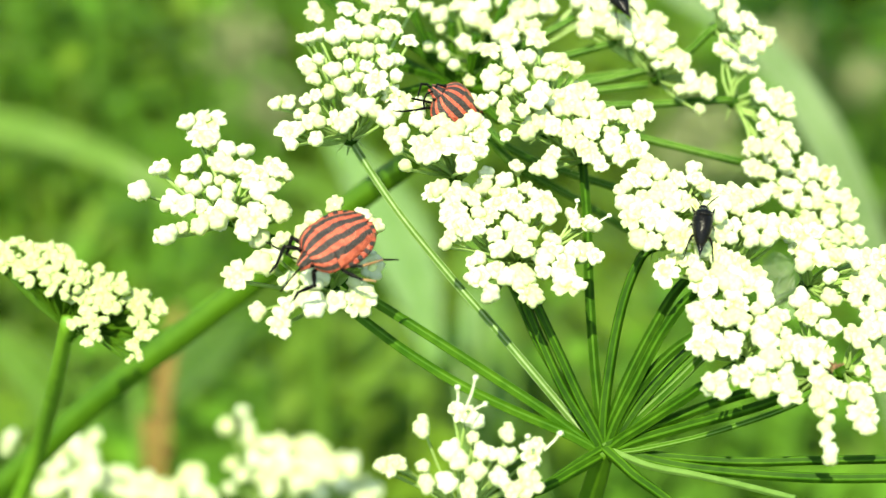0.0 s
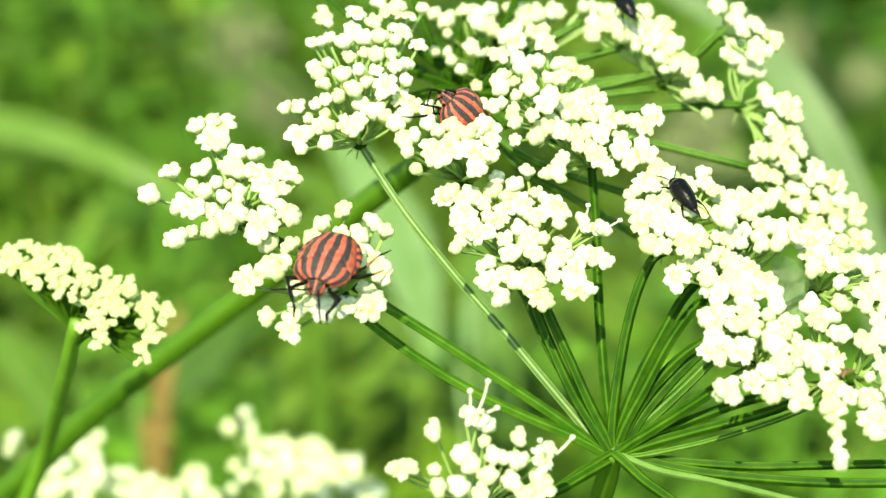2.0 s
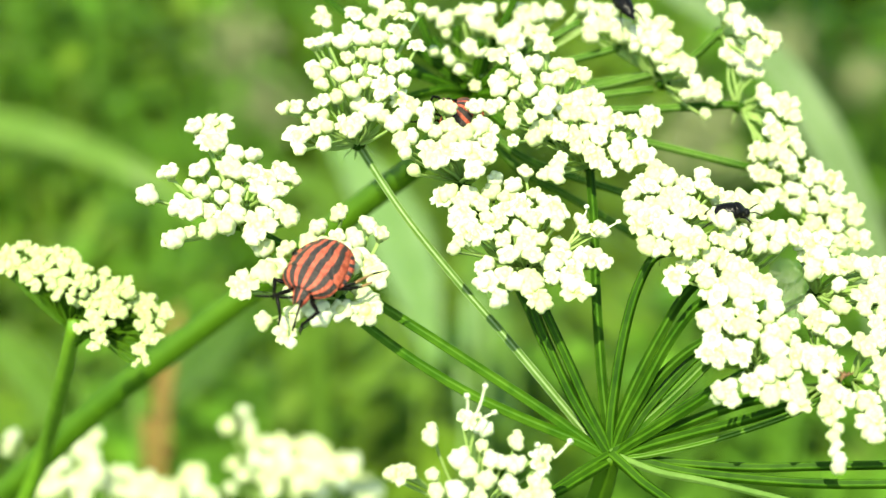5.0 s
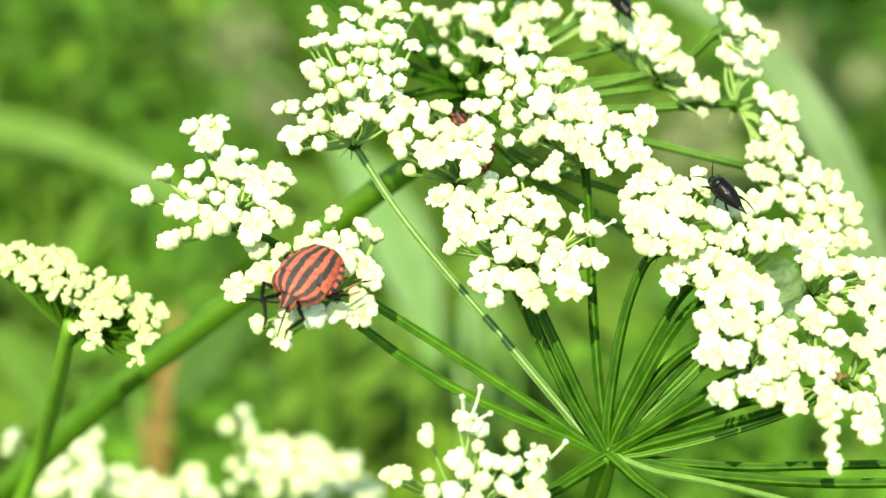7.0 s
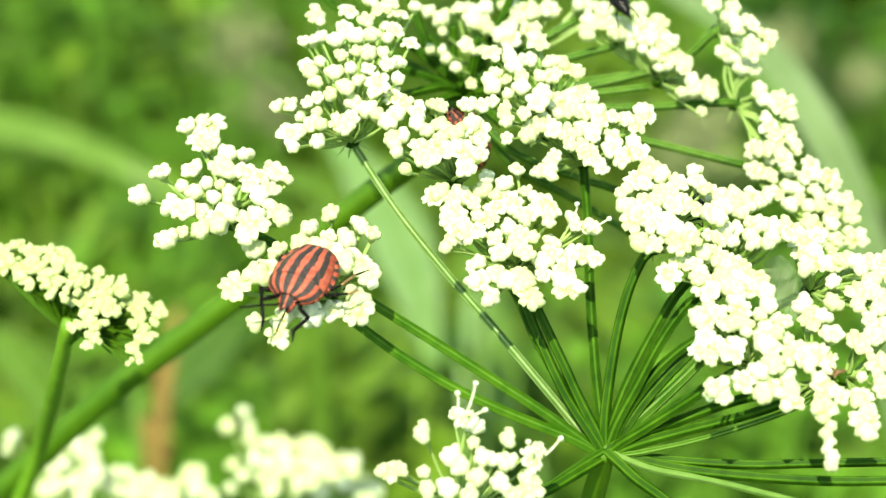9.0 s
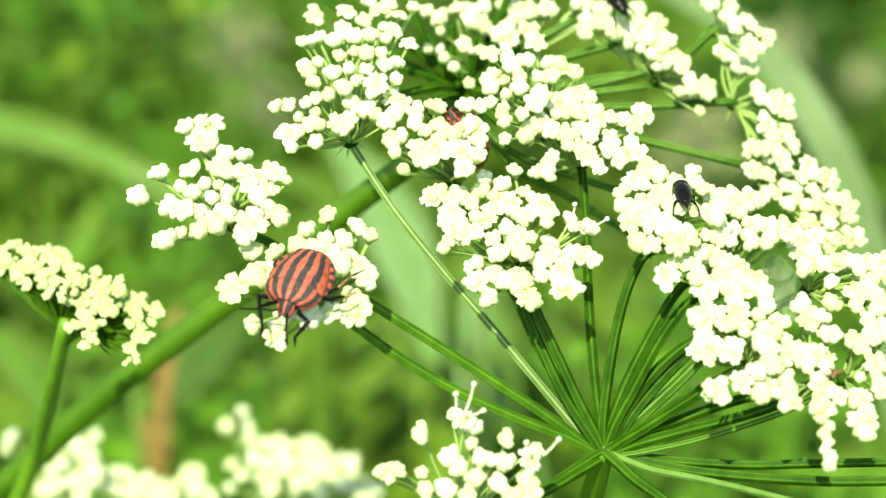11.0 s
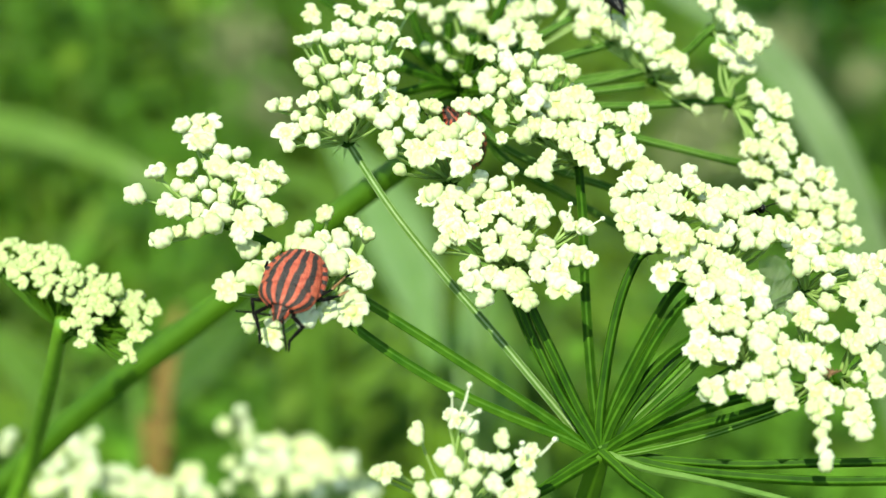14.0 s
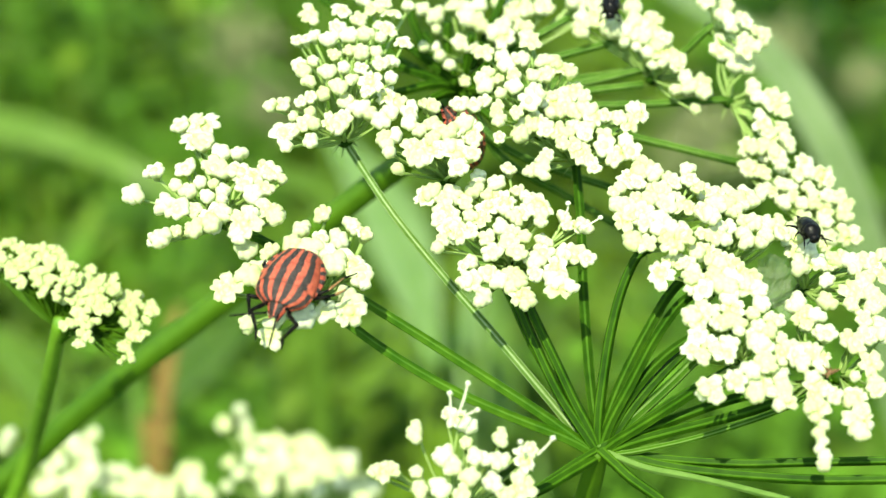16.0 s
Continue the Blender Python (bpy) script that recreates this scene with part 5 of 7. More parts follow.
def black_beetle(at, label):
    """A wedge-shaped black flower beetle with a pointed tail, about six millimetres long."""
    bug = thing("tumbling_flower_beetle", label, "insect", "beetles", at)
    bug.scale = (0.93, 0.93, 0.93)

    def hull(y0, y1, half, high, name, rows=14, sides=18):
        verts, faces = [], []
        for i in range(rows + 1):
            t = i / rows
            w, h = half(t), high(t)
            y = y0 + (y1 - y0) * t
            for k in range(sides):
                a = 2 * math.pi * k / sides
                verts.append((w * math.cos(a) * MM, y * MM, (1.35 - 0.25 * abs(t - 0.4) + h * math.sin(a) * (1.0 if math.sin(a) > 0 else 0.65)) * MM))
        for i in range(rows):
            for k in range(sides):
                a, b = i * sides + k, i * sides + (k + 1) % sides
                faces.append((a, b, b + sides, a + sides))
        faces += [tuple(reversed(range(sides))), tuple(rows * sides + k for k in range(sides))]
        return part(name, mesh_of(name, verts, faces, [beetle_black]), bug)

    hull(-2.3, 1.35, lambda t: 0.42 + 0.86 * math.sin(1.75 * t) ** 0.9, lambda t: 0.40 + 0.88 * math.sin(1.8 * t) ** 0.9, "back_shell")
    hull(1.37, 2.65, lambda t: 1.22 * (1 - 0.72 * t ** 2.2) ** 0.8, lambda t: 1.24 * (1 - 0.78 * t ** 2.0) ** 0.8, "thorax")
    hull(-3.6, -2.2, lambda t: 0.05 + 0.40 * t ** 1.2, lambda t: 0.05 + 0.36 * t ** 1.2, "tail_spine")
    part("head", mesh_of("head", *ball((0, 2.68 * MM, 0.95 * MM), (0.66 * MM, 0.48 * MM, 0.62 * MM), 8, 12), [beetle_black]), bug)
    for s in (-1, 1):
        for y, fore, reach in ((1.9, 0.9, 1.15), (0.6, -0.2, 1.35), (-0.5, -2.0, 1.4)):
            limb(bug, "leg", [(0.6 * s, y, 0.7), (1.1 * s, y + 0.3 * fore, 1.0), ((reach + 0.1) * s, y + 0.8 * fore, 0.75), ((reach + 0.3) * s, y + 1.5 * fore, 0.0)], [0.13, 0.15, 0.09, 0.05], [0])
        limb(bug, "antenna", [(0.4 * s, 3.1, 1.1), (0.9 * s, 3.7, 1.3), (1.6 * s, 4.4, 1.2)], [0.07, 0.08, 0.06], [0])
    return bug


WALKING_LEGS = [
    ([(1.4, 2.9, 1.2), (1.8, 3.9, 1.4), (2.7, 5.4, 1.8), (1.4, 7.3, 0.6), (1.1, 8.4, 0.2)], 0),
    ([(-1.3, 3.0, 1.2), (-1.6, 4.3, 1.4), (-3.2, 5.6, 1.8), (-1.9, 7.3, 0.5), (-2.2, 8.4, 0.1)], 0),
    ([(1.9, 1.6, 1.2), (2.6, 3.0, 1.4), (3.9, 3.4, 1.7), (3.4, 4.6, 0.6), (3.2, 5.2, 0.2)], 0),
    ([(-1.9, 1.4, 1.2), (-4.1, 0.5, 1.2), (-5.5, -0.7, 1.0), (-6.3, -2.1, 0.7)], 1),
    ([(1.8, -0.4, 1.2), (3.2, -0.8, 1.3), (4.1, -1.9, 1.2), (4.4, -3.0, 0.6)], 0),
    ([(-1.9, 0.2, 1.2), (-3.5, 0.3, 1.3), (-4.7, -0.7, 1.6), (-5.6, -3.3, 1.2), (-6.8, -4.9, 0.9)], 1)]
WALKING_FEELERS = [[(-0.6, 5.0, 2.0), (-0.7, 6.0, 1.7), (-0.9, 7.2, 1.3), (-1.2, 8.8, 0.6)], [(0.6, 5.0, 2.0), (1.0, 5.3, 1.9), (2.8, 5.8, 1.7), (4.9, 6.6, 1.5)]]
HIDING_LEGS = [
    ([(-1.38, 2.58, 1.2), (-1.71, 3.84, 1.5), (-2.69, 5.45, 1.7), (-3.32, 6.54, 1.2)], 0),
    ([(-1.77, 1.79, 1.2), (-2.55, 3.69, 1.5), (-4.16, 5.04, 1.5), (-5.57, 6.29, 1.0), (-6.5, 7.49, 0.7)], 0),
    ([(0.11, 3.33, 1.0), (-0.2, 6.07, 1.3), (-0.87, 6.94, 1.5), (-1.92, 6.37, 1.3), (-2.72, 5.6, 0.9)], 0),
    ([(-1.5, -0.9, 1.2), (-2.6, -1.4, 1.3), (-3.2, -2.6, 0.8), (-3.2, -3.4, 0.3)], 1),
    ([(1.5, -0.9, 1.2), (2.6, -1.4, 1.3), (3.2, -2.6, 0.8), (3.2, -3.4, 0.3)], 1)]
HIDING_FEELERS = [[(0.15, 5.02, 1.9), (0.7, 5.13, 1.9), (1.38, 3.83, 1.8), (2.04, 2.53, 1.6)], [(-0.6, 5.0, 2.0), (-1.4, 5.4, 1.8), (-2.4, 5.0, 1.5), (-2.8, 4.2, 1.2)]]
bug_walking, bug_legs, bug_feelers = striped_bug(pose(-0.01203, 0.16932, 0.90204, -18.2, -23.1, 130.0), "red shield bug with black lengthwise stripes walking on white florets", WALKING_LEGS, WALKING_FEELERS)
bug_hiding = striped_bug(pose(0.00000, 0.18978, 0.90833, 64.8, -30.7, 47.4), "red and black striped shield bug half hidden behind white florets", HIDING_LEGS, HIDING_FEELERS, 0.7, 0.9)[0]
beetle_walking = black_beetle(pose(0.02886, 0.17327, 0.90214, 39.1, 4.9, -6.0), "glossy black wedge-shaped beetle with pointed tail crawling over white florets")
beetle_above = black_beetle(pose(0.02243, 0.21101, 0.91348, 19.1, -7.0, 19.5), "black wedge-shaped beetle feeding head down in a white umbel")


def motions():
    """Wind sways the flower heads; the insects creep about on them."""
    walk(near_umbel, [(0, pose(0.01885, 0.16852, 0.87589)), (0.5, pose(0.01898, 0.16843, 0.87572)), (1, pose(0.01885, 0.16846, 0.87578)), (1.5, pose(0.01905, 0.16846, 0.87578)), (2, pose(0.01991, 0.16826, 0.87543)), (2.5, pose(0.01998, 0.16823, 0.87538)), (3, pose(0.02011, 0.16826, 0.87543)), (3.5, pose(0.01998, 0.16823, 0.87538)), (4, pose(0.01998, 0.16816, 0.87526)), (6.5, pose(0.01905, 0.16826, 0.87543)), (7, pose(0.01925, 0.16823, 0.87538)), (7.5, pose(0.01938, 0.16816, 0.87526)), (8, pose(0.01925, 0.16816, 0.87526)), (8.5, pose(0.01918, 0.16826, 0.87543)), (9, pose(0.01898, 0.16836, 0.87561)), (11.5, pose(0.01879, 0.16833, 0.87555)), (12, pose(0.01898, 0.16826, 0.87543)), (12.5, pose(0.01905, 0.16823, 0.87538)), (13, pose(0.01885, 0.16823, 0.87538)), (13.5, pose(0.01865, 0.16833, 0.87555)), (14, pose(0.01839, 0.16836, 0.87561)), (14.5, pose(0.01839, 0.16836, 0.87561)), (15, pose(0.01839, 0.16843, 0.87572)), (15.5, pose(0.01826, 0.16843, 0.87572)), (16, pose(0.01826, 0.16843, 0.87572))])
    walk(far_umbel, [(0, pose(0.00248, 0.21111, 0.90166)), (0.5, pose(0.00266, 0.21100, 0.90146)), (1, pose(0.00251, 0.21105, 0.90155)), (1.5, pose(0.00273, 0.21103, 0.90151)), (2, pose(0.00339, 0.21082, 0.90115)), (2.5, pose(0.00354, 0.21073, 0.90100)), (3, pose(0.00362, 0.21076, 0.90104)), (3.5, pose(0.00362, 0.21068, 0.90091)), (4, pose(0.00357, 0.21071, 0.90095)), (6.5, pose(0.00273, 0.21093, 0.90134)), (7, pose(0.00288, 0.21087, 0.90123)), (7.5, pose(0.00295, 0.21082, 0.90115)), (8, pose(0.00293, 0.21082, 0.90115)), (8.5, pose(0.00288, 0.21087, 0.90123)), (9, pose(0.00273, 0.21095, 0.90138)), (11.5, pose(0.00246, 0.21099, 0.90144)), (12, pose(0.00273, 0.21089, 0.90127)), (12.5, pose(0.00288, 0.21082, 0.90115)), (13, pose(0.00266, 0.21089, 0.90127)), (13.5, pose(0.00229, 0.21099, 0.90144)), (14, pose(0.00212, 0.21106, 0.90157)), (14.5, pose(0.00207, 0.21110, 0.90164)), (15, pose(0.00207, 0.21110, 0.90164)), (15.5, pose(0.00192, 0.21111, 0.90166)), (16, pose(0.00192, 0.21111, 0.90166))])
    walk(young_umbel, [(0, pose(-0.04751, 0.18875, 0.87893)), (0.5, pose(-0.04751, 0.18868, 0.87881)), (1, pose(-0.04751, 0.18868, 0.87881)), (1.5, pose(-0.04730, 0.18868, 0.87881)), (2, pose(-0.04652, 0.18858, 0.87862)), (2.5, pose(-0.04645, 0.18850, 0.87850)), (3, pose(-0.04630, 0.18850, 0.87850)), (3.5, pose(-0.04645, 0.18847, 0.87844)), (4, pose(-0.04630, 0.18847, 0.87844)), (6.5, pose(-0.04751, 0.18858, 0.87862)), (7, pose(-0.04730, 0.18850, 0.87850)), (7.5, pose(-0.04730, 0.18850, 0.87850)), (8, pose(-0.04730, 0.18850, 0.87850)), (8.5, pose(-0.04737, 0.18850, 0.87850)), (9, pose(-0.04751, 0.18858, 0.87862)), (11.5, pose(-0.04787, 0.18858, 0.87862)), (12, pose(-0.04751, 0.18858, 0.87862)), (12.5, pose(-0.04751, 0.18850, 0.87850)), (13, pose(-0.04773, 0.18850, 0.87850)), (13.5, pose(-0.04794, 0.18858, 0.87862)), (14, pose(-0.04830, 0.18868, 0.87881)), (14.5, pose(-0.04830, 0.18868, 0.87881)), (15, pose(-0.04830, 0.18868, 0.87881)), (15.5, pose(-0.04837, 0.18868, 0.87881)), (16, pose(-0.04851, 0.18868, 0.87881))])
    walk(low_umbel, [(0, pose(-0.05020, 0.27194, 0.77102)), (0.5, pose(-0.05020, 0.27194, 0.77102)), (1, pose(-0.05020, 0.27194, 0.77102)), (1.5, pose(-0.04987, 0.27183, 0.77083)), (2, pose(-0.04964, 0.27183, 0.77083)), (2.5, pose(-0.04964, 0.27183, 0.77083)), (3, pose(-0.04953, 0.27183, 0.77083)), (3.5, pose(-0.04953, 0.27183, 0.77083)), (4, pose(-0.04987, 0.27194, 0.77102)), (6.5, pose(-0.04998, 0.27194, 0.77102)), (7, pose(-0.04998, 0.27194, 0.77102)), (7.5, pose(-0.04998, 0.27194, 0.77102)), (8, pose(-0.04998, 0.27194, 0.77102)), (8.5, pose(-0.04998, 0.27194, 0.77102)), (9, pose(-0.04998, 0.27194, 0.77102)), (11.5, pose(-0.05020, 0.27194, 0.77102)), (12, pose(-0.05020, 0.27194, 0.77102)), (12.5, pose(-0.05020, 0.27200, 0.77112)), (13, pose(-0.05020, 0.27194, 0.77102)), (13.5, pose(-0.05031, 0.27200, 0.77112)), (14, pose(-0.05053, 0.27200, 0.77112)), (14.5, pose(-0.05053, 0.27200, 0.77112)), (15, pose(-0.05064, 0.27211, 0.77131)), (15.5, pose(-0.05064, 0.27211, 0.77131)), (16, pose(-0.05064, 0.27211, 0.77131))])
    walk(near_umbel_a, [(0, pose(0, 0, 0, 0.01, 0.08, -0.02)), (0.5, pose(0, 0, 0, 0.01, 0.01, 0.01)), (1, pose(0, 0, 0, 0.02, 0.03, 0.01)), (1.5, pose(0, 0, 0, 0.02, 0.03, 0.01)), (2, pose(0, 0, 0, 0.00, 0.22, -0.09)), (2.5, pose(0, 0, 0, 0.00, 0.25, -0.10)), (3, pose(0, 0, 0, 0.01, 0.17, -0.06)), (3.5, pose(0, 0, 0, 0.00, 0.25, -0.10)), (4, pose(0, 0, 0, 0.00, 0.29, -0.12)), (6.5, pose(0, 0, 0, 0.00, 0.14, -0.06)), (7, pose(0, 0, 0, 0.00, 0.07, -0.03)), (7.5, pose(0, 0, 0, 0.00, 0.14, -0.06)), (8, pose(0, 0, 0, 0.00, 0.07, -0.03)), (8.5, pose(0, 0, 0, 0.01, 0.02, -0.00)), (9, pose(0, 0, 0, 0.02, -0.08, 0.06)), (11.5, pose(0, 0, 0, 0.01, -0.10, 0.06)), (12, pose(0, 0, 0, 0.01, 0.02, -0.00)), (12.5, pose(0, 0, 0, 0.00, 0.07, -0.03)), (13, pose(0, 0, 0, 0.00, 0.07, -0.03)), (13.5, pose(0, 0, 0, 0.01, -0.06, 0.04)), (14, pose(0, 0, 0, 0.00, 0.00, -0.00)), (14.5, pose(0, 0, 0, 0.00, 0.00, -0.00)), (15, pose(0, 0, 0, 0.01, -0.10, 0.06)), (15.5, pose(0, 0, 0, 0.01, -0.06, 0.04)), (16, pose(0, 0, 0, 0.01, -0.14, 0.07))])
    walk(near_umbel_bug, [(0, pose(0, 0, 0, -0.23, 1.34, -0.57)), (0.5, pose(0, 0, 0, -0.23, 1.14, -0.53)), (1, pose(0, 0, 0, -0.21, 1.17, -0.51)), (1.5, pose(0, 0, 0, -0.16, 0.98, -0.40)), (2, pose(0, 0, 0, -0.21, 1.27, -0.53)), (2.5, pose(0, 0, 0, -0.14, 0.91, -0.36)), (3, pose(0, 0, 0, -0.12, 0.90, -0.33)), (3.5, pose(0, 0, 0, -0.12, 0.90, -0.33)), (4, pose(0, 0, 0, -0.12, 0.90, -0.33)), (6.5, pose(0, 0, 0, -0.07, 0.51, -0.19)), (7, pose(0, 0, 0, -0.04, 0.38, -0.11)), (7.5, pose(0, 0, 0, -0.05, 0.44, -0.15)), (8, pose(0, 0, 0, -0.05, 0.39, -0.14)), (8.5, pose(0, 0, 0, -0.05, 0.29, -0.13)), (9, pose(0, 0, 0, -0.02, 0.21, -0.06)), (11.5, pose(0, 0, 0, 0.02, -0.06, 0.04)), (12, pose(0, 0, 0, -0.02, 0.21, -0.06)), (12.5, pose(0, 0, 0, -0.02, 0.16, -0.05)), (13, pose(0, 0, 0, -0.02, 0.16, -0.05)), (13.5, pose(0, 0, 0, 0.02, -0.06, 0.04)), (14, pose(0, 0, 0, -0.02, 0.06, -0.04)), (14.5, pose(0, 0, 0, 0.00, 0.00, -0.00)), (15, pose(0, 0, 0, 0.04, -0.13, 0.07)), (15.5, pose(0, 0, 0, 0.04, -0.13, 0.07)), (16, pose(0, 0, 0, 0.04, -0.18, 0.08))])
    walk(near_umbel_b1, [(0, pose(0, 0, 0, -0.01, -0.02, -0.00)), (0.5, pose(0, 0, 0, -0.01, -0.03, 0.01)), (1, pose(0, 0, 0, -0.01, -0.02, -0.00)), (1.5, pose(0, 0, 0, -0.01, 0.03, -0.03)), (2, pose(0, 0, 0, -0.01, 0.05, -0.04)), (2.5, pose(0, 0, 0, -0.01, 0.07, -0.05)), (3, pose(0, 0, 0, -0.01, 0.03, -0.03)), (3.5, pose(0, 0, 0, -0.01, 0.14, -0.10)), (4, pose(0, 0, 0, -0.01, 0.10, -0.07)), (6.5, pose(0, 0, 0, 0.00, 0.15, -0.10)), (7, pose(0, 0, 0, -0.00, 0.02, -0.01)), (7.5, pose(0, 0, 0, 0.00, 0.08, -0.05)), (8, pose(0, 0, 0, 0.00, 0.19, -0.12)), (8.5, pose(0, 0, 0, 0.00, 0.05, -0.03)), (9, pose(0, 0, 0, -0.01, 0.03, -0.03)), (11.5, pose(0, 0, 0, -0.00, 0.02, -0.01)), (12, pose(0, 0, 0, -0.01, 0.14, -0.09)), (12.5, pose(0, 0, 0, -0.00, 0.17, -0.11)), (13, pose(0, 0, 0, -0.00, 0.12, -0.08)), (13.5, pose(0, 0, 0, -0.01, -0.02, 0.01)), (14, pose(0, 0, 0, 0.00, 0.10, -0.06)), (14.5, pose(0, 0, 0, 0.00, 0.00, -0.00)), (15, pose(0, 0, 0, -0.01, -0.07, 0.04)), (15.5, pose(0, 0, 0, -0.01, -0.02, 0.01)), (16, pose(0, 0, 0, -0.00, -0.08, 0.05))])
    walk(near_umbel_b2, [(0, pose(0, 0, 0, -0.00, -0.05, 0.03)), (0.5, pose(0, 0, 0, -0.00, -0.06, 0.03)), (1, pose(0, 0, 0, -0.00, -0.05, 0.03)), (1.5, pose(0, 0, 0, -0.00, 0.01, -0.00)), (2, pose(0, 0, 0, -0.00, 0.04, -0.02)), (2.5, pose(0, 0, 0, -0.00, 0.05, -0.03)), (3, pose(0, 0, 0, -0.00, 0.01, -0.00)), (3.5, pose(0, 0, 0, -0.00, 0.11, -0.06)), (4, pose(0, 0, 0, -0.00, 0.09, -0.05)), (6.5, pose(0, 0, 0, 0.00, 0.16, -0.09)), (7, pose(0, 0, 0, -0.00, 0.01, -0.01)), (7.5, pose(0, 0, 0, 0.00, 0.09, -0.05)), (8, pose(0, 0, 0, 0.00, 0.20, -0.11)), (8.5, pose(0, 0, 0, 0.00, 0.05, -0.03)), (9, pose(0, 0, 0, -0.00, 0.02, -0.01)), (11.5, pose(0, 0, 0, -0.00, 0.01, -0.01)), (12, pose(0, 0, 0, -0.00, 0.13, -0.07)), (12.5, pose(0, 0, 0, -0.00, 0.17, -0.10)), (13, pose(0, 0, 0, -0.00, 0.12, -0.07)), (13.5, pose(0, 0, 0, -0.00, -0.03, 0.02)), (14, pose(0, 0, 0, 0.00, 0.10, -0.06)), (14.5, pose(0, 0, 0, 0.00, 0.00, -0.00)), (15, pose(0, 0, 0, -0.00, -0.08, 0.05)), (15.5, pose(0, 0, 0, -0.00, -0.03, 0.02)), (16, pose(0, 0, 0, -0.00, -0.09, 0.05))])
    walk(near_umbel_c, [(0, pose(0, 0, 0, 0.00, 0.28, -0.14)), (0.5, pose(0, 0, 0, -0.00, 0.18, -0.09)), (1, pose(0, 0, 0, 0.00, 0.28, -0.14)), (1.5, pose(0, 0, 0, 0.00, 0.25, -0.12)), (2, pose(0, 0, 0, -0.01, 0.57, -0.29)), (2.5, pose(0, 0, 0, -0.00, 0.53, -0.27)), (3, pose(0, 0, 0, 0.00, 0.57, -0.29)), (3.5, pose(0, 0, 0, 0.00, 0.46, -0.23)), (4, pose(0, 0, 0, -0.00, 0.67, -0.35)), (6.5, pose(0, 0, 0, 0.00, 0.28, -0.14)), (7, pose(0, 0, 0, 0.00, 0.39, -0.20)), (7.5, pose(0, 0, 0, -0.00, 0.39, -0.20)), (8, pose(0, 0, 0, 0.00, 0.28, -0.14)), (8.5, pose(0, 0, 0, 0.00, 0.14, -0.07)), (9, pose(0, 0, 0, 0.00, 0.11, -0.05)), (11.5, pose(0, 0, 0, 0.00, 0.07, -0.04)), (12, pose(0, 0, 0, 0.01, 0.07, -0.03)), (12.5, pose(0, 0, 0, 0.00, 0.18, -0.09)), (13, pose(0, 0, 0, 0.00, 0.18, -0.09)), (13.5, pose(0, 0, 0, 0.01, -0.00, 0.01)), (14, pose(0, 0, 0, 0.00, 0.00, -0.00)), (14.5, pose(0, 0, 0, 0.00, 0.00, -0.00)), (15, pose(0, 0, 0, 0.01, -0.07, 0.04)), (15.5, pose(0, 0, 0, 0.01, -0.00, 0.01)), (16, pose(0, 0, 0, 0.01, -0.14, 0.08))])
    walk(near_umbel_d1, [(0, pose(0, 0, 0, -0.05, 0.43, -0.19)), (0.5, pose(0, 0, 0, -0.06, 0.26, -0.13)), (1, pose(0, 0, 0, -0.05, 0.43, -0.19)), (1.5, pose(0, 0, 0, -0.03, 0.39, -0.17)), (2, pose(0, 0, 0, -0.05, 0.64, -0.28)), (2.5, pose(0, 0, 0, -0.05, 0.74, -0.32)), (3, pose(0, 0, 0, -0.03, 0.81, -0.34)), (3.5, pose(0, 0, 0, -0.02, 0.77, -0.32)), (4, pose(0, 0, 0, 0.00, 0.94, -0.38)), (6.5, pose(0, 0, 0, 0.00, 0.42, -0.17)), (7, pose(0, 0, 0, 0.03, 0.55, -0.21)), (7.5, pose(0, 0, 0, 0.00, 0.42, -0.17)), (8, pose(0, 0, 0, 0.02, 0.38, -0.14)), (8.5, pose(0, 0, 0, 0.00, 0.21, -0.08)), (9, pose(0, 0, 0, 0.00, 0.21, -0.08)), (11.5, pose(0, 0, 0, 0.00, 0.10, -0.04)), (12, pose(0, 0, 0, 0.02, 0.17, -0.06)), (12.5, pose(0, 0, 0, 0.00, 0.31, -0.13)), (13, pose(0, 0, 0, 0.00, 0.31, -0.13)), (13.5, pose(0, 0, 0, 0.03, 0.03, 0.00)), (14, pose(0, 0, 0, 0.00, 0.00, -0.00)), (14.5, pose(0, 0, 0, 0.00, 0.00, -0.00)), (15, pose(0, 0, 0, 0.03, -0.08, 0.05)), (15.5, pose(0, 0, 0, 0.00, 0.10, -0.04)), (16, pose(0, 0, 0, 0.03, -0.18, 0.09))])
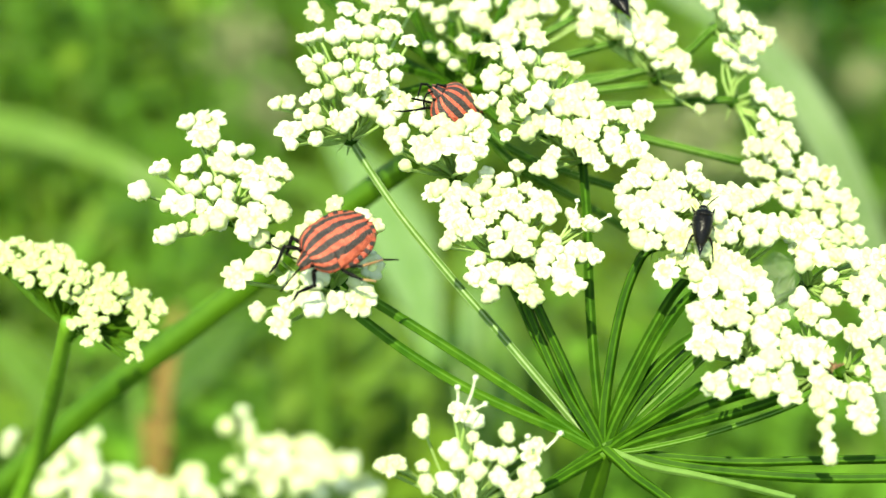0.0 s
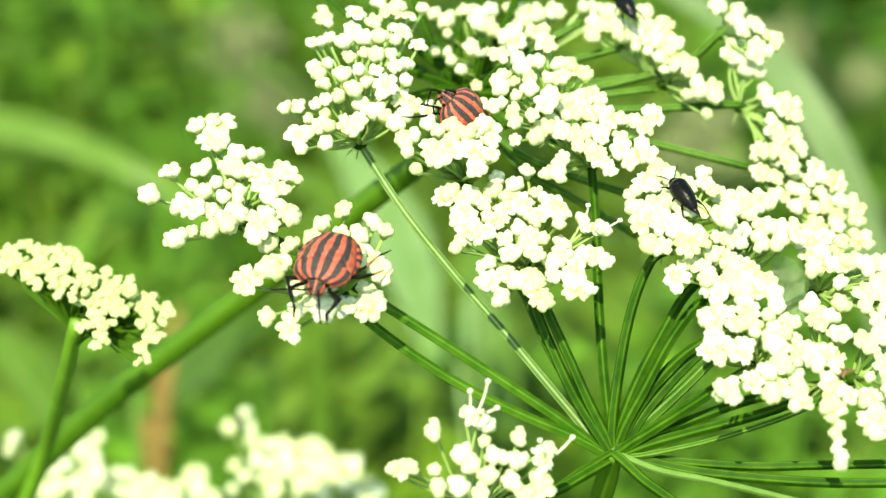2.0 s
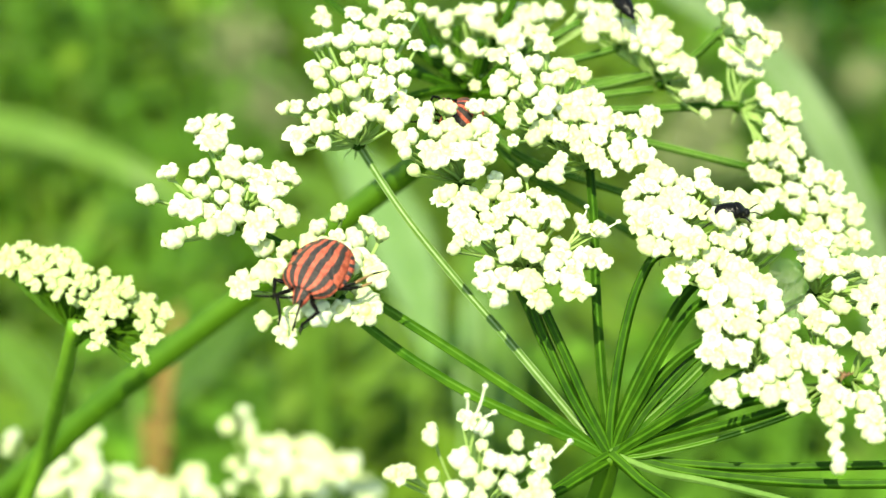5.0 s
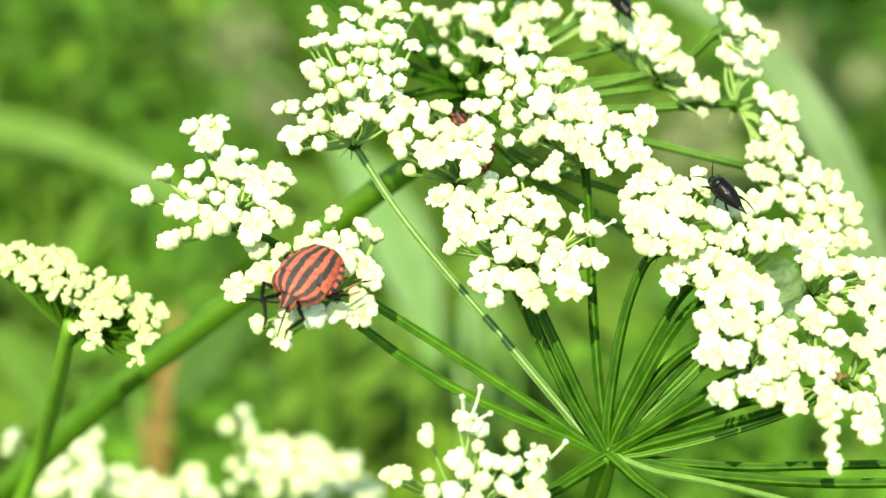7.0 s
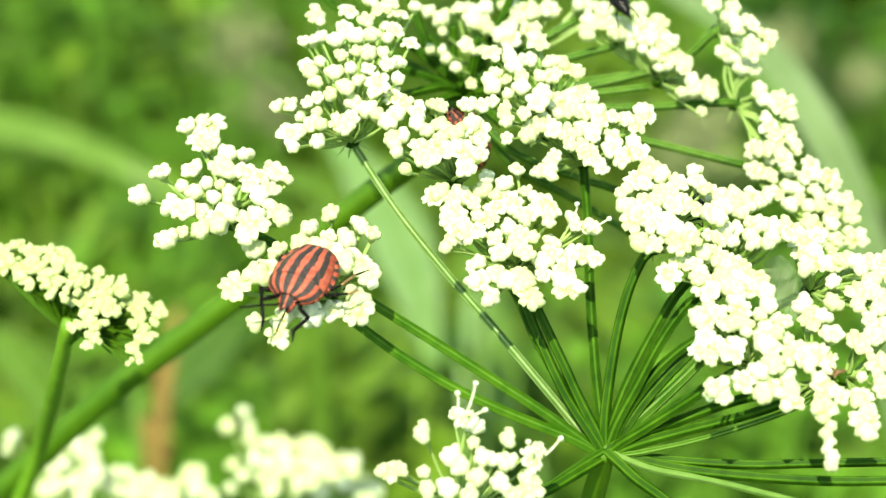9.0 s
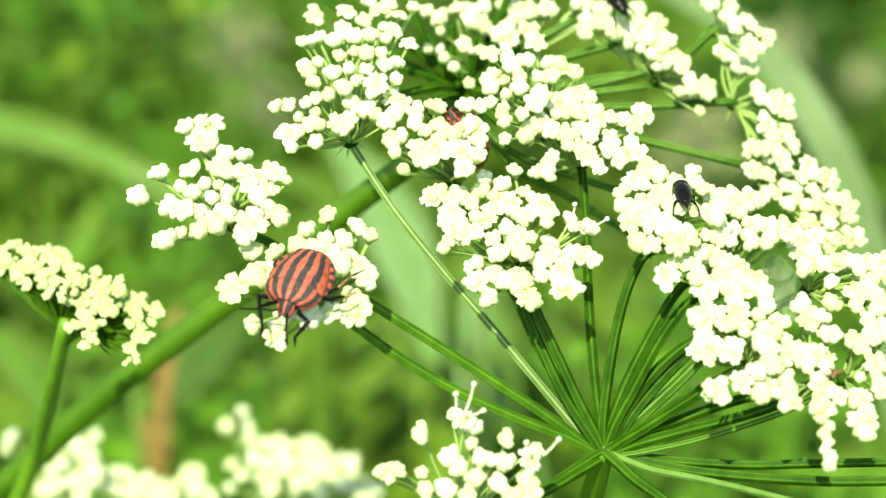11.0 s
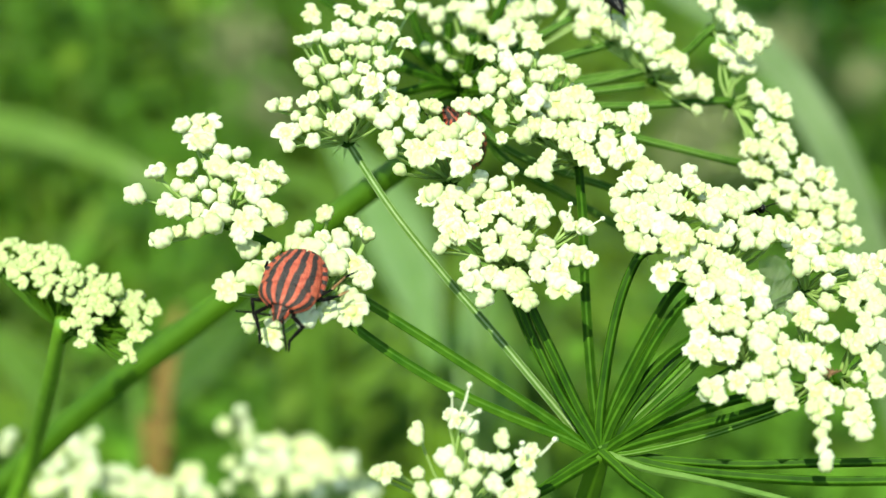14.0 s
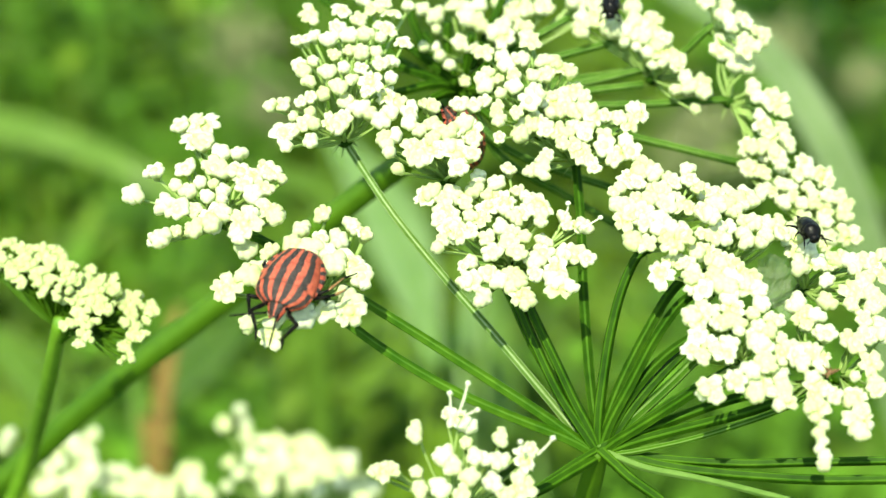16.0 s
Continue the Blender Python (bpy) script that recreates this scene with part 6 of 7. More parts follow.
    walk(near_umbel_d2, [(0, pose(0, 0, 0, -0.11, 0.55, -0.19)), (0.5, pose(0, 0, 0, -0.15, 0.32, -0.14)), (1, pose(0, 0, 0, -0.11, 0.55, -0.19)), (1.5, pose(0, 0, 0, -0.07, 0.50, -0.16)), (2, pose(0, 0, 0, -0.11, 0.82, -0.26)), (2.5, pose(0, 0, 0, -0.11, 0.96, -0.30)), (3, pose(0, 0, 0, -0.07, 1.05, -0.30)), (3.5, pose(0, 0, 0, -0.04, 1.00, -0.28)), (4, pose(0, 0, 0, 0.00, 1.23, -0.32)), (6.5, pose(0, 0, 0, 0.00, 0.55, -0.14)), (7, pose(0, 0, 0, 0.07, 0.72, -0.16)), (7.5, pose(0, 0, 0, 0.00, 0.55, -0.14)), (8, pose(0, 0, 0, 0.04, 0.50, -0.12)), (8.5, pose(0, 0, 0, 0.00, 0.27, -0.07)), (9, pose(0, 0, 0, 0.00, 0.27, -0.07)), (11.5, pose(0, 0, 0, 0.00, 0.14, -0.04)), (12, pose(0, 0, 0, 0.04, 0.23, -0.04)), (12.5, pose(0, 0, 0, 0.00, 0.41, -0.11)), (13, pose(0, 0, 0, 0.00, 0.41, -0.11)), (13.5, pose(0, 0, 0, 0.07, 0.04, 0.02)), (14, pose(0, 0, 0, 0.00, 0.00, -0.00)), (14.5, pose(0, 0, 0, 0.00, 0.00, -0.00)), (15, pose(0, 0, 0, 0.07, -0.09, 0.05)), (15.5, pose(0, 0, 0, 0.00, 0.14, -0.04)), (16, pose(0, 0, 0, 0.07, -0.23, 0.09))])
    walk(near_umbel_f1, [(0, pose(0, 0, 0, -0.04, 0.14, -0.04)), (0.5, pose(0, 0, 0, -0.05, 0.01, 0.01)), (1, pose(0, 0, 0, -0.04, 0.14, -0.04)), (1.5, pose(0, 0, 0, -0.02, 0.15, -0.04)), (2, pose(0, 0, 0, -0.04, 0.25, -0.07)), (2.5, pose(0, 0, 0, -0.04, 0.31, -0.09)), (3, pose(0, 0, 0, -0.02, 0.38, -0.12)), (3.5, pose(0, 0, 0, -0.01, 0.39, -0.12)), (4, pose(0, 0, 0, 0.00, 0.51, -0.17)), (6.5, pose(0, 0, 0, 0.00, 0.23, -0.07)), (7, pose(0, 0, 0, 0.02, 0.36, -0.13)), (7.5, pose(0, 0, 0, 0.00, 0.23, -0.07)), (8, pose(0, 0, 0, 0.01, 0.24, -0.08)), (8.5, pose(0, 0, 0, 0.00, 0.11, -0.04)), (9, pose(0, 0, 0, 0.00, 0.11, -0.04)), (11.5, pose(0, 0, 0, 0.00, 0.06, -0.02)), (12, pose(0, 0, 0, 0.01, 0.12, -0.04)), (12.5, pose(0, 0, 0, 0.00, 0.17, -0.06)), (13, pose(0, 0, 0, 0.00, 0.17, -0.06)), (13.5, pose(0, 0, 0, 0.02, 0.08, -0.03)), (14, pose(0, 0, 0, 0.00, 0.00, 0.00)), (14.5, pose(0, 0, 0, 0.00, 0.00, 0.00)), (15, pose(0, 0, 0, 0.02, 0.02, -0.01)), (15.5, pose(0, 0, 0, 0.00, 0.06, -0.02)), (16, pose(0, 0, 0, 0.02, -0.03, 0.01))])
    walk(near_umbel_f2, [(0, pose(0, 0, 0, -0.03, 0.09, -0.01)), (0.5, pose(0, 0, 0, -0.04, -0.04, 0.04)), (1, pose(0, 0, 0, -0.03, 0.09, -0.01)), (1.5, pose(0, 0, 0, -0.02, 0.11, -0.03)), (2, pose(0, 0, 0, -0.03, 0.19, -0.05)), (2.5, pose(0, 0, 0, -0.03, 0.25, -0.07)), (3, pose(0, 0, 0, -0.02, 0.32, -0.10)), (3.5, pose(0, 0, 0, -0.01, 0.35, -0.12)), (4, pose(0, 0, 0, 0.00, 0.48, -0.17)), (6.5, pose(0, 0, 0, 0.00, 0.21, -0.07)), (7, pose(0, 0, 0, 0.02, 0.36, -0.14)), (7.5, pose(0, 0, 0, 0.00, 0.21, -0.07)), (8, pose(0, 0, 0, 0.01, 0.24, -0.09)), (8.5, pose(0, 0, 0, 0.00, 0.11, -0.04)), (9, pose(0, 0, 0, 0.00, 0.11, -0.04)), (11.5, pose(0, 0, 0, 0.00, 0.05, -0.02)), (12, pose(0, 0, 0, 0.01, 0.13, -0.05)), (12.5, pose(0, 0, 0, 0.00, 0.16, -0.06)), (13, pose(0, 0, 0, 0.00, 0.16, -0.06)), (13.5, pose(0, 0, 0, 0.02, 0.10, -0.05)), (14, pose(0, 0, 0, 0.00, 0.00, 0.00)), (14.5, pose(0, 0, 0, 0.00, 0.00, 0.00)), (15, pose(0, 0, 0, 0.02, 0.05, -0.03)), (15.5, pose(0, 0, 0, 0.00, 0.05, -0.02)), (16, pose(0, 0, 0, 0.02, -0.01, -0.01))])
    walk(near_umbel_f3, [(0, pose(0, 0, 0, -0.29, -0.10, 0.17)), (0.5, pose(0, 0, 0, -0.29, -0.47, 0.21)), (1, pose(0, 0, 0, -0.24, -0.16, 0.15)), (1.5, pose(0, 0, 0, -0.24, 0.08, 0.12)), (2, pose(0, 0, 0, -0.24, 0.32, 0.09)), (2.5, pose(0, 0, 0, -0.19, 0.38, 0.06)), (3, pose(0, 0, 0, -0.14, 0.44, 0.03)), (3.5, pose(0, 0, 0, -0.14, 0.44, 0.03)), (4, pose(0, 0, 0, -0.10, 0.74, -0.04)), (6.5, pose(0, 0, 0, -0.10, 0.37, 0.01)), (7, pose(0, 0, 0, 0.10, 0.84, -0.15)), (7.5, pose(0, 0, 0, 0.05, 0.67, -0.11)), (8, pose(0, 0, 0, 0.05, 0.79, -0.12)), (8.5, pose(0, 0, 0, 0.00, 0.24, -0.03)), (9, pose(0, 0, 0, 0.00, 0.24, -0.03)), (11.5, pose(0, 0, 0, 0.00, 0.24, -0.03)), (12, pose(0, 0, 0, 0.05, 0.54, -0.09)), (12.5, pose(0, 0, 0, 0.00, 0.36, -0.04)), (13, pose(0, 0, 0, 0.00, 0.24, -0.03)), (13.5, pose(0, 0, 0, 0.10, 0.24, -0.08)), (14, pose(0, 0, 0, 0.00, 0.24, -0.03)), (14.5, pose(0, 0, 0, 0.00, 0.00, 0.00)), (15, pose(0, 0, 0, 0.10, 0.36, -0.10)), (15.5, pose(0, 0, 0, 0.10, 0.24, -0.08)), (16, pose(0, 0, 0, 0.10, -0.01, -0.05))])
    walk(near_umbel_g1, [(0, pose(0, 0, 0, -0.54, -0.17, 0.31)), (0.5, pose(0, 0, 0, -0.54, -0.52, 0.20)), (1, pose(0, 0, 0, -0.45, -0.22, 0.23)), (1.5, pose(0, 0, 0, -0.45, 0.01, 0.31)), (2, pose(0, 0, 0, -0.45, 0.25, 0.38)), (2.5, pose(0, 0, 0, -0.36, 0.31, 0.34)), (3, pose(0, 0, 0, -0.27, 0.38, 0.30)), (3.5, pose(0, 0, 0, -0.27, 0.38, 0.30)), (4, pose(0, 0, 0, -0.18, 0.68, 0.34)), (6.5, pose(0, 0, 0, -0.18, 0.33, 0.23)), (7, pose(0, 0, 0, 0.18, 0.84, 0.14)), (7.5, pose(0, 0, 0, 0.09, 0.65, 0.14)), (8, pose(0, 0, 0, 0.09, 0.77, 0.18)), (8.5, pose(0, 0, 0, -0.00, 0.23, 0.07)), (9, pose(0, 0, 0, -0.00, 0.23, 0.07)), (11.5, pose(0, 0, 0, -0.00, 0.23, 0.07)), (12, pose(0, 0, 0, 0.09, 0.54, 0.11)), (12.5, pose(0, 0, 0, -0.00, 0.35, 0.11)), (13, pose(0, 0, 0, -0.00, 0.23, 0.07)), (13.5, pose(0, 0, 0, 0.18, 0.25, -0.04)), (14, pose(0, 0, 0, -0.00, 0.23, 0.07)), (14.5, pose(0, 0, 0, -0.00, 0.00, 0.00)), (15, pose(0, 0, 0, 0.18, 0.37, -0.00)), (15.5, pose(0, 0, 0, 0.18, 0.25, -0.04)), (16, pose(0, 0, 0, 0.18, 0.02, -0.11))])
    walk(near_umbel_g2, [(0, pose(0, 0, 0, -0.41, -0.33, 0.35)), (0.5, pose(0, 0, 0, -0.41, -0.56, 0.25)), (1, pose(0, 0, 0, -0.34, -0.33, 0.27)), (1.5, pose(0, 0, 0, -0.34, -0.17, 0.33)), (2, pose(0, 0, 0, -0.34, -0.01, 0.40)), (2.5, pose(0, 0, 0, -0.27, 0.07, 0.35)), (3, pose(0, 0, 0, -0.20, 0.15, 0.30)), (3.5, pose(0, 0, 0, -0.20, 0.15, 0.30)), (4, pose(0, 0, 0, -0.14, 0.39, 0.32)), (6.5, pose(0, 0, 0, -0.14, 0.15, 0.23)), (7, pose(0, 0, 0, 0.14, 0.63, 0.11)), (7.5, pose(0, 0, 0, 0.07, 0.47, 0.12)), (8, pose(0, 0, 0, 0.07, 0.55, 0.15)), (8.5, pose(0, 0, 0, -0.00, 0.16, 0.07)), (9, pose(0, 0, 0, -0.00, 0.16, 0.07)), (11.5, pose(0, 0, 0, -0.00, 0.16, 0.07)), (12, pose(0, 0, 0, 0.07, 0.39, 0.09)), (12.5, pose(0, 0, 0, -0.00, 0.23, 0.10)), (13, pose(0, 0, 0, -0.00, 0.16, 0.07)), (13.5, pose(0, 0, 0, 0.14, 0.24, -0.06)), (14, pose(0, 0, 0, -0.00, 0.16, 0.07)), (14.5, pose(0, 0, 0, -0.00, 0.00, 0.00)), (15, pose(0, 0, 0, 0.14, 0.32, -0.03)), (15.5, pose(0, 0, 0, 0.14, 0.24, -0.06)), (16, pose(0, 0, 0, 0.14, 0.08, -0.13))])
    walk(near_umbel_g3, [(0, pose(0, 0, 0, -0.25, -0.37, 0.31)), (0.5, pose(0, 0, 0, -0.25, -0.53, 0.26)), (1, pose(0, 0, 0, -0.21, -0.35, 0.25)), (1.5, pose(0, 0, 0, -0.21, -0.24, 0.29)), (2, pose(0, 0, 0, -0.21, -0.13, 0.32)), (2.5, pose(0, 0, 0, -0.17, -0.05, 0.28)), (3, pose(0, 0, 0, -0.13, 0.03, 0.23)), (3.5, pose(0, 0, 0, -0.13, 0.03, 0.23)), (4, pose(0, 0, 0, -0.08, 0.21, 0.22)), (6.5, pose(0, 0, 0, -0.08, 0.05, 0.17)), (7, pose(0, 0, 0, 0.08, 0.48, 0.02)), (7.5, pose(0, 0, 0, 0.04, 0.34, 0.05)), (8, pose(0, 0, 0, 0.04, 0.40, 0.06)), (8.5, pose(0, 0, 0, -0.00, 0.11, 0.04)), (9, pose(0, 0, 0, -0.00, 0.11, 0.04)), (11.5, pose(0, 0, 0, -0.00, 0.11, 0.04)), (12, pose(0, 0, 0, 0.04, 0.29, 0.03)), (12.5, pose(0, 0, 0, -0.00, 0.16, 0.06)), (13, pose(0, 0, 0, -0.00, 0.11, 0.04)), (13.5, pose(0, 0, 0, 0.08, 0.21, -0.07)), (14, pose(0, 0, 0, -0.00, 0.11, 0.04)), (14.5, pose(0, 0, 0, -0.00, 0.00, 0.00)), (15, pose(0, 0, 0, 0.08, 0.27, -0.06)), (15.5, pose(0, 0, 0, 0.08, 0.21, -0.07)), (16, pose(0, 0, 0, 0.08, 0.11, -0.11))])
    walk(near_umbel_j, [(0, pose(0, 0, 0, -0.11, -0.30, 0.21)), (0.5, pose(0, 0, 0, -0.11, -0.50, 0.26)), (1, pose(0, 0, 0, -0.09, -0.29, 0.19)), (1.5, pose(0, 0, 0, -0.09, -0.16, 0.16)), (2, pose(0, 0, 0, -0.09, -0.02, 0.12)), (2.5, pose(0, 0, 0, -0.08, 0.05, 0.08)), (3, pose(0, 0, 0, -0.06, 0.12, 0.04)), (3.5, pose(0, 0, 0, -0.06, 0.12, 0.04)), (4, pose(0, 0, 0, -0.04, 0.32, -0.03)), (6.5, pose(0, 0, 0, -0.04, 0.12, 0.02)), (7, pose(0, 0, 0, 0.04, 0.54, -0.18)), (7.5, pose(0, 0, 0, 0.02, 0.40, -0.12)), (8, pose(0, 0, 0, 0.02, 0.47, -0.14)), (8.5, pose(0, 0, 0, 0.00, 0.13, -0.03)), (9, pose(0, 0, 0, 0.00, 0.13, -0.03)), (11.5, pose(0, 0, 0, 0.00, 0.13, -0.03)), (12, pose(0, 0, 0, 0.02, 0.34, -0.11)), (12.5, pose(0, 0, 0, 0.00, 0.20, -0.05)), (13, pose(0, 0, 0, 0.00, 0.13, -0.03)), (13.5, pose(0, 0, 0, 0.04, 0.21, -0.10)), (14, pose(0, 0, 0, 0.00, 0.13, -0.03)), (14.5, pose(0, 0, 0, 0.00, 0.00, 0.00)), (15, pose(0, 0, 0, 0.04, 0.28, -0.12)), (15.5, pose(0, 0, 0, 0.04, 0.21, -0.10)), (16, pose(0, 0, 0, 0.04, 0.08, -0.07))])
    walk(near_umbel_k, [(0, pose(0, 0, 0, -0.43, 0.46, -0.02)), (0.5, pose(0, 0, 0, -0.53, 0.28, -0.41)), (1, pose(0, 0, 0, -0.43, 0.33, -0.19)), (1.5, pose(0, 0, 0, -0.32, 0.44, 0.11)), (2, pose(0, 0, 0, -0.64, 0.95, 0.31)), (2.5, pose(0, 0, 0, -0.21, 0.56, 0.42)), (3, pose(0, 0, 0, -0.32, 0.64, 0.37)), (3.5, pose(0, 0, 0, -0.21, 0.56, 0.42)), (4, pose(0, 0, 0, -0.11, 0.68, 0.72)), (6.5, pose(0, 0, 0, -0.00, 0.33, 0.43)), (7, pose(0, 0, 0, 0.21, 0.30, 0.69)), (7.5, pose(0, 0, 0, -0.00, 0.40, 0.51)), (8, pose(0, 0, 0, 0.21, 0.17, 0.52)), (8.5, pose(0, 0, 0, 0.21, -0.10, 0.18)), (9, pose(0, 0, 0, -0.00, 0.07, 0.09)), (11.5, pose(0, 0, 0, 0.11, -0.02, 0.13)), (12, pose(0, 0, 0, 0.21, 0.03, 0.35)), (12.5, pose(0, 0, 0, 0.11, 0.05, 0.22)), (13, pose(0, 0, 0, 0.11, 0.05, 0.22)), (13.5, pose(0, 0, 0, 0.21, -0.03, 0.26)), (14, pose(0, 0, 0, 0.21, -0.16, 0.09)), (14.5, pose(0, 0, 0, -0.00, 0.00, 0.00)), (15, pose(0, 0, 0, 0.21, -0.10, 0.18)), (15.5, pose(0, 0, 0, 0.21, -0.16, 0.09)), (16, pose(0, 0, 0, 0.21, -0.23, 0.01))])
    walk(near_umbel_e1, [(0, pose(0, 0, 0, -0.04, 0.13, -0.10)), (0.5, pose(0, 0, 0, -0.03, 0.08, -0.06)), (1, pose(0, 0, 0, -0.04, 0.13, -0.10)), (1.5, pose(0, 0, 0, -0.04, 0.20, -0.15)), (2, pose(0, 0, 0, -0.02, 0.16, -0.12)), (2.5, pose(0, 0, 0, -0.03, 0.22, -0.16)), (3, pose(0, 0, 0, -0.04, 0.20, -0.15)), (3.5, pose(0, 0, 0, -0.04, 0.34, -0.25)), (4, pose(0, 0, 0, -0.02, 0.23, -0.17)), (6.5, pose(0, 0, 0, 0.00, 0.21, -0.15)), (7, pose(0, 0, 0, -0.01, 0.05, -0.04)), (7.5, pose(0, 0, 0, 0.01, 0.09, -0.06)), (8, pose(0, 0, 0, 0.01, 0.22, -0.16)), (8.5, pose(0, 0, 0, 0.00, 0.07, -0.05)), (9, pose(0, 0, 0, -0.02, 0.11, -0.08)), (11.5, pose(0, 0, 0, -0.01, 0.05, -0.04)), (12, pose(0, 0, 0, -0.02, 0.25, -0.18)), (12.5, pose(0, 0, 0, -0.01, 0.26, -0.19)), (13, pose(0, 0, 0, -0.01, 0.19, -0.14)), (13.5, pose(0, 0, 0, -0.02, 0.04, -0.03)), (14, pose(0, 0, 0, 0.00, 0.14, -0.10)), (14.5, pose(0, 0, 0, 0.00, 0.00, -0.00)), (15, pose(0, 0, 0, -0.02, -0.03, 0.02)), (15.5, pose(0, 0, 0, -0.02, 0.04, -0.03)), (16, pose(0, 0, 0, -0.01, -0.09, 0.06))])
    walk(near_umbel_e2, [(0, pose(0, 0, 0, -0.04, 0.22, -0.16)), (0.5, pose(0, 0, 0, -0.03, 0.15, -0.10)), (1, pose(0, 0, 0, -0.04, 0.22, -0.16)), (1.5, pose(0, 0, 0, -0.04, 0.31, -0.21)), (2, pose(0, 0, 0, -0.02, 0.23, -0.16)), (2.5, pose(0, 0, 0, -0.03, 0.31, -0.21)), (3, pose(0, 0, 0, -0.04, 0.31, -0.21)), (3.5, pose(0, 0, 0, -0.04, 0.47, -0.32)), (4, pose(0, 0, 0, -0.02, 0.31, -0.22)), (6.5, pose(0, 0, 0, 0.00, 0.24, -0.17)), (7, pose(0, 0, 0, -0.01, 0.08, -0.05)), (7.5, pose(0, 0, 0, 0.01, 0.09, -0.06)), (8, pose(0, 0, 0, 0.01, 0.25, -0.17)), (8.5, pose(0, 0, 0, 0.00, 0.08, -0.06)), (9, pose(0, 0, 0, -0.02, 0.15, -0.11)), (11.5, pose(0, 0, 0, -0.01, 0.08, -0.05)), (12, pose(0, 0, 0, -0.02, 0.32, -0.22)), (12.5, pose(0, 0, 0, -0.01, 0.32, -0.22)), (13, pose(0, 0, 0, -0.01, 0.24, -0.17)), (13.5, pose(0, 0, 0, -0.02, 0.07, -0.05)), (14, pose(0, 0, 0, 0.00, 0.16, -0.11)), (14.5, pose(0, 0, 0, 0.00, 0.00, -0.00)), (15, pose(0, 0, 0, -0.02, -0.01, 0.00)), (15.5, pose(0, 0, 0, -0.02, 0.07, -0.05)), (16, pose(0, 0, 0, -0.01, -0.09, 0.06))])

    walk(silk, [(0, pose(0.03898, 0.17647, 0.89365, -25, 8, 4)), (0.5, pose(0.03911, 0.17637, 0.89348, -25, 8, 4)), (1, pose(0.03898, 0.17640, 0.89354, -25, 8, 4)), (1.5, pose(0.03918, 0.17640, 0.89354, -25, 8, 4)), (2, pose(0.04003, 0.17621, 0.89320, -25, 8, 4)), (2.5, pose(0.04009, 0.17617, 0.89314, -25, 8, 4)), (3, pose(0.04022, 0.17621, 0.89320, -25, 8, 4)), (3.5, pose(0.04009, 0.17617, 0.89314, -25, 8, 4)), (4, pose(0.04009, 0.17611, 0.89303, -25, 8, 4)), (6.5, pose(0.03918, 0.17621, 0.89320, -25, 8, 4)), (7, pose(0.03937, 0.17617, 0.89314, -25, 8, 4)), (7.5, pose(0.03950, 0.17611, 0.89303, -25, 8, 4)), (8, pose(0.03937, 0.17611, 0.89303, -25, 8, 4)), (8.5, pose(0.03931, 0.17621, 0.89320, -25, 8, 4)), (9, pose(0.03911, 0.17630, 0.89337, -25, 8, 4)), (11.5, pose(0.03891, 0.17627, 0.89331, -25, 8, 4)), (12, pose(0.03911, 0.17621, 0.89320, -25, 8, 4)), (12.5, pose(0.03918, 0.17617, 0.89314, -25, 8, 4)), (13, pose(0.03898, 0.17617, 0.89314, -25, 8, 4)), (13.5, pose(0.03878, 0.17627, 0.89331, -25, 8, 4)), (14, pose(0.03852, 0.17630, 0.89337, -25, 8, 4)), (14.5, pose(0.03852, 0.17630, 0.89337, -25, 8, 4)), (15, pose(0.03852, 0.17637, 0.89348, -25, 8, 4)), (15.5, pose(0.03839, 0.17637, 0.89348, -25, 8, 4)), (16, pose(0.03839, 0.17637, 0.89348, -25, 8, 4))])
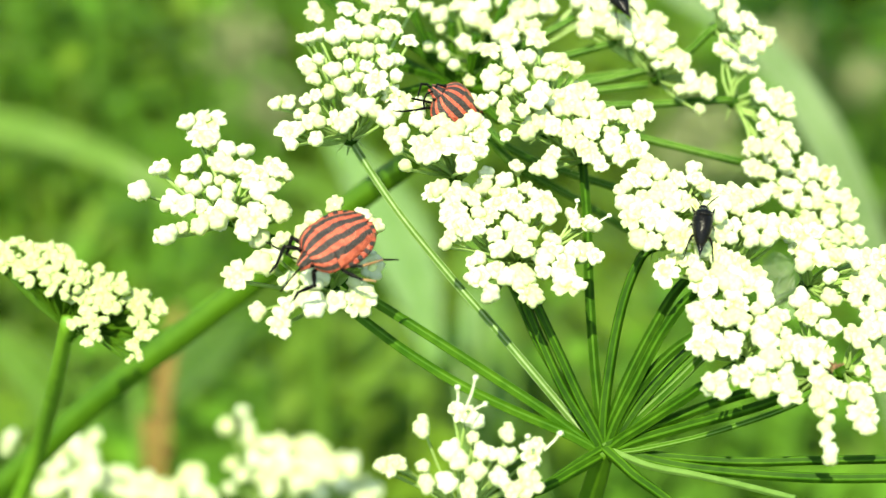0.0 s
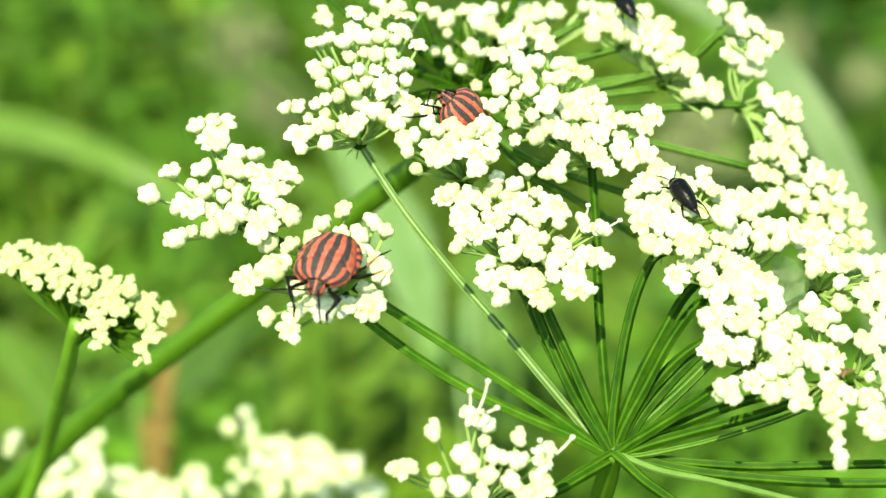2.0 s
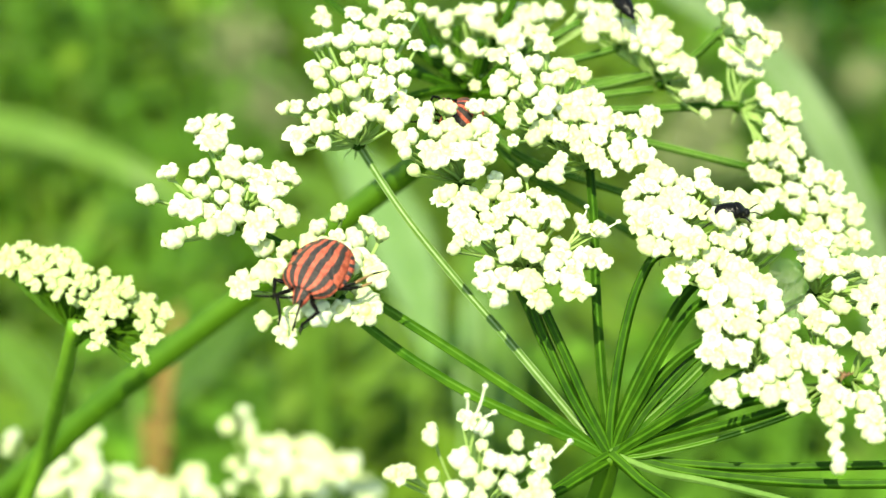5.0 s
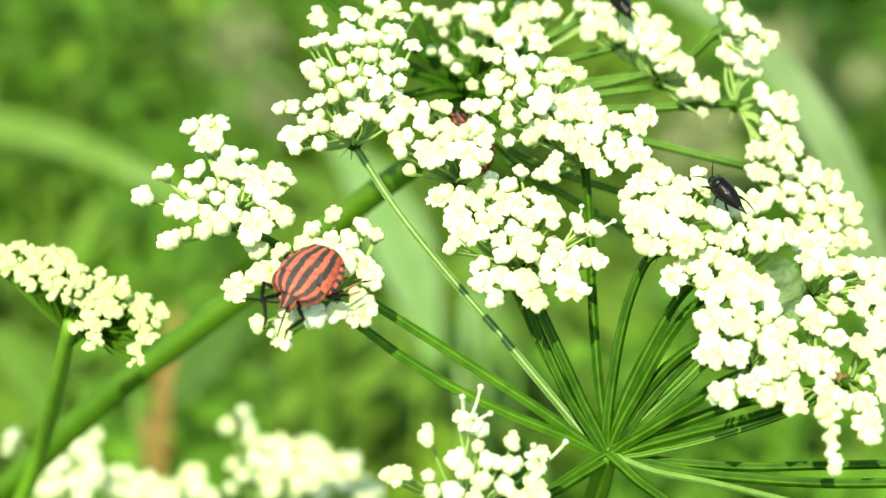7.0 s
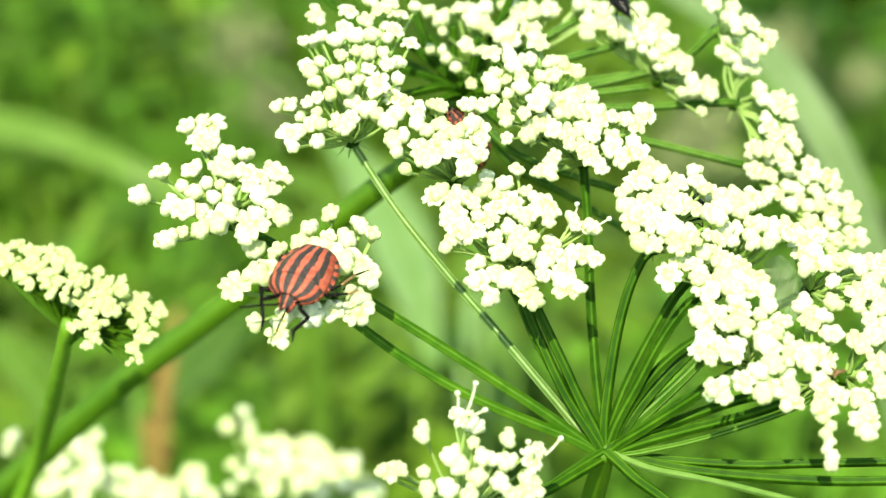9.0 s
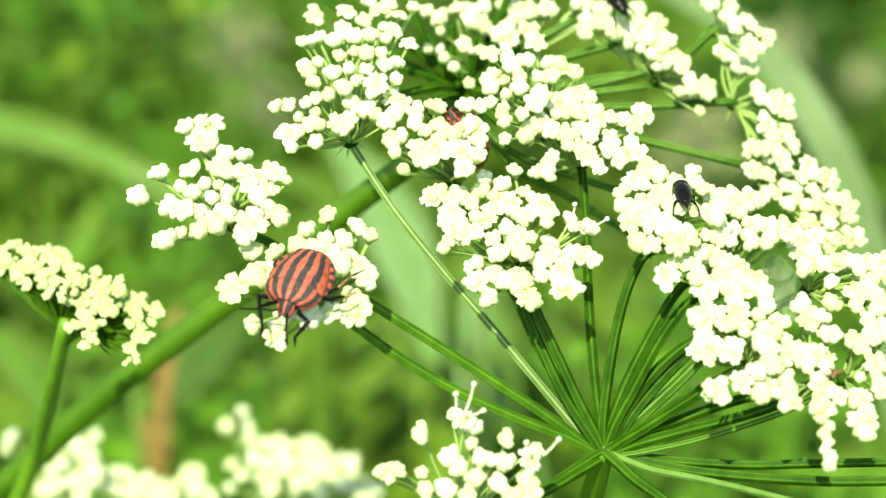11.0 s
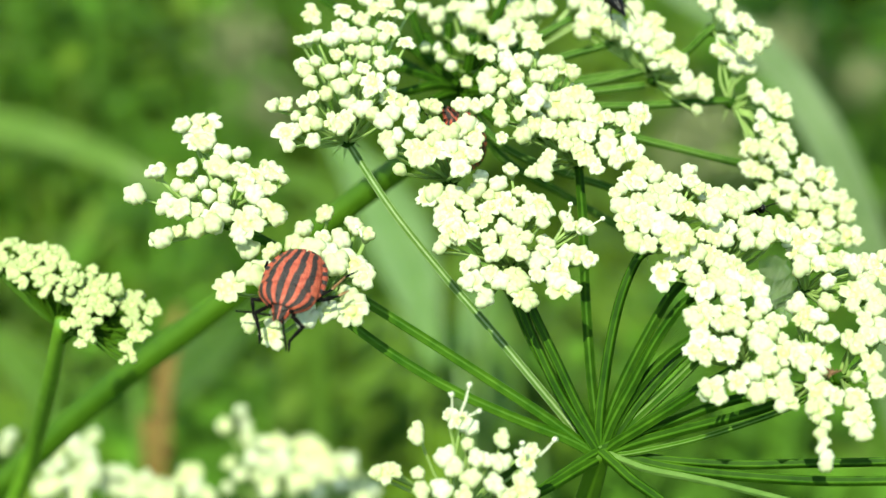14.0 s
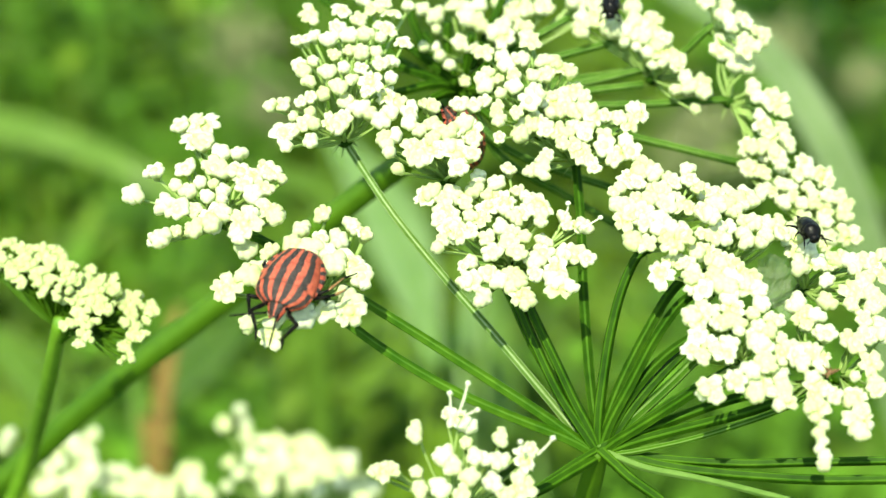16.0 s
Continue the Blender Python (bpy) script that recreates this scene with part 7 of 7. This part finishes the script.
    walk(bug_walking, [(0, pose(-0.01203, 0.16932, 0.90204, -18.2, -23.1, 130.0)), (0.3, pose(-0.01240, 0.16888, 0.90138, -18.9, -16.4, 140.6)), (0.5, pose(-0.01271, 0.16882, 0.90138, -17.8, -12.1, 146.9)), (0.7, pose(-0.01333, 0.16875, 0.90105, -26.0, -14.0, 153.7)), (0.9, pose(-0.01373, 0.16852, 0.90065, -26.3, -13.3, 155.0)), (1, pose(-0.01391, 0.16854, 0.90069, -26.6, -12.7, 156.3)), (1.2, pose(-0.01420, 0.16853, 0.90069, -26.2, -11.0, 158.9)), (1.5, pose(-0.01324, 0.16811, 0.90025, -16.8, -4.9, 164.3)), (1.8, pose(-0.01321, 0.16800, 0.90025, -11.8, -3.1, 165.3)), (2, pose(-0.01274, 0.16787, 0.89994, -13.9, -3.8, 164.9)), (2.5, pose(-0.01370, 0.16770, 0.89964, -12.8, -6.6, 153.1)), (3, pose(-0.01370, 0.16765, 0.89938, -17.4, -9.6, 151.9)), (3.5, pose(-0.01373, 0.16767, 0.89944, -17.2, -9.4, 152.3)), (4, pose(-0.01358, 0.16756, 0.89927, -17.1, -8.2, 155.2)), (6.3, pose(-0.01478, 0.16748, 0.89908, -18.2, -8.9, 154.8)), (6.5, pose(-0.01495, 0.16743, 0.89900, -18.0, -9.2, 153.9)), (7, pose(-0.01497, 0.16722, 0.89864, -17.6, -9.9, 151.6)), (7.5, pose(-0.01494, 0.16716, 0.89855, -17.4, -9.1, 153.2)), (8, pose(-0.01522, 0.16714, 0.89852, -17.3, -8.4, 154.9)), (8.5, pose(-0.01534, 0.16720, 0.89863, -17.3, -7.9, 156.2)), (9, pose(-0.01540, 0.16719, 0.89863, -17.4, -7.5, 157.5)), (11.5, pose(-0.01583, 0.16691, 0.89810, -19.2, -6.4, 162.4)), (12, pose(-0.01559, 0.16690, 0.89806, -19.7, -6.1, 163.5)), (12.5, pose(-0.01571, 0.16685, 0.89797, -20.2, -5.8, 164.7)), (13, pose(-0.01592, 0.16684, 0.89792, -21.2, -6.2, 164.5)), (13.5, pose(-0.01625, 0.16685, 0.89791, -22.3, -6.6, 164.3)), (14, pose(-0.01652, 0.16693, 0.89802, -23.3, -7.0, 164.2)), (14.5, pose(-0.01655, 0.16688, 0.89791, -24.4, -7.5, 164.0)), (15, pose(-0.01658, 0.16691, 0.89799, -23.3, -7.4, 163.3)), (15.5, pose(-0.01673, 0.16694, 0.89807, -22.3, -7.4, 162.6)), (16, pose(-0.01682, 0.16698, 0.89815, -21.3, -7.3, 161.9))])
    walk(bug_hiding, [(0, pose(0.00070, 0.19018, 0.90903, 64.8, -30.7, 47.4)), (0.5, pose(0.00070, 0.19012, 0.90893, 64.8, -30.8, 47.4)), (1, pose(0.00070, 0.19013, 0.90894, 64.8, -30.9, 47.5)), (1.5, pose(0.00084, 0.19003, 0.90877, 64.8, -30.9, 47.5)), (2, pose(0.00183, 0.18986, 0.90848, 64.8, -31.0, 47.5)), (2.5, pose(0.00188, 0.18976, 0.90828, 64.6, -31.4, 47.8)), (3, pose(0.00204, 0.18972, 0.90821, 64.5, -31.9, 47.9)), (3.5, pose(0.00162, 0.18968, 0.90815, 64.5, -31.9, 47.9)), (4, pose(0.00153, 0.18971, 0.90821, 64.5, -31.9, 48.0)), (4.2, pose(0.00134, 0.18973, 0.90824, 64.5, -31.9, 48.0)), (6.3, pose(0.00247, 0.19746, 0.90163, 72.1, -16.2, 36.8)), (6.5, pose(0.00236, 0.19747, 0.90164, 72.0, -16.3, 36.8)), (7, pose(0.00270, 0.19742, 0.90154, 72.0, -16.7, 37.0)), (7.5, pose(0.00276, 0.19743, 0.90156, 72.0, -17.1, 37.1)), (8, pose(0.00255, 0.19741, 0.90152, 71.9, -17.5, 37.2)), (8.5, pose(0.00233, 0.19752, 0.90173, 71.9, -17.8, 37.4)), (9, pose(0.00212, 0.19760, 0.90187, 71.9, -18.2, 37.5)), (11.5, pose(0.00194, 0.19763, 0.90192, 71.9, -18.1, 37.5)), (12, pose(0.00224, 0.19750, 0.90169, 71.9, -18.1, 37.5)), (12.5, pose(0.00240, 0.19751, 0.90170, 71.9, -18.1, 37.5)), (13, pose(0.00221, 0.19751, 0.90171, 71.9, -18.0, 37.4)), (13.5, pose(0.00188, 0.19759, 0.90184, 71.9, -18.0, 37.4)), (14, pose(0.00155, 0.19770, 0.90204, 71.9, -18.0, 37.4)), (14.5, pose(0.00157, 0.19771, 0.90205, 71.9, -17.9, 37.4)), (15, pose(0.00159, 0.19771, 0.90206, 71.9, -17.9, 37.4)), (15.5, pose(0.00154, 0.19772, 0.90207, 71.9, -17.9, 37.4)), (16, pose(0.00142, 0.19773, 0.90208, 71.9, -17.9, 37.4))])
    walk(beetle_walking, [(0, pose(0.02886, 0.17327, 0.90214, 39.1, 4.9, -6.0)), (0.3, pose(0.02954, 0.17578, 0.90304, 0.3, 0.1, -19.7)), (0.35, pose(0.02949, 0.17626, 0.90325, 3.7, 1.4, 40.3)), (0.4, pose(0.02944, 0.17675, 0.90345, 7.2, 2.6, 100.2)), (0.45, pose(0.02939, 0.17723, 0.90365, 10.7, 3.9, 160.2)), (0.6, pose(0.02957, 0.17595, 0.90305, -13.1, -14.7, 132.4)), (0.9, pose(0.02873, 0.17658, 0.90331, -1.0, -6.8, 98.4)), (0.95, pose(0.02807, 0.17595, 0.90308, 3.0, -4.8, 60.1)), (1, pose(0.02740, 0.17531, 0.90284, 7.1, -2.8, 21.8)), (1.2, pose(0.02739, 0.17612, 0.90312, 14.6, -3.0, 11.2)), (1.5, pose(0.02817, 0.17677, 0.90336, 12.9, 3.6, -15.4)), (1.8, pose(0.02768, 0.17676, 0.90336, 13.0, -0.6, 2.5)), (2.1, pose(0.02734, 0.17779, 0.90375, 26.6, -15.7, 28.4)), (2.4, pose(0.02731, 0.17753, 0.90365, 28.3, -15.6, 26.5)), (2.7, pose(0.02695, 0.17825, 0.90397, 37.5, -20.1, 24.2)), (3, pose(0.02651, 0.17955, 0.90277, -3.7, 1.8, 25.7)), (3.1, pose(0.02616, 0.18070, 0.90217, 0.7, 2.0, 72.5)), (3.2, pose(0.02581, 0.18185, 0.90157, 5.0, 2.2, 119.3)), (3.3, pose(0.02546, 0.18300, 0.90097, 9.4, 2.4, 166.1)), (3.6, pose(0.02634, 0.18205, 0.90040, 5.0, -0.8, 189.1)), (3.9, pose(0.02751, 0.18067, 0.90098, 10.7, -3.7, 198.7)), (4.2, pose(0.03136, 0.17781, 0.90023, 9.5, -4.4, 204.7)), (4.9, pose(0.03202, 0.17675, 0.90134, 7.8, -3.2, 260.0)), (5.6, pose(0.03268, 0.17620, 0.90216, 6.2, -2.0, 315.3)), (6.3, pose(0.03335, 0.17565, 0.90298, 4.6, -0.9, 370.7)), (6.5, pose(0.03329, 0.17582, 0.90301, 23.7, -14.7, 390.1)), (6.7, pose(0.03186, 0.17770, 0.90372, 28.0, -20.7, 393.6)), (7, pose(0.03215, 0.17796, 0.90382, 26.9, -19.2, 392.9)), (7.3, pose(0.03056, 0.18040, 0.90287, 1.9, -6.6, 433.5)), (7.6, pose(0.03012, 0.18128, 0.90163, -8.9, -12.6, 485.7)), (7.9, pose(0.03020, 0.18183, 0.90185, -14.5, -24.5, 482.0)), (8.3, pose(0.02912, 0.18201, 0.90121, -30.6, -12.2, 520.3)), (8.7, pose(0.02933, 0.18130, 0.89981, -10.8, -2.7, 526.1)), (9.2, pose(0.02928, 0.18151, 0.89991, -5.4, -1.3, 526.8)), (9.9, pose(0.02855, 0.18022, 0.90118, -2.9, -0.7, 466.9)), (10.6, pose(0.02782, 0.17894, 0.90245, -0.4, -0.1, 406.9)), (11.3, pose(0.02709, 0.17765, 0.90373, 2.1, 0.5, 347.0)), (11.5, pose(0.02710, 0.17864, 0.90407, 7.8, 1.0, 352.7)), (11.6, pose(0.02751, 0.17858, 0.90404, 10.1, 2.8, 344.4)), (11.9, pose(0.02824, 0.17921, 0.90427, 19.5, 10.4, 333.1)), (12.2, pose(0.02846, 0.17901, 0.90419, 15.7, 8.0, 333.5)), (12.5, pose(0.02829, 0.17978, 0.90399, 16.5, 8.2, 334.3)), (12.8, pose(0.02924, 0.18073, 0.90290, -4.6, -3.4, 323.5)), (12.9, pose(0.02952, 0.18204, 0.90215, -3.2, 1.6, 288.6)), (13, pose(0.02979, 0.18336, 0.90140, -1.9, 6.6, 253.7)), (13.3, pose(0.03138, 0.18504, 0.90066, -2.9, 6.2, 244.6)), (13.6, pose(0.03272, 0.18489, 0.90010, -2.9, 6.2, 244.7)), (13.9, pose(0.03485, 0.18352, 0.89941, -2.3, 6.5, 250.0)), (14.2, pose(0.03502, 0.18216, 0.89991, -2.3, 6.5, 246.0)), (14.5, pose(0.03666, 0.17948, 0.90081, 0.0, -0.0, 222.0)), (14.8, pose(0.03768, 0.17677, 0.90191, 10.1, -3.2, 220.0)), (15.1, pose(0.03896, 0.17691, 0.90141, 7.3, -0.8, 215.0)), (15.4, pose(0.04006, 0.17668, 0.90111, 6.3, -0.1, 209.0)), (15.7, pose(0.04100, 0.17577, 0.90076, 3.7, 0.6, 202.0)), (16, pose(0.04118, 0.17509, 0.90052, 5.0, 1.4, 190.0))])
    walk(beetle_above, [(0, pose(0.02243, 0.21101, 0.91348, 19.1, -7.0, 19.5)), (0.5, pose(0.02259, 0.21091, 0.91331, 19.1, -7.0, 19.5)), (1, pose(0.02243, 0.21096, 0.91339, 19.0, -7.1, 19.6)), (1.5, pose(0.02264, 0.21094, 0.91336, 19.0, -7.1, 19.6)), (2, pose(0.02327, 0.21074, 0.91302, 19.1, -7.0, 19.5)), (2.5, pose(0.02340, 0.21066, 0.91288, 19.1, -7.0, 19.6)), (3, pose(0.02346, 0.21069, 0.91293, 19.1, -7.0, 19.6)), (3.5, pose(0.02345, 0.21062, 0.91281, 19.0, -7.1, 19.6)), (4, pose(0.02339, 0.21065, 0.91286, 19.0, -7.1, 19.6)), (6.5, pose(0.02253, 0.21089, 0.91326, 19.0, -7.1, 19.8)), (7, pose(0.02266, 0.21083, 0.91317, 19.0, -7.1, 19.8)), (7.5, pose(0.02272, 0.21079, 0.91309, 19.0, -7.1, 19.8)), (8, pose(0.02268, 0.21079, 0.91310, 19.0, -7.1, 19.8)), (8.5, pose(0.02263, 0.21084, 0.91319, 19.0, -7.2, 19.9)), (9, pose(0.02247, 0.21093, 0.91334, 19.0, -7.2, 19.9)), (11.5, pose(0.02215, 0.21098, 0.91344, 19.0, -7.2, 20.0)), (12, pose(0.02240, 0.21089, 0.91328, 19.0, -7.2, 20.0)), (12.5, pose(0.02254, 0.21083, 0.91316, 19.0, -7.2, 20.0)), (13, pose(0.02231, 0.21090, 0.91329, 19.0, -7.2, 20.1)), (13.5, pose(0.02194, 0.21100, 0.91346, 19.0, -7.2, 20.1)), (14, pose(0.02176, 0.21108, 0.91359, 19.0, -7.2, 20.1)), (14.1, pose(0.02175, 0.21108, 0.91361, 19.0, -7.2, 20.1)), (14.3, pose(0.02156, 0.21113, 0.91369, 7.8, -13.6, 60.0)), (14.5, pose(0.02136, 0.21117, 0.91376, -3.4, -20.0, 99.8)), (14.65, pose(0.02141, 0.21116, 0.91375, -11.6, -12.0, 134.4)), (14.8, pose(0.02147, 0.21116, 0.91373, -19.9, -4.0, 169.0)), (15, pose(0.02147, 0.21114, 0.91371, -19.9, -3.7, 170.0)), (15.5, pose(0.02132, 0.21112, 0.91367, -20.1, -2.9, 172.2)), (16, pose(0.02132, 0.21108, 0.91361, -20.2, -2.1, 174.3))])
    # steps: the legs swing to and fro in two sets of three while the bug turns
    for k, leg in enumerate(bug_legs):
        root, side = leg.location.copy(), (-1 if k in (0, 3, 4) else 1)
        swing = [(0, 8), (0.3, -9), (0.6, 9), (0.9, -8), (1.2, 8), (1.5, -6), (2.0, 4), (2.5, -4), (3.0, 3), (4.0, 0), (6.5, -3), (8.0, 2), (11.5, 5), (12.5, -3), (14.0, 2), (16.0, 0)]
        walk(leg, [(t, pose(*root, 0, 0, side * a)) for t, a in swing])
    for k, feeler in enumerate(bug_feelers):
        root = feeler.location.copy()
        sweep = [(0, 0), (1.0, 14), (2.0, -10), (3.0, 8), (4.0, -6), (6.5, 10), (7.5, -12), (9.0, 8), (11.5, -10), (12.5, 12), (14.0, -14), (16.0, 4)]
        walk(feeler, [(t, pose(*root, a * 0.6, 0, a * (1 if k else -1))) for t, a in sweep])


motions()
